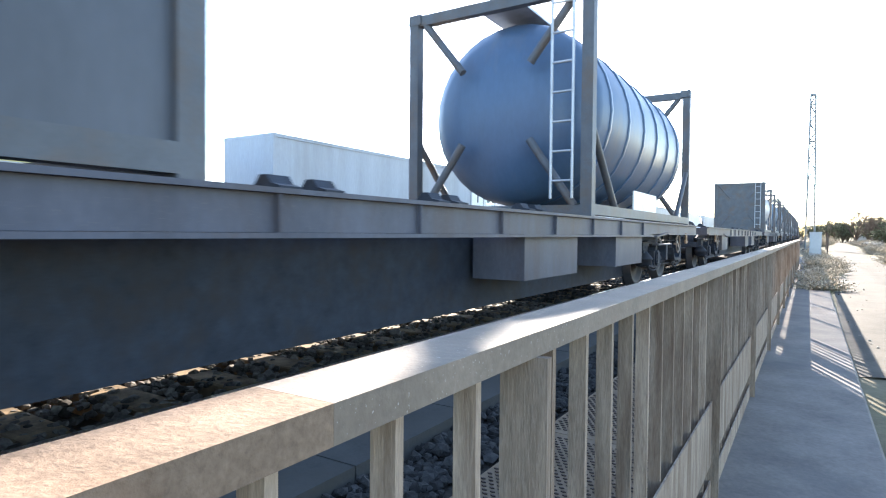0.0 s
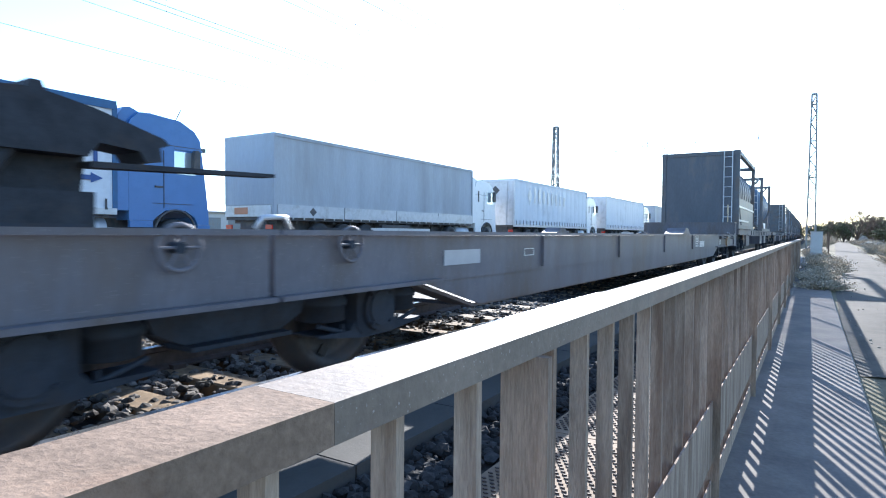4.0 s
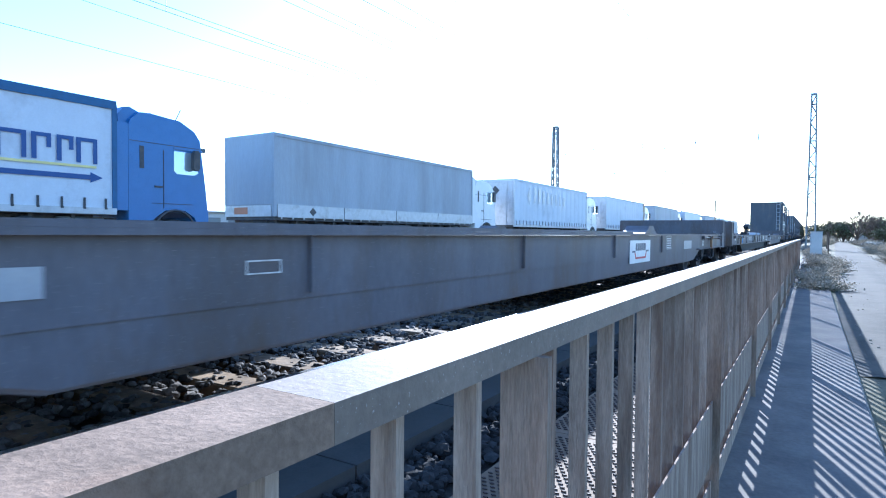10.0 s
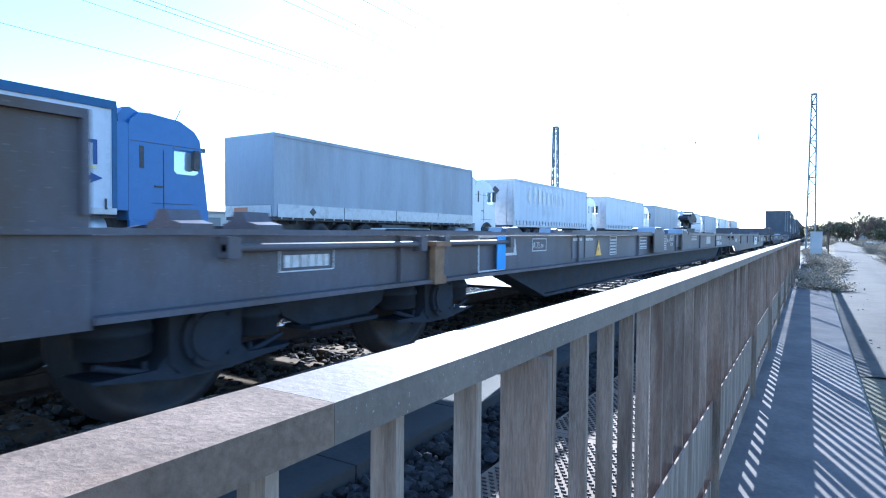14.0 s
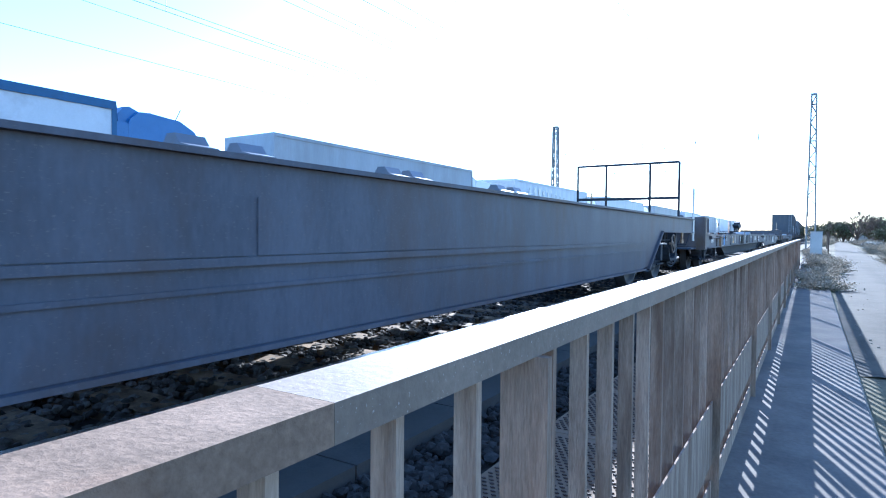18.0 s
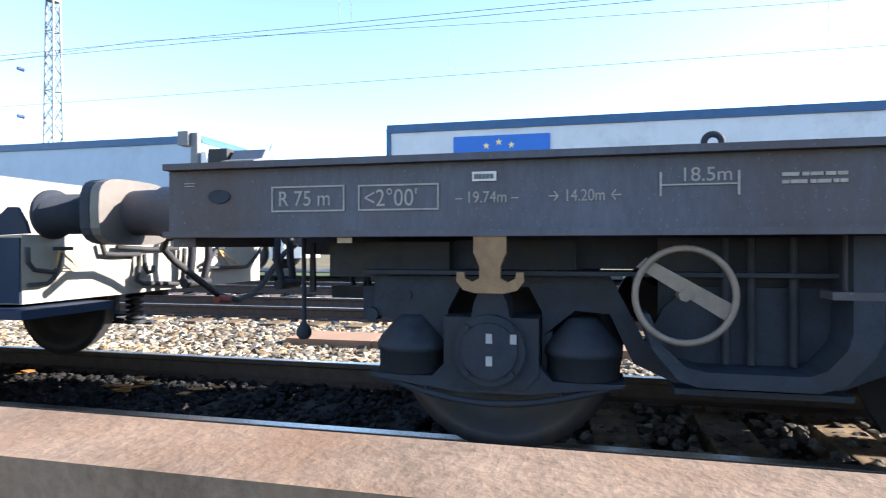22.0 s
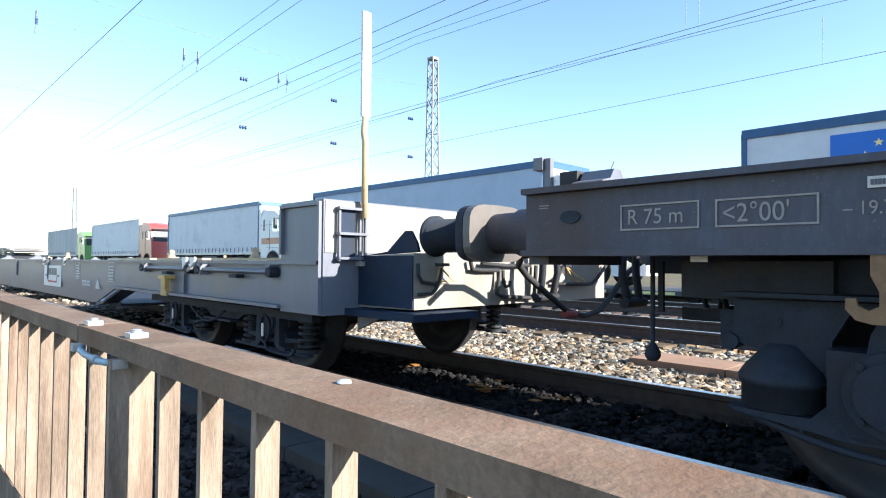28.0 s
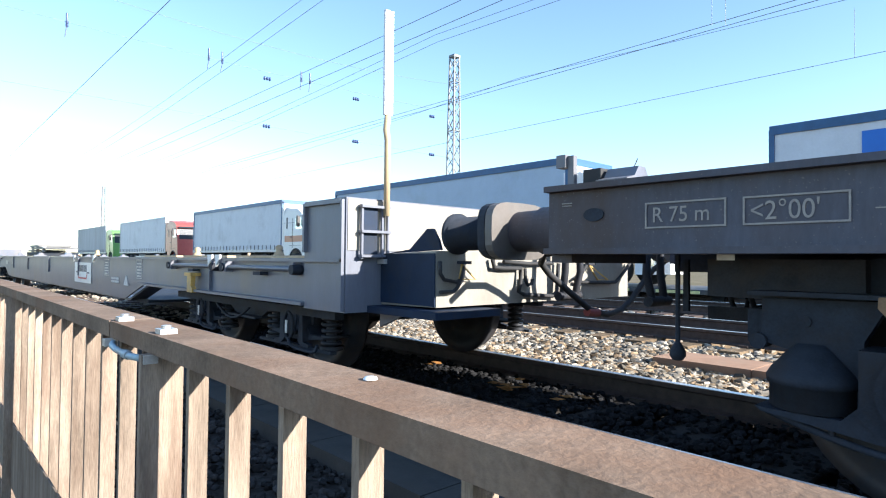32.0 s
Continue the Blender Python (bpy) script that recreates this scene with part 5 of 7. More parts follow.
# stones of the ballast
def stones(name, n, xr, yr, zf, size, seed, material, label):
    rnd = np.random.RandomState(seed)
    g = (1 + 5 ** 0.5) / 2
    base = np.array([(-1, g, 0), (1, g, 0), (-1, -g, 0), (1, -g, 0), (0, -1, g), (0, 1, g), (0, -1, -g), (0, 1, -g), (g, 0, -1), (g, 0, 1), (-g, 0, -1), (-g, 0, 1)]) / 1.9
    tri = np.array([(0, 11, 5), (0, 5, 1), (0, 1, 7), (0, 7, 10), (0, 10, 11), (1, 5, 9), (5, 11, 4), (11, 10, 2), (10, 7, 6), (7, 1, 8),
                    (3, 9, 4), (3, 4, 2), (3, 2, 6), (3, 6, 8), (3, 8, 9), (4, 9, 5), (2, 4, 11), (6, 2, 10), (8, 6, 7), (9, 8, 1)])
    px, py = rnd.uniform(*xr, n), rnd.uniform(*yr, n)
    pz = np.array([zf(a, b) for a, b in zip(px, py)]) + rnd.uniform(-0.01, 0.02, n)
    s = size * rnd.uniform(0.55, 1.3, n)
    v = base[None] * s[:, None, None] * rnd.uniform(0.75, 1.15, (n, 12, 1)) * rnd.uniform(0.7, 1.2, (n, 1, 3))
    v += rnd.normal(0, 0.10, (n, 12, 3)) * s[:, None, None]
    v[:, :, 2] *= 0.75
    ang = rnd.uniform(0, 6.283, n)
    c, sn = np.cos(ang)[:, None], np.sin(ang)[:, None]
    x = v[:, :, 0] * c - v[:, :, 1] * sn + px[:, None]
    y = v[:, :, 0] * sn + v[:, :, 1] * c + py[:, None]
    z = v[:, :, 2] + pz[:, None]
    verts = np.stack([x, y, z], 2).reshape(-1, 3)
    faces = (tri[None] + (np.arange(n) * 12)[:, None, None]).reshape(-1, 3)
    me = bpy.data.meshes.new(name)
    me.from_pydata(verts.tolist(), [], faces.tolist())
    me.materials.append(material)
    return tagged(new(name, me), label, "ballast", kind="stuff")


def bed(x, y):
    d = min(abs(x + 3.25), abs(x + 8.28), abs(x + 12.4), abs(x + 16.5))
    return -0.22 if d < 1.6 else -0.22 - 0.05 * min(1, (d - 1.6))


def bed_near(x, y):
    return -0.185 if abs(abs(x + 3.25) - 0.0) < 1.5 else bed(x, y)


stones("ballast_stones", 13000, (-7.5, -4.15), (-10, 4), bed_near, 0.052, 1, stone_light, "loose pale crushed stone between the tracks")
stones("ballast_stones", 5000, (-6.9, -4.15), (-9, 5), bed_near, 0.05, 12, stone_brown, "dusty brown crushed stone between the tracks")
stones("ballast_stones", 8000, (-7.5, -4.15), (4, 22), bed_near, 0.055, 2, stone_light, "loose pale crushed stone between the tracks")
stones("ballast_stones", 11000, (-4.3, -2.1), (-10, -0.1), lambda x, y: -0.172, 0.027, 6, stone_shaded, "crushed stone under the train, black for its shade")
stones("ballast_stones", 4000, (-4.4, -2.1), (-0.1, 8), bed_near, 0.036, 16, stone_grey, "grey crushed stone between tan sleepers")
# the dark stone colour stands in for the train's shade along this stretch
stones("ballast_stones", 6000, (-4.4, -2.1), (8, 28), bed_near, 0.042, 7, stone_dark, "dark crushed stone under the train, darkened for its shade")
stones("ballast_stones", 7000, (-18.5, -7.4), (-24, 16), bed, 0.075, 3, stone_light, "loose pale crushed stone between the tracks")
stones("ballast_stones", 4000, (-7.4, -2.1), (-40, -10), bed_near, 0.055, 4, stone_mat, "loose grey crushed stone ballast")
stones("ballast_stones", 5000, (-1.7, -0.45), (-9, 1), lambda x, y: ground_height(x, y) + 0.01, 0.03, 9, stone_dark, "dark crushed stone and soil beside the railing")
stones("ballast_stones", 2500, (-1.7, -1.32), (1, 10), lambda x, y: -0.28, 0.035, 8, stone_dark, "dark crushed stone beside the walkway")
stones("path_stones", 900, (0.45, 2.6), (3, 30), lambda x, y: ground_height(x, y) + 0.004, 0.014, 5, stone_mat, "small loose stones on the gravel path")


# ---------------------------------------------------------------- tracks
def rail_profile(x):
    half = [(0.036, 0.0), (0.036, -0.03), (0.012, -0.045), (0.010, -0.13), (0.07, -0.15), (0.07, -0.165)]
    return [(x + a, z) for a, z in half] + [(x - a, z) for a, z in half[::-1]]


def make_sleeper():
    bm = bmesh.new()
    bm_prism(bm, "x", [(-0.13, -0.30), (0.13, -0.30), (0.125, -0.175), (0.115, -0.165), (-0.115, -0.165), (-0.125, -0.175)], -1.28, 1.28)
    return mesh_of("sleeper", bm, tie_mat)


SLEEPER = make_sleeper()
# same sleeper with the train's shade painted in, for y below -0.2
SHADED_SLEEPER = SLEEPER.copy()
SHADED_SLEEPER.materials.clear()
SHADED_SLEEPER.materials.append(tie_shaded)


def track(x, y0, y1, near, label):
    t = thing("railway_track", label, "railway track", kind="structure")
    for s in (-0.752, 0.70):
        bm = bmesh.new()
        bm_prism(bm, "y", rail_profile(x + s), y0, y1)
        r = part("rail", bm, rail_side, t, "rusty rail with a bright worn head")
        box_part("rail_head", (x + s - 0.03, x + s + 0.03, y0, y1, 0.0005, 0.003), tread_steel, r)
    bm = bmesh.new()
    y = y0
    while y < y1:
        if near and near[0] <= y <= near[1]:
            shared("sleeper", SHADED_SLEEPER if x > -5 and y < -0.2 else SLEEPER, t, pose(x, y, 0))
            if near[1] < 30:
                for s in (-0.752, 0.752):
                    for k in (-0.09, 0.09):
                        bm_box(bm, x + s + k - 0.03, x + s + k + 0.03, y - 0.05, y + 0.05, -0.165, -0.135)
        else:
            bm_box(bm, x - 1.28, x + 1.28, y - 0.12, y + 0.12, -0.28, -0.17)
        y += 0.6
    part("fastenings", bm, rail_side, t)
    return t


track(-3.25, -70, 230, (-12, 26), "railway track with tan sleepers in stone ballast")
track(-8.28, -70, 200, (-14, 12), "railway track with rusty rails behind the freight train")
track(-12.4, -70, 200, None, "railway track with rusty rails in ballast")

# cable trough between the tracks
tr = thing("cable_trough", "brown concrete cable trough lids lying between the tracks", "cable trough", kind="structure")
for i in range(30):
    y0 = -3.15 + i * 1.0
    bm = bmesh.new()
    bm_box(bm, -6.5, -5.9, y0 + 0.006, y0 + 0.994, -0.30, -0.155)
    part("lid", bm, slab_mat, tr, "", 0.012)
tr2 = thing("cable_duct", "pale concrete cable duct lids beside the track", "cable duct", kind="structure")
bm = bmesh.new()
bm_box(bm, -2.0, -1.70, 0.006, 0.994, -0.45, -0.20)
LID = mesh_of("duct_lid", bm, concrete, 0.012)
for i in range(-12, 26):
    shared("duct_lid", LID, tr2, pose(0, i * 1.0, 0))
wk = thing("dimpled_walkway", "pale tan walkway plates with rows of dark dimples beside the railing", "walkway", kind="structure")
bm = bmesh.new()
bm_box(bm, -1.22, -0.46, 0.004, 0.996, -0.40, -0.23)
PLATE = mesh_of("walkway_plate", bm, plate_mat, 0.006)
bm = bmesh.new()
for i in range(19):
    for j in range(28):
        x, y = -1.19 + i * 0.038 + (0.019 if j % 2 else 0), 0.06 + j * 0.032
        bm_prism(bm, "z", [(x - 0.012, y), (x, y - 0.006), (x + 0.012, y), (x, y + 0.006)], -0.2295, -0.224)
bm_prism(bm, "z", [(-0.88 + 0.045 * math.cos(k), 0.0 + 0.016 * math.sin(k)) for k in (i * math.pi / 6 for i in range(12))], -0.2295, -0.226)
# studs get a dark colour that stands in for their backlit, shaded side
STUDS = mesh_of("dimple_rows", bm, rail_side)
for i in range(2, 22):
    lid = shared("walkway_plate", PLATE, wk, pose(0, i * 1.0, 0))
    if i < 9:
        shared("dimple_rows", STUDS, lid, None, "rows of raised dimples, dark for their shaded side")

# ---------------------------------------------------------------- railing
RAIL_TOP = 0.702
rl = thing("railing", "long weathered brown steel railing with flat upright bars", "railing", kind="structure")
for y0, y1 in ((-30.0, -1.472), (-1.462, 0.3605), (0.361, 4.2), (4.205, 12.0), (12.005, 26.5)):
    bm = bmesh.new()
    bm_prism(bm, "y", [(-0.426, RAIL_TOP), (-0.33, RAIL_TOP), (-0.33, RAIL_TOP - 0.036), (-0.405, RAIL_TOP - 0.036), (-0.426, RAIL_TOP - 0.012)], y0, y1)
    part("top_rail", bm, rail_rust if y0 < 0 else rail_grey, rl, "brown weathered flat top rail" if y0 < 0 else "grey-brown weathered flat top rail", 0.004)
bm = bmesh.new()
bm_lathe(bm, "z", (-0.40, -0.571, RAIL_TOP), [(0.001, 0.009), (0.004, 0.007), (0.005, 0.001)], 9)
part("paint_flake", bm, board_white, rl, "small white paint flake on the top rail")
bm = bmesh.new()
bm_box(bm, -0.387, -0.354, -0.007, 0.007, -0.315, RAIL_TOP - 0.036)
BAR = mesh_of("bar", bm, bar_rust)
bm = bmesh.new()
bm_box(bm, -0.387, -0.312, -0.0075, 0.0075, -0.335, RAIL_TOP - 0.036)
bm_box(bm, -0.42, -0.30, -0.05, 0.05, -0.34, -0.325)
POST = mesh_of("post", bm, bar_rust)
BAY, PITCH = 1.958, 0.1696
for n in range(-12, 14):
    y = -1.168 + n * BAY
    shared("post", POST, rl, pose(0, y, 0))
    for k in range(11):
        shared("bar", BAR, rl, pose(0, y + 0.127 + k * PITCH, 0))
for y0, y1 in ((-30.0, -1.472), (-1.462, 12.0), (12.005, 26.5)):
    box_part("kick_plate", (-0.3475, -0.3415, y0, y1, -0.14, 0.13), bar_rust, rl)
    box_part("bottom_plate", (-0.3475, -0.3415, y0, y1, -0.315, -0.215), bar_rust, rl)
for y in (-1.45, -1.165):
    bm = bmesh.new()
    bm_box(bm, -0.371, -0.341, y - 0.016, y + 0.016, RAIL_TOP, RAIL_TOP + 0.009)
    bm_cyl(bm, (-0.356, y, RAIL_TOP + 0.009), (-0.356, y, RAIL_TOP + 0.015), 0.009, 6)
    part("bolt_plate", bm, bolt_grey, rl, "pale galvanised bolt plate")
    box_part("clip", (-0.340, -0.315, y - 0.010, y + 0.010, RAIL_TOP - 0.053, RAIL_TOP - 0.037), bolt_grey, rl)
bm = bmesh.new()
bm_path(bm, [(-0.328, -1.425, RAIL_TOP - 0.044), (-0.320, -1.40, RAIL_TOP - 0.046), (-0.318, -1.35, RAIL_TOP - 0.050), (-0.318, -1.25, RAIL_TOP - 0.050), (-0.320, -1.20, RAIL_TOP - 0.047), (-0.328, -1.18, RAIL_TOP - 0.045)], 0.0065, 10)
bm_cyl(bm, (-0.318, -1.29, RAIL_TOP - 0.050), (-0.318, -1.265, RAIL_TOP - 0.050), 0.009, 10)
part("bonding_pipe", bm, pipe_blue, rl, "short pale blue bonding pipe across the joint")

# ---------------------------------------------------------------- tank containers
def tank_container(u, body, label, rear_wall=False, closed=True):
    t = thing("tank_container", label, "tank container", pose(TRACK_X, u - to_go(0), 1.04), "tank containers on the train")
    TRAIN.append((t, u, 1.04))
    L, W, H = 6.058, 2.438, 2.591
    for y in (0.0, L):
        s = 1 if y == 0 else -1
        bm = bmesh.new()
        bm_box(bm, -W / 2, -W / 2 + 0.13, *sorted((y, y + s * 0.13)), 0, H)
        bm_box(bm, W / 2 - 0.13, W / 2, *sorted((y, y + s * 0.13)), 0, H)
        bm_box(bm, -W / 2 + 0.13, W / 2 - 0.13, *sorted((y + s * 0.01, y + s * 0.12)), 0, 0.13)
        bm_box(bm, -W / 2 + 0.13, W / 2 - 0.13, *sorted((y + s * 0.01, y + s * 0.12)), H - 0.13, H)
        for a, b in () if rear_wall else (((-1, 0.12), (-0.45, 0.9)), ((1, 0.12), (0.45, 0.9)), ((-1, H - 0.12), (-0.45, H - 0.8)), ((1, H - 0.12), (0.45, H - 0.8))):
            bm_cyl(bm, (a[0], y + s * 0.06, a[1]), (b[0], y + s * 0.06, b[1]), 0.05, 8)
        part("end_frame", bm, frame_dark, t, "", 0.0)
        if y == 0 and closed:
            bm = bmesh.new()
            bm_prism(bm, "y", [(-1.085, 0.132), (1.085, 0.132), (1.085, H - 0.132), (-1.085, H - 0.132)], 0.04, 0.09)
            part("end_wall", bm, tank_dark if rear_wall else frame_dark, t)
    for x in (-W / 2 - 0.008, W / 2 - 0.17):
        for y in (-0.008, L - 0.17):
            box_part("corner_casting", (x, x + 0.178, y, y + 0.178, H - 0.115, H + 0.012), frame_dark, t, "", 0.006)
    for x in (-W / 2, W / 2 - 0.1):
        box_part("bottom_rail", (x, x + 0.1, 0.13, L - 0.13, 0.02, 0.14), frame_dark, t)
        for y0, y1 in ((0.13, 1.1),) if rear_wall else ((0.13, 1.1), (L - 0.13, L - 1.1)):
            cyl_part("brace", (x + 0.05, y0, 1.0), (x + 0.05, y1, 0.10), 0.045, frame_dark, t, "", 8)
    bm = bmesh.new()
    bm_lathe(bm, "y", (0, L / 2, 1.32), [(-2.86, 0.05), (-2.83, 0.5), (-2.72, 0.88), (-2.52, 1.10), (-2.4, 1.15), (2.4, 1.15), (2.52, 1.10), (2.72, 0.88), (2.83, 0.5), (2.86, 0.05)], 32)
    tk = part("tank_shell", bm, body, t)
    bm = bmesh.new()
    bm_lathe(bm, "y", (0, 0, 1.32), [(-0.03, 1.15), (-0.03, 1.17), (0.03, 1.17), (0.03, 1.15)], 32)
    band = mesh_of("shell_band", bm, body)
    for i in range(6):
        shared("shell_band", band, tk, pose(0, L / 2 - 2.1 + i * 0.84, 0))
    bm = bmesh.new()
    bm_box(bm, -0.3, 0.3, 0.3, L - 0.3, 2.54, 2.57)
    part("walkway", bm, alu, t, "grey roof walkway")
    bm = bmesh.new()
    bm_cyl(bm, (0, L / 2, 2.45), (0, L / 2, 2.63), 0.25, 16)
    part("manhole", bm, alu, t)
    bm = bmesh.new()
    for x in (0.75, 1.0):
        bm_cyl(bm, (x, -0.02, 0.2), (x, -0.02, H), 0.018, 6)
    for k in range(7):
        bm_cyl(bm, (0.75, -0.02, 0.4 + k * 0.33), (1.0, -0.02, 0.4 + k * 0.33), 0.014, 6)
    part("ladder", bm, alu, t)
    if rear_wall:
        for y1, z in ((3.55, 0.26), (L - 0.2, 0.72)):
            box_part("side_band", (W / 2 - 0.034, W / 2 - 0.004, 0.2, y1, z, z + 0.06), tank_white, t, "pale horizontal side band")
        bm = bmesh.new()
        bm_prism(bm, "x", [(0.13, 0.10), (L - 0.13, 0.10), (L - 0.13, 1.05), (0.13, 1.05)], W / 2 - 0.06, W / 2 - 0.035)
        part("side_panel", bm, tank_dark, t)
        box_part("top_frame", (W / 2 - 0.13, W / 2, 0.13, L - 0.13, H - 0.13, H - 0.02), frame_dark, t)
    box_part("name_panel", (W / 2 - 0.1, W / 2 - 0.08, L / 2 - 0.9, L / 2 + 0.5, 0.15, 0.42), board_white, t)
    return t


# ---------------------------------------------------------------- the train
pocket_wagon(-3.02 - POCKET_L, wagon_light, "light grey steel pocket wagon with yellow latches, empty", True, True, 1, 3, 0.745, 0.44, True)
pocket_wagon(-3.02 - POCKET_L * 2 - 1.49, wagon_light, "light grey steel pocket wagon, empty", True, False, 1, 4)
flat_wagon(-1.53, wagon_brown, True, True, 0.36, 0.53, 0.59)
pocket_wagon(17.63, wagon_grey, "dark grey articulated pocket wagon with white boards, empty", False, True, 1, 5, 0.59, 0.745)
pocket_wagon(55.55, wagon_grey, "dark grey articulated pocket wagon, empty", False, True, 1, 6, 0.745, 0.56)
u = 93.1
FLATS = []
for i in range(9):
    FLATS.append(u)
    flat_wagon(u, wagon_brown, False, False, 0.84, 0.56 if i == 0 else 0.745)
    u += FLAT_L + 1.49
for u0, m_, wall, lab in ((93.53, tank_dark, True, "dark tank container with a closed end wall"), (104.4, tank_blue, False, "blue tank container in an open frame"),
                          (133.0, tank_white, False, "pale tank container in an open frame"), (143.5, tank_blue, False, "blue tank container in an open frame"),
                          (152.4, tank_blue, False, "blue tank container in an open frame"), (163.0, tank_dark, False, "dark tank container in an open frame"),
                          (172.5, tank_dark, False, "dark tank container in an open frame"), (182.6, tank_white, False, "pale tank container in an open frame"),
                          (192.0, tank_dark, False, "dark tank container in an open frame"), (202.0, tank_blue, False, "blue tank container in an open frame"),
                          (212.0, tank_dark, False, "dark tank container in an open frame"), (231.0, tank_dark, False, "dark tank container in an open frame")):
    tank_container(u0, m_, lab, wall, m_ is not tank_blue)

# ---------------------------------------------------------------- lorries on low-floor wagons
LORRY_X = -15.3
DECK_Z = 0.16


def make_truck_wheel():
    bm = bmesh.new()
    bm_lathe(bm, "x", (0, 0, 0), [(-0.15, 0.28), (-0.15, 0.46), (-0.12, 0.5), (0.12, 0.5), (0.15, 0.46), (0.15, 0.28), (0.06, 0.24), (0.04, 0.1), (0.1, 0.08), (0.1, 0.01)], 24)
    return mesh_of("tyre", bm, rubber)


TYRE = make_truck_wheel()


def make_strap(material):
    bm = bmesh.new()
    bm_box(bm, 0.012, 0.028, 0.0, 0.05, -0.08, 0.30)
    bm_box(bm, 0.010, 0.034, -0.008, 0.058, 0.02, 0.07)
    return mesh_of("strap", bm, material)


STRAP_DARK, STRAP_PALE = make_strap(chassis), make_strap(alu)


def trailer(y, body, label, top=None, boards=False, tarp=False):
    """A curtain-sided semi-trailer, its rear end at y."""
    t = thing("semi_trailer", label, "truck trailer", pose(LORRY_X, y, DECK_Z), "lorries in a row")
    L, Z0, Z1 = 13.6, 1.18, 4.0
    bm = bmesh.new()
    # gently waved curtain on the near side
    n = 46
    amp = 0.004 if tarp else 0.010
    prof = [(-amp * (1 + math.cos(i * 2.1)) - amp * 0.5 * math.sin(i * 0.7), i * L / n) for i in range(n + 1)]
    pts = prof + [(-2.5, L), (-2.5, 0)]
    bm_prism(bm, "z", pts, Z0 + 0.02, Z1 - 0.10)
    part("curtain", bm, body, t)
    bm = bmesh.new()
    bm_box(bm, -2.52, 0.02, -0.01, L + 0.01, Z1 - 0.10, Z1)
    bm_box(bm, -2.53, 0.03, -0.02, L + 0.02, Z1 - 0.22 if top else Z1 - 0.12, Z1 - 0.10)
    part("roof_rail", bm, top or body, t, "", 0.01)
    for yy in (-0.02, L - 0.1):
        box_part("corner_post", (-0.10, 0.022, yy, yy + 0.12, Z0, Z1 - 0.12), top or (body if tarp else alu), t)
    bm = bmesh.new()
    if boards:
        for i in range(4):
            bm_box(bm, 0.005, 0.03, 0.15 + i * 3.36, 0.15 + i * 3.36 + 3.3, Z0 - 0.02, Z0 + 0.42)
    else:
        bm_box(bm, -0.05, 0.03, 0, L, Z0 - 0.10, Z0 + 0.06)
    part("side_board", bm, alu, t)
    for i in range(26):
        shared("strap", STRAP_PALE if tarp else STRAP_DARK, t, pose(0, 0.3 + i * (L - 0.6) / 25, Z0))
    if tarp:
        bm = bmesh.new()
        n = 18
        bm_prism(bm, "z", [(-2.48 + i * 2.44 / n, -0.035 - 0.006 * math.sin(i * 1.3)) for i in range(n + 1)] + [(-0.04, -0.012), (-2.48, -0.012)], Z0 + 0.40, Z1 - 0.13)
        part("rear_flap", bm, body, t)
        rb = box_part("rear_board", (-2.45, -0.08, -0.05, -0.012, Z0, Z0 + 0.385), alu, t)
        box_part("rear_marking", (-1.95, -1.25, -0.056, -0.051, Z0 + 0.08, Z0 + 0.32), cab_orange, rb, "faded orange marking")
        bm = bmesh.new()
        bm_prism(bm, "x", [(1.62, Z0 + 0.20), (1.80, Z0 + 0.05), (1.98, Z0 + 0.20), (1.80, Z0 + 0.36)], 0.031, 0.035)
        part("board_emblem", bm, chassis, t)
    else:
        box_part("rear_door", (-2.42, -0.08, -0.05, -0.015, Z0, Z1 - 0.15), alu, t)
    for x in () if tarp else (-0.45, -2.05):
        cyl_part("door_bar", (x, -0.07, Z0), (x, -0.07, Z1 - 0.15), 0.02, alu, t, "", 6)
    bm = bmesh.new()
    bm_box(bm, -1.95, -0.55, 0.2, L - 0.3, 0.70, Z0 - 0.12)
    for i in range(14):
        bm_box(bm, -2.3, -0.2, 0.25 + i * 0.95, 0.33 + i * 0.95, 0.95, Z0 - 0.12)
    part("chassis_beam", bm, chassis, t)
    box_part("load_floor", (-2.46, -0.052, 0.01, L - 0.01, Z0 - 0.119, Z0 + 0.019), chassis, t)
    box_part("bumper_beam", (-2.4, -0.1, -0.03, 0.1, 0.5, 0.65), alu, t)
    for x in (-0.35, -2.4):
        box_part("rear_lamp", (x, x + 0.3, -0.06, 0.0, 0.75, 0.90), lamp_red, t)
    for i in range(3):
        for x in (-0.22, -2.28):
            shared("wheel", TYRE, t, pose(x, 2.3 + i * 1.31, 0.5))
    bm = bmesh.new()
    bm_box(bm, -0.08, -0.04, 5.2, 9.6, 0.45, 0.58)
    bm_box(bm, -0.08, -0.04, 5.2, 9.6, 0.72, 0.85)
    part("side_guard", bm, alu, t)
    box_part("pallet_box", (-0.9, -0.1, 6.0, 8.0, 0.5, 1.0), chassis, t, "", 0.02)
    for x in (-0.5, -1.9):
        box_part("landing_leg", (x - 0.07, x + 0.07, 10.3, 10.45, 0.0, Z0), chassis, t)
    return t


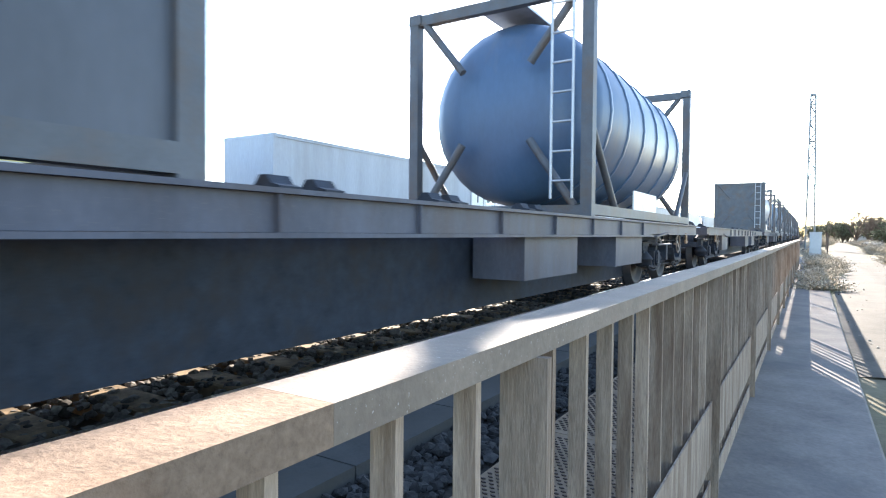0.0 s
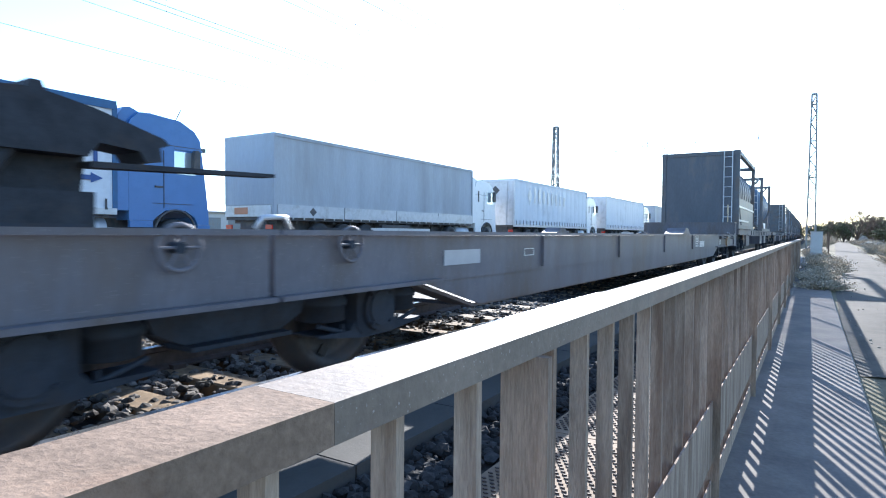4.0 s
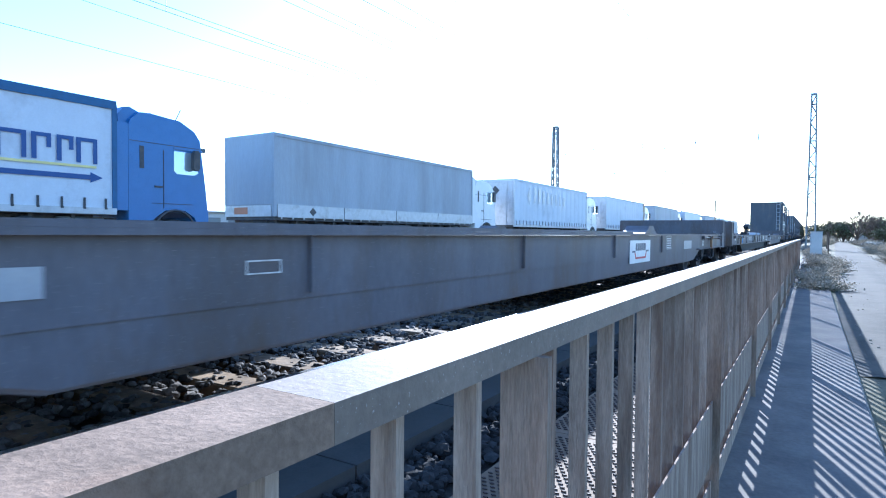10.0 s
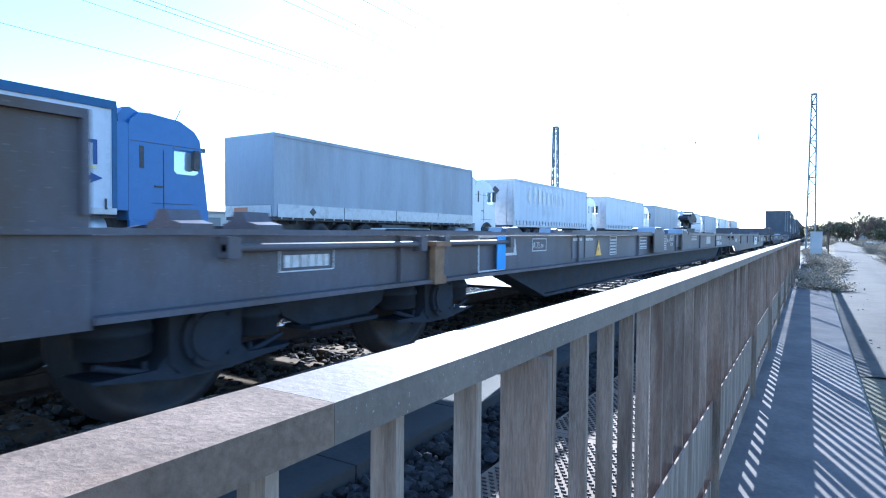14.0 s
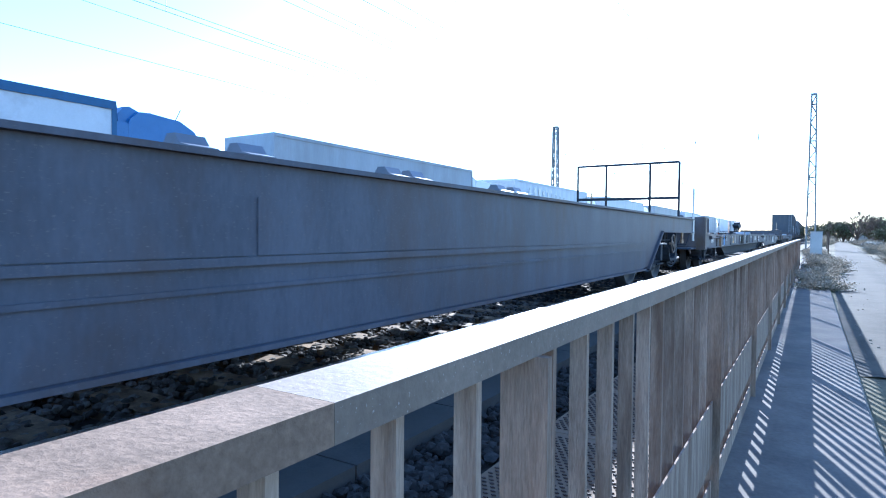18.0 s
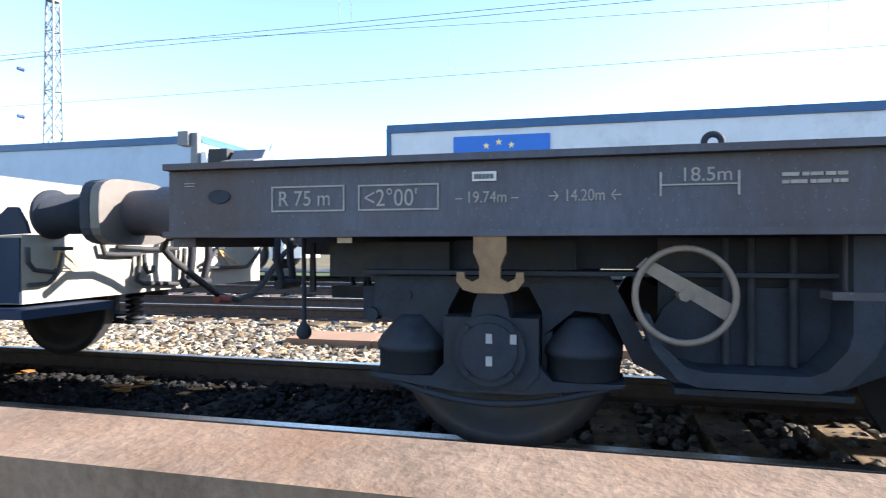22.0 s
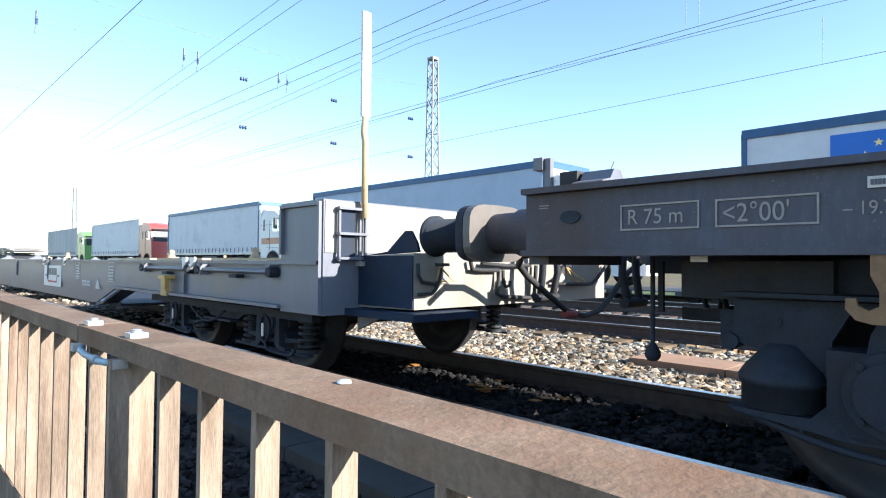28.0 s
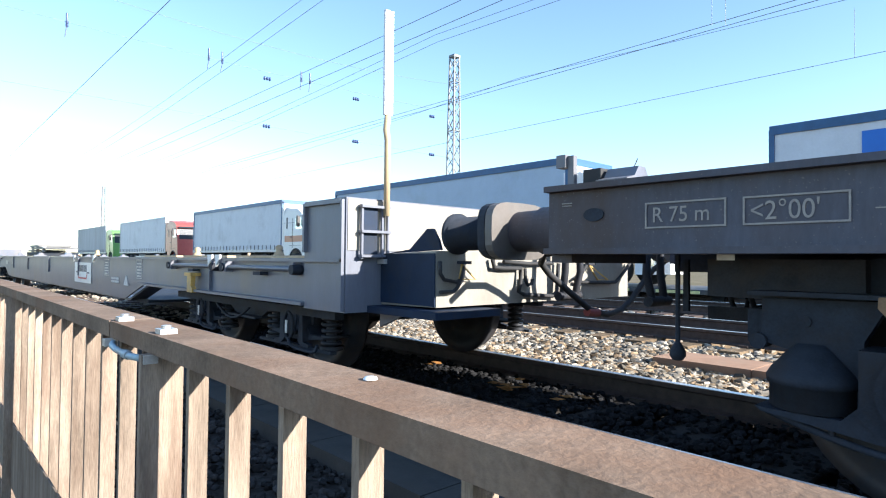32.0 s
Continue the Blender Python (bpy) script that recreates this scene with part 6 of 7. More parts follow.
def tractor(y, body, label, stripe=None, tall=3.85):
    """A cab-over tractor unit; the cab's back wall at y, its nose along +y."""
    t = thing("tractor_unit", label, "truck", pose(LORRY_X, y, DECK_Z), "lorries in a row")
    h = tall - 3.86
    side = [(0.0, 0.95), (0.0, 3.45 + h), (0.06, 3.62 + h), (0.30, 3.84 + h), (0.60, 3.86 + h), (1.50, 3.78 + h), (1.95, 3.55 + h), (2.14, 3.30 + h), (2.20, 2.85), (2.33, 1.92), (2.42, 1.10), (2.42, 0.85), (2.05, 0.85), (1.95, 1.06), (1.65, 1.24), (1.05, 1.24), (0.78, 1.06), (0.68, 0.95)]
    bm = bmesh.new()
    bm_prism(bm, "x", side, -2.46, 0.0)
    part("cab", bm, body, t, "", 0.03)
    bm = bmesh.new()
    bm_prism(bm, "x", [(-0.20, 3.30 + h), (-0.22, 3.72 + h), (-0.05, 3.93 + h), (0.10, 3.96 + h), (0.40, 3.84 + h), (0.10, 3.6 + h)], -2.3, -0.12)
    part("roof_fairing", bm, body, t, "", 0.02)
    box_part("fairing", (-0.06, 0.004, -0.42, -0.01, 1.2, 3.5), body, t, "", 0.01)
    bm = bmesh.new()
    bm_prism(bm, "x", [(1.30, 2.36), (1.30, 2.92), (1.92, 2.92), (2.08, 2.36), (1.95, 2.28), (1.4, 2.28)], 0.001, 0.012)
    part("side_window", bm, glass_light, t, "side window that mirrors the bright sky")
    bm = bmesh.new()
    bm_prism(bm, "x", [(2.205, 2.92), (2.27, 2.4), (2.31, 2.15), (2.325, 2.15), (2.285, 2.42), (2.22, 2.93)], -2.3, -0.16)
    part("windscreen", bm, glass_dark, t)
    bm = bmesh.new()
    bm_prism(bm, "x", [(1.80, 2.42), (1.78, 2.50), (1.79, 2.90), (1.84, 2.98), (1.94, 2.98), (1.98, 2.90), (1.97, 2.46), (1.93, 2.40)], 0.10, 0.24)
    bm_cyl(bm, (0.0, 2.03, 2.97), (0.15, 1.93, 2.95), 0.02, 6)
    part("mirror", bm, chassis, t, "", 0.02)
    bm = bmesh.new()
    bm_box(bm, 0.001, 0.014, 0.30, 0.42, 2.35, 2.95)
    bm_box(bm, 0.001, 0.012, 0.98, 1.0, 1.3, 2.9)
    bm_box(bm, 0.001, 0.012, 0.645, 1.9, 1.42, 1.435)
    part("door_seam", bm, chassis, t)
    box_part("roof_seam", (0.001, 0.009, 0.02, 2.12, 3.055 + h, 3.07 + h), chassis, t)
    box_part("roof_lip", (0.001, 0.022, 1.30, 2.20, 2.975, 3.03), body, t, "", 0.008)
    box_part("step_panel", (-0.10, 0.010, 0.02, 0.66, 0.45, 0.945), body, t, "", 0.02)
    bm = bmesh.new()
    bm_path(bm, [(0.0, 1.35 + 0.63 * math.cos(a), 0.62 + 0.63 * math.sin(a)) for a in (math.pi * i / 12 for i in range(13))], 0.035, 6)
    part("wheel_arch_trim", bm, chassis, t)
    box_part("door_handle", (0.004, 0.035, 0.72, 0.95, 1.86, 1.91), chassis, t)
    box_part("bumper", (-2.46, 0.0, 2.05, 2.46, 0.35, 0.84), body, t, "", 0.04)
    box_part("head_lamp", (-0.32, -0.02, 2.44, 2.475, 0.6, 0.8), glass_light, t)
    box_part("sun_visor", (-2.35, -0.1, 2.18, 2.40, 3.0, 3.12), glass_dark, t, "", 0.02)
    if stripe:
        bm = bmesh.new()
        bm_box(bm, 0.001, 0.008, 0.1, 2.15, 1.62, 1.95)
        part("side_stripe", bm, stripe, t)
    for yy in (1.35, -2.4):
        for x in (-0.2, -2.26):
            shared("wheel", TYRE, t, pose(x, yy, 0.5))
    box_part("frame_rail", (-1.9, -0.6, -3.6, 1.6, 0.75, 1.0), chassis, t)
    bm = bmesh.new()
    bm_lathe(bm, "y", (-0.38, -1.05, 0.72), [(-0.55, 0.05), (-0.52, 0.3), (0.52, 0.3), (0.55, 0.05)], 18)
    part("fuel_tank", bm, alu, t)
    bm = bmesh.new()
    bm_cyl(bm, (-0.5, 1.6, tall - 0.15), (-0.5, 1.85, tall + 0.35), 0.014, 6)
    part("aerial", bm, chassis, t)
    return t


t0 = trailer(-5.15, curtain_white, "white curtain-sided trailer with navy block lettering and a blue flag panel", trim_blue)
x = 0.02
for yy, wd in ((10.62, 0.14), (10.92, 0.62), (11.64, 0.42), (12.18, 0.38), (12.62, 0.50)):
    bm = bmesh.new()
    bm_box(bm, x, x + 0.004, yy, yy + 0.11, 2.33, 2.95)
    if wd > 0.2:
        bm_box(bm, x, x + 0.004, yy + wd - 0.10, yy + wd, 2.33 if wd > 0.45 else 2.62, 2.95)
        bm_box(bm, x, x + 0.004, yy + 0.11, yy + wd - 0.10, 2.86, 2.95)
    part("lettering_block", bm, letter_blue, t0, "navy block in place of a letter")
bm = bmesh.new()
bm_box(bm, x, x + 0.004, 8.0, 13.1, 2.22, 2.28)
part("yellow_line", bm, stripe_yellow, t0)
bm = bmesh.new()
bm_box(bm, x, x + 0.004, 8.0, 12.949, 1.93, 2.05)
bm_prism(bm, "x", [(12.95, 1.86), (12.95, 2.12), (13.25, 1.99)], x, x + 0.004)
part("arrow_stripe", bm, letter_blue, t0)
bm = bmesh.new()
bm_box(bm, x, x + 0.004, 1.85, 4.38, 1.85, 3.60)
fl = part("flag_panel", bm, flag_blue, t0, "blue flag panel with yellow stars")
for k in range(12):
    a = 2 * math.pi * k / 12
    cy, cz = 3.06 + 0.66 * math.sin(a), 2.76 + 0.66 * math.cos(a)
    bm = bmesh.new()
    bm_prism(bm, "x", [(cy + (0.095 if i % 2 == 0 else 0.04) * math.sin(math.pi * i / 5), cz + (0.095 if i % 2 == 0 else 0.04) * math.cos(math.pi * i / 5)) for i in range(10)], x + 0.004, x + 0.008)
    part("star", bm, star_yellow, fl)
tractor(8.78, cab_blue, "bright blue cab-over tractor unit with a roof fairing", None, 3.86)
trailer(13.73, curtain_grey, "grey tarpaulin trailer with aluminium side boards", None, True, True)
tractor(27.65, cab_white, "white cab-over tractor unit", None, 3.55)
t2 = trailer(32.5, curtain_white, "white box trailer with dark diamond emblems")
bm = bmesh.new()
bm_prism(bm, "x", [(2.0, 3.05), (2.3, 2.45), (2.6, 3.05), (2.3, 3.65)], 0.02, 0.024)
part("emblem", bm, alu, t2)
for k in range(8):
    box_part("emblem_block", (0.02, 0.024, 3.0 + k * 0.75, 3.0 + k * 0.75 + 0.32, 2.65, 3.62 - k * 0.05), alu, t2)
bm = bmesh.new()
bm_prism(bm, "y", [(-1.25 - 0.3, 3.3), (-1.25, 3.0), (-1.25 + 0.3, 3.3), (-1.25, 3.6)], -0.056, -0.051)
part("rear_emblem", bm, chassis, t2)
tractor(46.3, cab_white, "white cab-over tractor unit", None, 3.6)
yy = 51.3
for i, (m_, c_) in enumerate(((curtain_white, cab_white), (curtain_grey, cab_blue), (curtain_white, cab_white), (curtain_grey, cab_white), (curtain_white, cab_red), (curtain_grey, cab_white))):
    trailer(yy, m_, "pale curtain-sided trailer in the lorry row", None, False, i % 2 == 1)
    tractor(yy + 13.9, c_, "cab-over tractor unit in the lorry row", None, 3.6)
    yy += 18.9
trailer(-24.6, curtain_blue, "pale blue curtain-sided trailer with a dark blue top rail", trim_blue)
tractor(-10.75, cab_white, "pale cab-over tractor unit with blue trim", trim_blue, 3.4)
trailer(-43.7, curtain_white, "white curtain-sided trailer with a dark top rail", trim_blue)
tractor(-29.85, cab_white, "white cab-over tractor unit with an orange stripe", cab_orange, 3.45)
trailer(-63.6, curtain_white, "plain white curtain-sided trailer in the lorry row")
tractor(-49.5, cab_red, "red cab-over tractor unit", None, 3.6)
trailer(-82.8, curtain_grey, "pale grey tarpaulin trailer in the lorry row")
tractor(-68.6, cab_green, "bright green cab-over tractor unit", None, 3.5)

# low-floor wagons that carry the lorries
bm = bmesh.new()
bm_box(bm, -0.009, 0.009, 0.0, 1.2, 0.05, 0.13)
EDGE_BAR = mesh_of("edge_bar", bm, stripe_yellow)
for i in range(-5, 9):
    y0 = 12.9 + i * 18.95
    w = thing("low_floor_wagon", "dark low-floor carrier wagon with pale yellow edge bars", "railway wagon", pose(-16.55, y0, 0), "low-floor wagons")
    box_part("floor_plate", (-1.45, 1.45, -18.4, 0.0, 0.04, DECK_Z), chassis, w, "", 0.01)
    for s in (-1, 1):
        for k in range(9):
            shared("edge_bar", EDGE_BAR, w, pose(s * 1.461, -17.9 + k * 2.0, 0))
    for k in range(8):
        for s in (-0.75, 0.75):
            cyl_part("small_wheel", (s - 0.06, -17.3 + k * 2.4, -0.02), (s + 0.06, -17.3 + k * 2.4, -0.02), 0.18, wheel_steel, w)
track(-16.55, -100, 200, None, "railway track under the low-floor wagons")

# ---------------------------------------------------------------- overhead line
def catenary(x, pairs, y0=-140.0, y1=240.0):
    """Contact and carrier wires along the track; pairs of (offset, height, sag)."""
    for dx, z, sag in pairs:
        w = thing("overhead_wire", "thin dark overhead wire above the tracks", "wire", kind="structure")
        bm = bmesh.new()
        span = 63.0
        n = int((y1 - y0) / 6.3)
        pts = []
        for i in range(n + 1):
            y = y0 + i * 6.3
            k = ((y - y0) % span) / span
            pts.append((x + dx, y, z + sag * (2 * k - 1) ** 2))
        bm_path(bm, pts, 0.007, 5)
        part("strand", bm, wire_mat, w)


catenary(-3.3, [(0, 5.36, 0)])
catenary(-8.2, [(0, 5.78, 0), (0.1, 6.08, 0), (0.0, 7.0, 0.9), (0.15, 7.3, 0.9)])
catenary(-12.4, [(0, 5.76, 0), (0.05, 5.86, 0), (0, 7.15, 0.7), (0.1, 7.35, 0.7)])
catenary(-16.5, [(0, 5.76, 0), (0, 6.85, 0.75)])
for x, y, z0, z1 in ((-12.4, -5.3, 5.86, 7.2), (-12.35, -5.0, 5.76, 7.3), (-16.5, -3.7, 5.76, 6.95), (-8.2, -6.0, 5.78, 7.0), (-16.5, 6.0, 5.76, 7.0), (-12.4, 8.0, 5.76, 7.3)):
    d = thing("dropper", "thin dropper wire between carrier and contact wire", "wire", kind="structure")
    cyl_part("strand", (x, y, z0), (x, y, z1), 0.006, wire_mat, d, "", 5)


def lattice_mast(x, y, z0, h, w0, w1, label, leg=0.05, near=False):
    m = thing("lattice_mast", label, "mast", pose(x, y, z0), "lattice masts")
    n = int(h / 0.62)
    for sx in (-1, 1):
        for sy in (-1, 1):
            bm = bmesh.new()
            bm_cyl(bm, (sx * w0 / 2, sy * w0 / 2, 0), (sx * w1 / 2, sy * w1 / 2, h), leg, 6)
            part("leg", bm, mast_steel, m)
    for face in range(4):
        joined = bmesh.new()
        for i in range(n):
            a, b = i / n, (i + 1) / n
            wa, wb = (w0 + (w1 - w0) * a) / 2, (w0 + (w1 - w0) * b) / 2
            s = 1 if i % 2 else -1
            p = {0: ((s * wa, wa), (-s * wb, wb)), 1: ((s * wa, -wa), (-s * wb, -wb)), 2: ((wa, s * wa), (wb, -s * wb)), 3: ((-wa, s * wa), (-wb, -s * wb))}[face]
            q = {0: ((-wa, wa), (wa, wa)), 1: ((-wa, -wa), (wa, -wa)), 2: ((wa, -wa), (wa, wa)), 3: ((-wa, -wa), (-wa, wa))}[face]
            for ends in ([((*p[0], a * h), (*p[1], b * h))] + ([((*q[0], a * h), (*q[1], a * h))] if i % 4 == 0 else [])):
                if near:
                    cyl_part("lacing_bar", *ends, leg * 0.52, mast_steel, m, "", 5)
                else:
                    bm_cyl(joined, *ends, leg * 0.52, 5)
        if near:
            joined.free()
        else:
            part("lacing", joined, mast_steel, m)
    box_part("cap", (-w1 / 2 - 0.04, w1 / 2 + 0.04, -w1 / 2 - 0.04, w1 / 2 + 0.04, h, h + 0.12), mast_steel, m)
    box_part("footing", (-w0 / 2 - 0.15, w0 / 2 + 0.15, -w0 / 2 - 0.15, w0 / 2 + 0.15, -0.3, 0.1), concrete, m)
    return m


lattice_mast(-0.03, 50.0, -0.2, 11.1, 0.58, 0.30, "tall tapering lattice mast beside the path", 0.06, True)
lattice_mast(-20.6, -21.9, -0.1, 11.4, 0.62, 0.34, "tall pale lattice mast behind the lorries", 0.05, True)
lattice_mast(-20.6, 52.8, -0.1, 10.9, 0.66, 0.40, "tall pale lattice mast behind the lorries", 0.085, True)
lattice_mast(-20.6, 118.0, -0.1, 11.0, 0.62, 0.34, "tall pale lattice mast behind the lorries")
lattice_mast(-20.6, -95.0, -0.1, 11.0, 0.62, 0.34, "tall pale lattice mast behind the lorries")


lattice_mast(-0.03, -21.9, -0.36, 11.4, 0.62, 0.34, "tall lattice mast beside the railing")


def headspan(y, mast_xs):
    """Cross wires between two masts, with insulators over the tracks."""
    h = thing("headspan", "cross wires between two masts with dark insulators", "overhead line", kind="structure")
    a, b = mast_xs
    for z0, dip in ((8.35, 0.35), (6.10, 0.0), (9.6, 1.2)):
        bm = bmesh.new()
        pts = []
        for i in range(13):
            k = i / 12
            pts.append((a + (b - a) * k, y, z0 - dip * (1 - (2 * k - 1) ** 2) * 0.5 + dip * 0.25))
        bm_path(bm, pts, 0.006, 5)
        part("cross_wire", bm, wire_mat, h)
    for x in (-3.6, -8.1, -8.6, -11.9, -12.3, -16.5):
        bm = bmesh.new()
        bm_cyl(bm, (x, y, 8.62), (x, y, 8.35), 0.035, 8)
        for k in range(4):
            bm_lathe(bm, "z", (x, y, 8.20 + k * 0.05), [(-0.02, 0.03), (0.0, 0.055), (0.02, 0.03)], 10)
        bm_cyl(bm, (x, y, 8.18), (x + 0.05, y, 7.85), 0.018, 6)
        part("hanging_insulator", bm, insulator_mat, h)
    for x in (-10.4, -14.6, -19.1):
        for z in (8.0, 6.10):
            bm = bmesh.new()
            for k in (-0.11, 0.0, 0.11):
                bm_lathe(bm, "x", (x + k, y, z), [(-0.04, 0.03), (-0.02, 0.075), (0.02, 0.075), (0.04, 0.03)], 10)
            part("strain_insulator", bm, insulator_mat, h)


headspan(-21.9, (-20.6, -0.03))
headspan(51.4, (-20.6, -0.03))

# ---------------------------------------------------------------- beside the path
cb = thing("trackside_cabinet", "pale grey steel cabinet at the foot of the mast", "cabinet", pose(0.2, 31.0, -0.235))
box_part("body", (-0.225, 0.225, -0.18, 0.18, 0.0, 1.22), cabinet_mat, cb, "", 0.015)
box_part("roof", (-0.25, 0.25, -0.21, 0.21, 1.222, 1.26), cabinet_mat, cb, "", 0.01)
box_part("door", (-0.19, 0.19, -0.19, -0.182, 0.10, 1.16), cabinet_mat, cb)
box_part("plinth", (-0.24, 0.24, -0.20, 0.20, -0.15, 0.0), concrete, cb)
for x, y, h in ((0.75, 36.0, 1.15), (1.0, 52.0, 1.3)):
    po = thing("wooden_post", "short dark wooden post beside the path", "post", pose(x, y, ground_height(x, y)))
    bm = bmesh.new()
    bm_cyl(bm, (0, 0, -0.1), (0.02, 0, h), 0.04, 8)
    part("stake", bm, bark_mat, po)


def leaf_cloud(name, centre, size, n, leaf, seed, material, parent, droop=0.0):
    rnd = np.random.RandomState(seed)
    p = rnd.normal(0, 0.42, (n, 3)) * np.array(size) + np.array(centre)
    a = rnd.normal(0, 1, (n, 3))
    a /= np.linalg.norm(a, axis=1)[:, None]
    b = np.cross(a, rnd.normal(0, 1, (n, 3)))
    b /= np.linalg.norm(b, axis=1)[:, None]
    s = leaf * rnd.uniform(0.5, 1.4, (n, 1))
    v = np.stack([p - a * s, p + b * s * 0.5, p + a * s, p - b * s * 0.5], 1).reshape(-1, 3)
    me = bpy.data.meshes.new(name)
    me.from_pydata(v.tolist(), [], [(4 * i, 4 * i + 1, 4 * i + 2, 4 * i + 3) for i in range(n)])
    me.materials.append(material)
    return shared(name, me, parent)


def twig_bush(x, y, w, h, seed, label):
    b = thing("dry_bush", label, "bush", pose(x, y, ground_height(x, y)), "dry bushes by the path")
    rnd = random.Random(seed)
    bm = bmesh.new()
    for i in range(260):
        a, r = rnd.uniform(0, 6.283), rnd.uniform(0, 0.35) * w
        p0 = Vector((r * math.cos(a), r * math.sin(a), 0))
        d = Vector((math.cos(a) * rnd.uniform(0.2, 1.0) * w * 0.6, math.sin(a) * rnd.uniform(0.2, 1.0) * w * 0.6, h * rnd.uniform(0.35, 1.0)))
        p1 = p0 + d * 0.6
        p2 = p0 + d + Vector((0, 0, -0.12 * h))
        bm_cyl(bm, p0, p1, 0.008, 3, 0.006)
        bm_cyl(bm, p1, p2, 0.006, 3, 0.002)
    part("branchwork", bm, twig_mat, b)
    leaf_cloud("dry_foliage", (0, 0, h * 0.5), (w * 0.75, w * 0.75, h * 0.5), 520, 0.026, seed, twig_mat, b)
    leaf_cloud("green_foliage", (0, 0, h * 0.25), (w * 0.6, w * 0.6, h * 0.3), 160, 0.026, seed + 1, leaf_mat, b)
    return b


bush_rnd = random.Random(5)
for i in range(22):
    y = 14.5 + i * 1.25 + bush_rnd.uniform(-0.4, 0.4)
    reach = 0.35 + 0.5 * math.exp(-((y - 26) / 7) ** 2)
    x = -0.05 + bush_rnd.uniform(0.1, 0.9) * reach
    h = 0.20 + 0.24 * min(1, (y - 13) / 10) * bush_rnd.uniform(0.5, 1.15)
    twig_bush(x, y, bush_rnd.uniform(0.45, 0.8), h, 20 + i, bush_rnd.choice(("dry straw-coloured bush with bare twigs", "dry straw-coloured bush with a few green leaves")))
for i in range(26):
    y = 29 + i * 2.6
    twig_bush(path_edges(y)[1] + bush_rnd.uniform(0.35, 1.6), y, bush_rnd.uniform(0.7, 1.3), bush_rnd.uniform(0.3, 0.8), 60 + i, "low dry scrub on the far side of the path")
for i in range(8):
    y = 62 + i * 6
    twig_bush(path_edges(y)[0] - bush_rnd.uniform(0.4, 1.3), y, bush_rnd.uniform(0.9, 1.5), bush_rnd.uniform(0.6, 1.3), 90 + i, "dry scrub between the railway and the path")


def tree(x, y, h, w, seed, bare, label):
    t = thing("tree", label, "tree", pose(x, y, -0.9), "trees behind the path")
    rnd = random.Random(seed)
    bm = bmesh.new()
    bm_cyl(bm, (0, 0, -0.3), (0, 0, h * 0.35), 0.16, 8, 0.11)
    part("trunk", bm, bark_mat, t)
    bm = bmesh.new()
    tips = []
    for i in range(11):
        a = i * 2.4
        p0 = Vector((0, 0, h * rnd.uniform(0.18, 0.36) if bare else h * rnd.uniform(0.0, 0.3)))
        p1 = p0 + Vector((math.cos(a) * w * rnd.uniform(0.12, 0.26), math.sin(a) * w * rnd.uniform(0.12, 0.26), h * rnd.uniform(0.18, 0.34)))
        bm_cyl(bm, p0, p1, 0.08, 5, 0.045)
        for k in range(6):
            p2 = p1 + Vector((rnd.uniform(-1, 1) * w * 0.22, rnd.uniform(-1, 1) * w * 0.22, h * rnd.uniform(0.06, 0.30)))
            bm_cyl(bm, p1, p2, 0.035, 4, 0.015)
            tips.append(p2)
            for q in range(5 if bare else 3):
                p3 = p2 + Vector((rnd.uniform(-1, 1) * w * 0.1, rnd.uniform(-1, 1) * w * 0.1, h * rnd.uniform(0.0, 0.12)))
                bm_cyl(bm, p2, p3, 0.018, 3, 0.008)
    part("branchwork", bm, bark_mat, t)
    if not bare:
        rs = np.random.RandomState(seed)
        pts = []
        for c in tips:
            pts.append(rs.normal(0, 1, (46, 3)) * np.array((w * 0.075, w * 0.075, h * 0.06)) + np.array(c))
        p = np.concatenate(pts)
        a = rs.normal(0, 1, p.shape)
        a /= np.linalg.norm(a, axis=1)[:, None]
        b = np.cross(a, rs.normal(0, 1, p.shape))
        b /= np.linalg.norm(b, axis=1)[:, None]
        s = 0.10 * rs.uniform(0.5, 1.4, (len(p), 1))
        v = np.stack([p - a * s, p + b * s * 0.6, p + a * s, p - b * s * 0.6], 1).reshape(-1, 3)
        me = bpy.data.meshes.new("crown")
        me.from_pydata(v.tolist(), [], [(4 * i, 4 * i + 1, 4 * i + 2, 4 * i + 3) for i in range(len(p))])
        me.materials.append(leaf_mat)
        shared("crown", me, t)
    return t


for i, (x, y, h, w, bare) in enumerate(((5.0, 92, 6.4, 5.0, True), (7.0, 95, 4.9, 4.2, False), (4.0, 104, 4.6, 4.0, False), (8.8, 92, 4.6, 4.5, False), (2.2, 118, 4.4, 5.0, False), (0.4, 135, 4.2, 5.0, False),
                                        (5.6, 125, 4.4, 5.0, False), (-2.5, 150, 4.4, 6.0, False), (9.6, 80, 4.0, 4.0, False), (7.8, 108, 4.6, 5.0, False), (6.7, 72, 3.6, 3.4, False), (3.3, 110, 5.0, 4.5, True),
                                        (6.3, 84, 4.4, 3.6, True), (8.0, 84, 4.4, 3.6, False), (3.0, 128, 5.0, 5.0, False))):
    tree(x, y, h, w, 40 + i, bare, "leafless grey tree with fine twigs" if bare else "dark dull-green bushy tree")


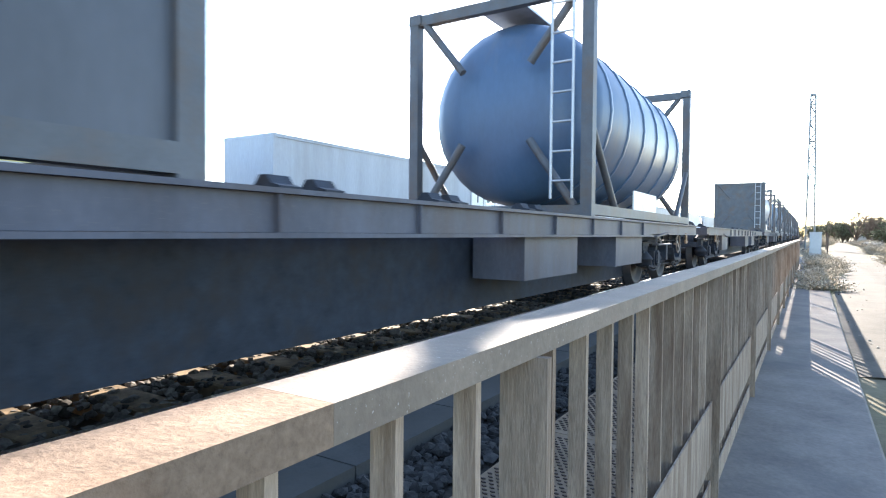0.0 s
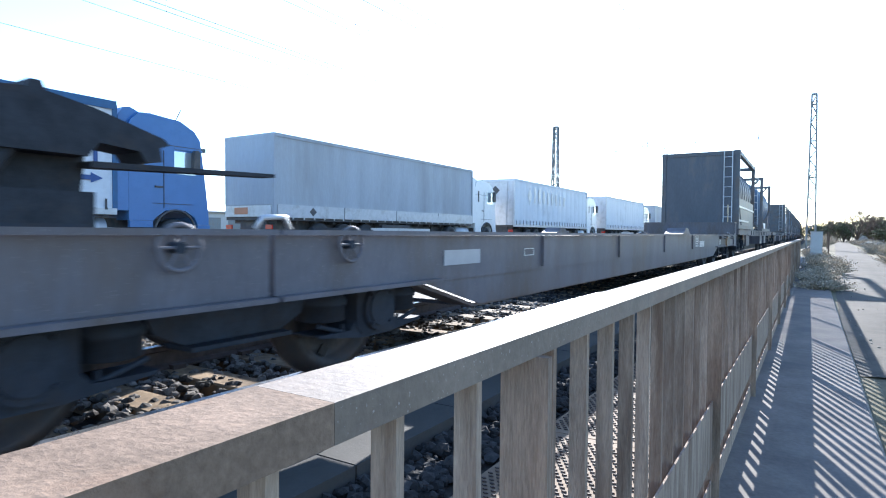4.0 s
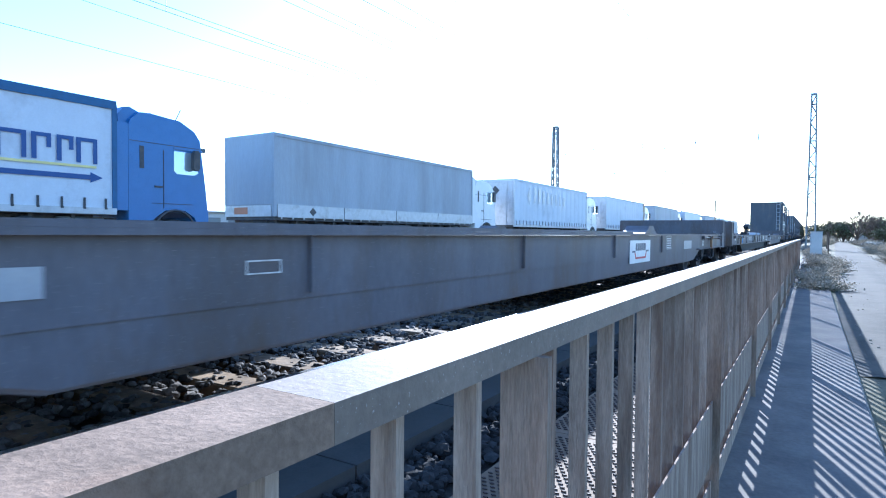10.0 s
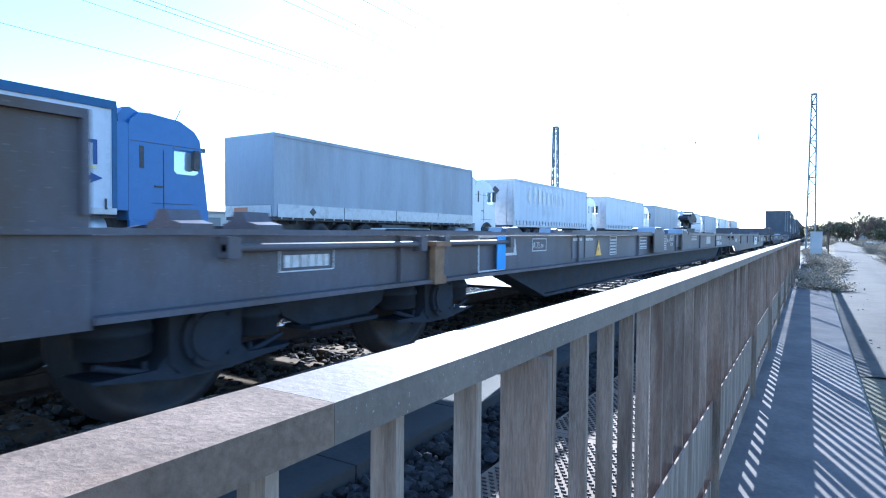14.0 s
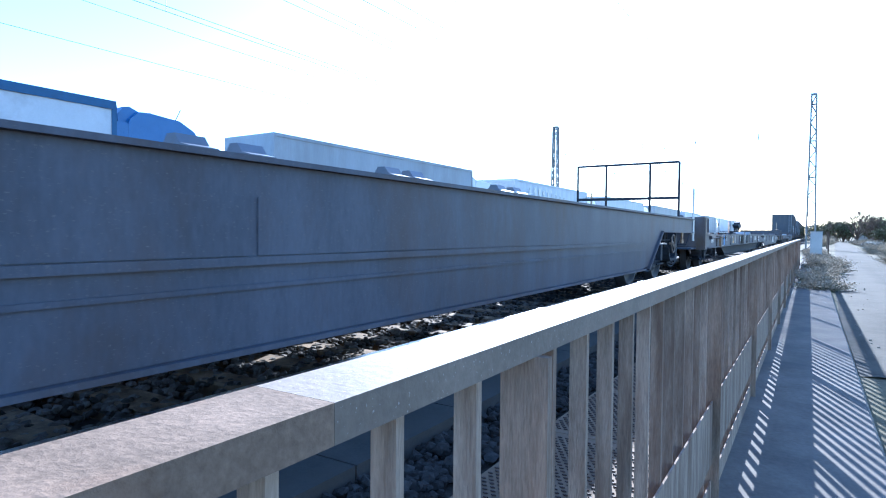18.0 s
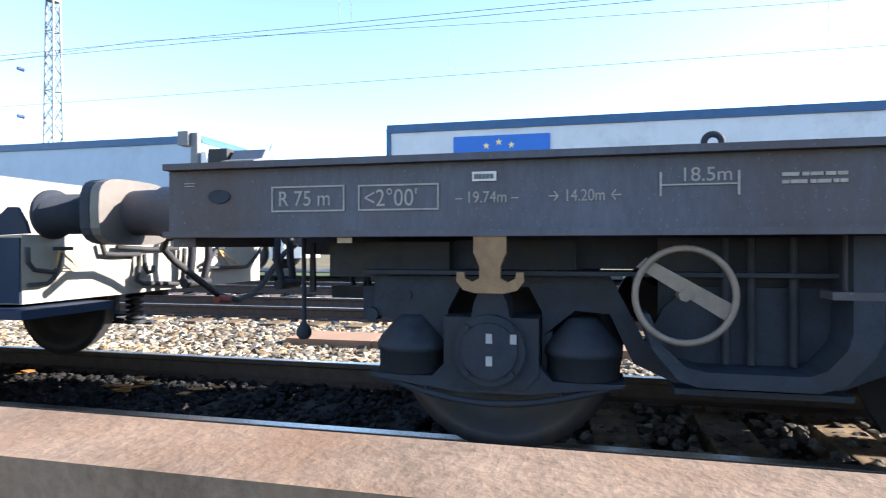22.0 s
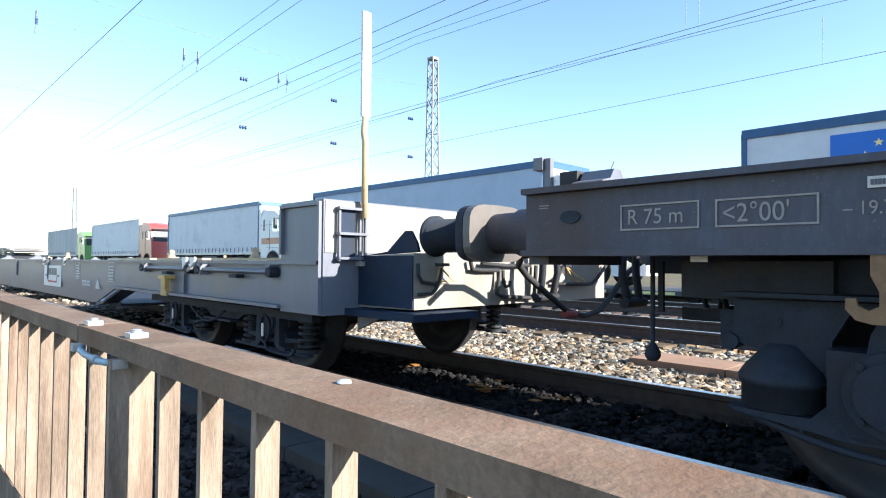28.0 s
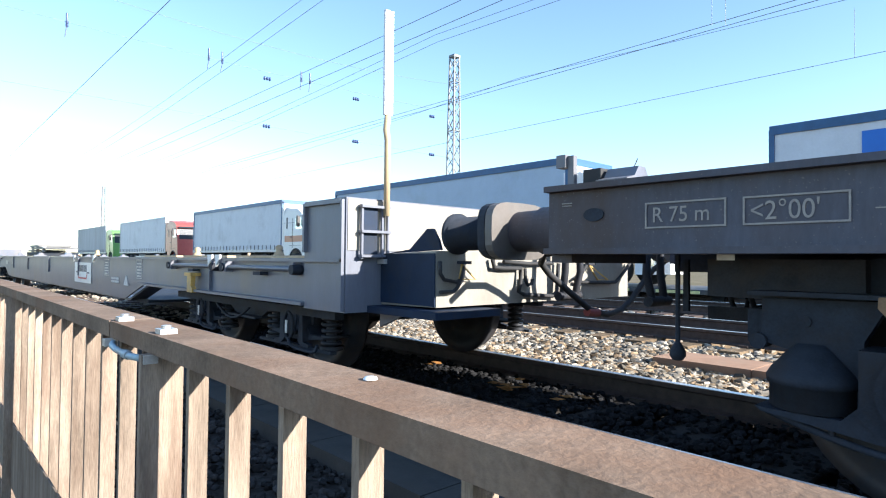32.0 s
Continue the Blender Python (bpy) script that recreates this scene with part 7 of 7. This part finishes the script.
def house(x, y, w, d, h, seed, label):
    t = thing("house", label, "house", pose(x, y, -0.1), "small houses behind the path")
    box_part("wall", (-w / 2, w / 2, -d / 2, d / 2, 0, h), house_wall, t)
    bm = bmesh.new()
    bm_prism(bm, "y", [(-w / 2 - 0.25, h - 0.05), (0, h + w * 0.36), (w / 2 + 0.25, h - 0.05), (w / 2 + 0.2, h - 0.17), (0, h + w * 0.36 - 0.15), (-w / 2 - 0.2, h - 0.17)], -d / 2 - 0.3, d / 2 + 0.3)
    part("roof", bm, roof_tile, t)
    for s in (-1, 1):
        bm = bmesh.new()
        bm_prism(bm, "y", [(-w / 2, h), (w / 2, h), (0, h + w * 0.33)], s * d / 2 - 0.05, s * d / 2 + 0.05)
        part("gable", bm, house_wall, t)
    for wx in (-w / 4, w / 4):
        f_ob = box_part("window", (wx - 0.45, wx + 0.45, -d / 2 - 0.04, -d / 2 + 0.02, 0.9, 2.0), cab_white, t)
        box_part("pane", (wx - 0.38, wx + 0.38, -d / 2 - 0.05, -d / 2 - 0.045, 0.97, 1.93), glass_dark, f_ob)
    box_part("chimney", (w / 5, w / 5 + 0.4, 0, 0.4, h + 0.2, h + w * 0.36 + 0.4), roof_tile, t)
    return t


house(8.4, 118, 4.2, 5.0, 1.7, 2, "small plastered house with a dark red roof")
house(13.0, 140, 5.5, 6.0, 2.2, 3, "plastered house with a dark red roof")
stones("rubble_heap", 260, (3.6, 4.6), (54, 60), lambda x, y: 0.05 + 0.25 * random.Random(int(x * 1000)).random(), 0.16, 31, stone_light, "heap of pale rubble beside the path")

# low grey hall far beyond the lorries
hall = thing("hall", "long low pale grey industrial hall in the distance", "building", pose(-70, 49, -0.1))
box_part("wall", (-6, 6, -9, 9, 0, 3.2), cabinet_mat, hall)
bm = bmesh.new()
bm_prism(bm, "y", [(-6.3, 3.2), (6.3, 3.2), (6.3, 3.35), (0, 3.75), (-6.3, 3.35)], -9.3, 9.3)
part("roof", bm, mast_steel, hall)
for k in range(4):
    box_part("gate", (6.0, 6.06, -7.6 + k * 4.2, -4.6 + k * 4.2, 0.1, 2.6), mast_steel, hall)

# fallen leaves on the dark ballast
for i, (x, y, n) in enumerate(((-3.45, -2.98, 16), (-3.48, -2.51, 4), (-3.82, -4.19, 3))):
    lf = thing("fallen_leaves", "orange-brown fallen leaves lying on the ballast", "leaves", pose(x, y, -0.135))
    rnd = random.Random(70 + i)
    for k in range(n):
        bm = bmesh.new()
        a, s = rnd.uniform(0, 6.28), rnd.uniform(0.03, 0.055)
        cx, cy = rnd.uniform(-0.16, 0.16), rnd.uniform(-0.07, 0.07)
        pts = [(cx + s * r * math.cos(a + t), cy + s * r * math.sin(a + t)) for t, r in ((0, 1.2), (0.8, 0.7), (1.5, 0.9), (2.4, 0.6), (3.1, 1.0), (4.0, 0.6), (4.8, 0.9), (5.6, 0.6))]
        bm_prism(bm, "z", pts, k * 0.004, k * 0.004 + 0.003)
        part("leaf", bm, leaf_orange, lf)


def motions():
    """All that moves: wagons, their cargo, and the turning wheels."""
    times = [i * 0.25 for i in range(88)] + [22.0, 27.0, 32.0]
    way = {t: to_go(t) for t in times}
    for ob, u, z in TRAIN:
        walk(ob, [(t, pose(TRACK_X, u - way[t], z)) for t in times])
    left = [(i / 18, to_go(i / 18)) for i in range(393)] + [(32.0, 0.0)]
    for ob, dy, r in WHEELSETS:
        walk(ob, [(t, pose(0, dy, r) @ Matrix.Rotation(d / r, 4, "X")) for t, d in left])


motions()
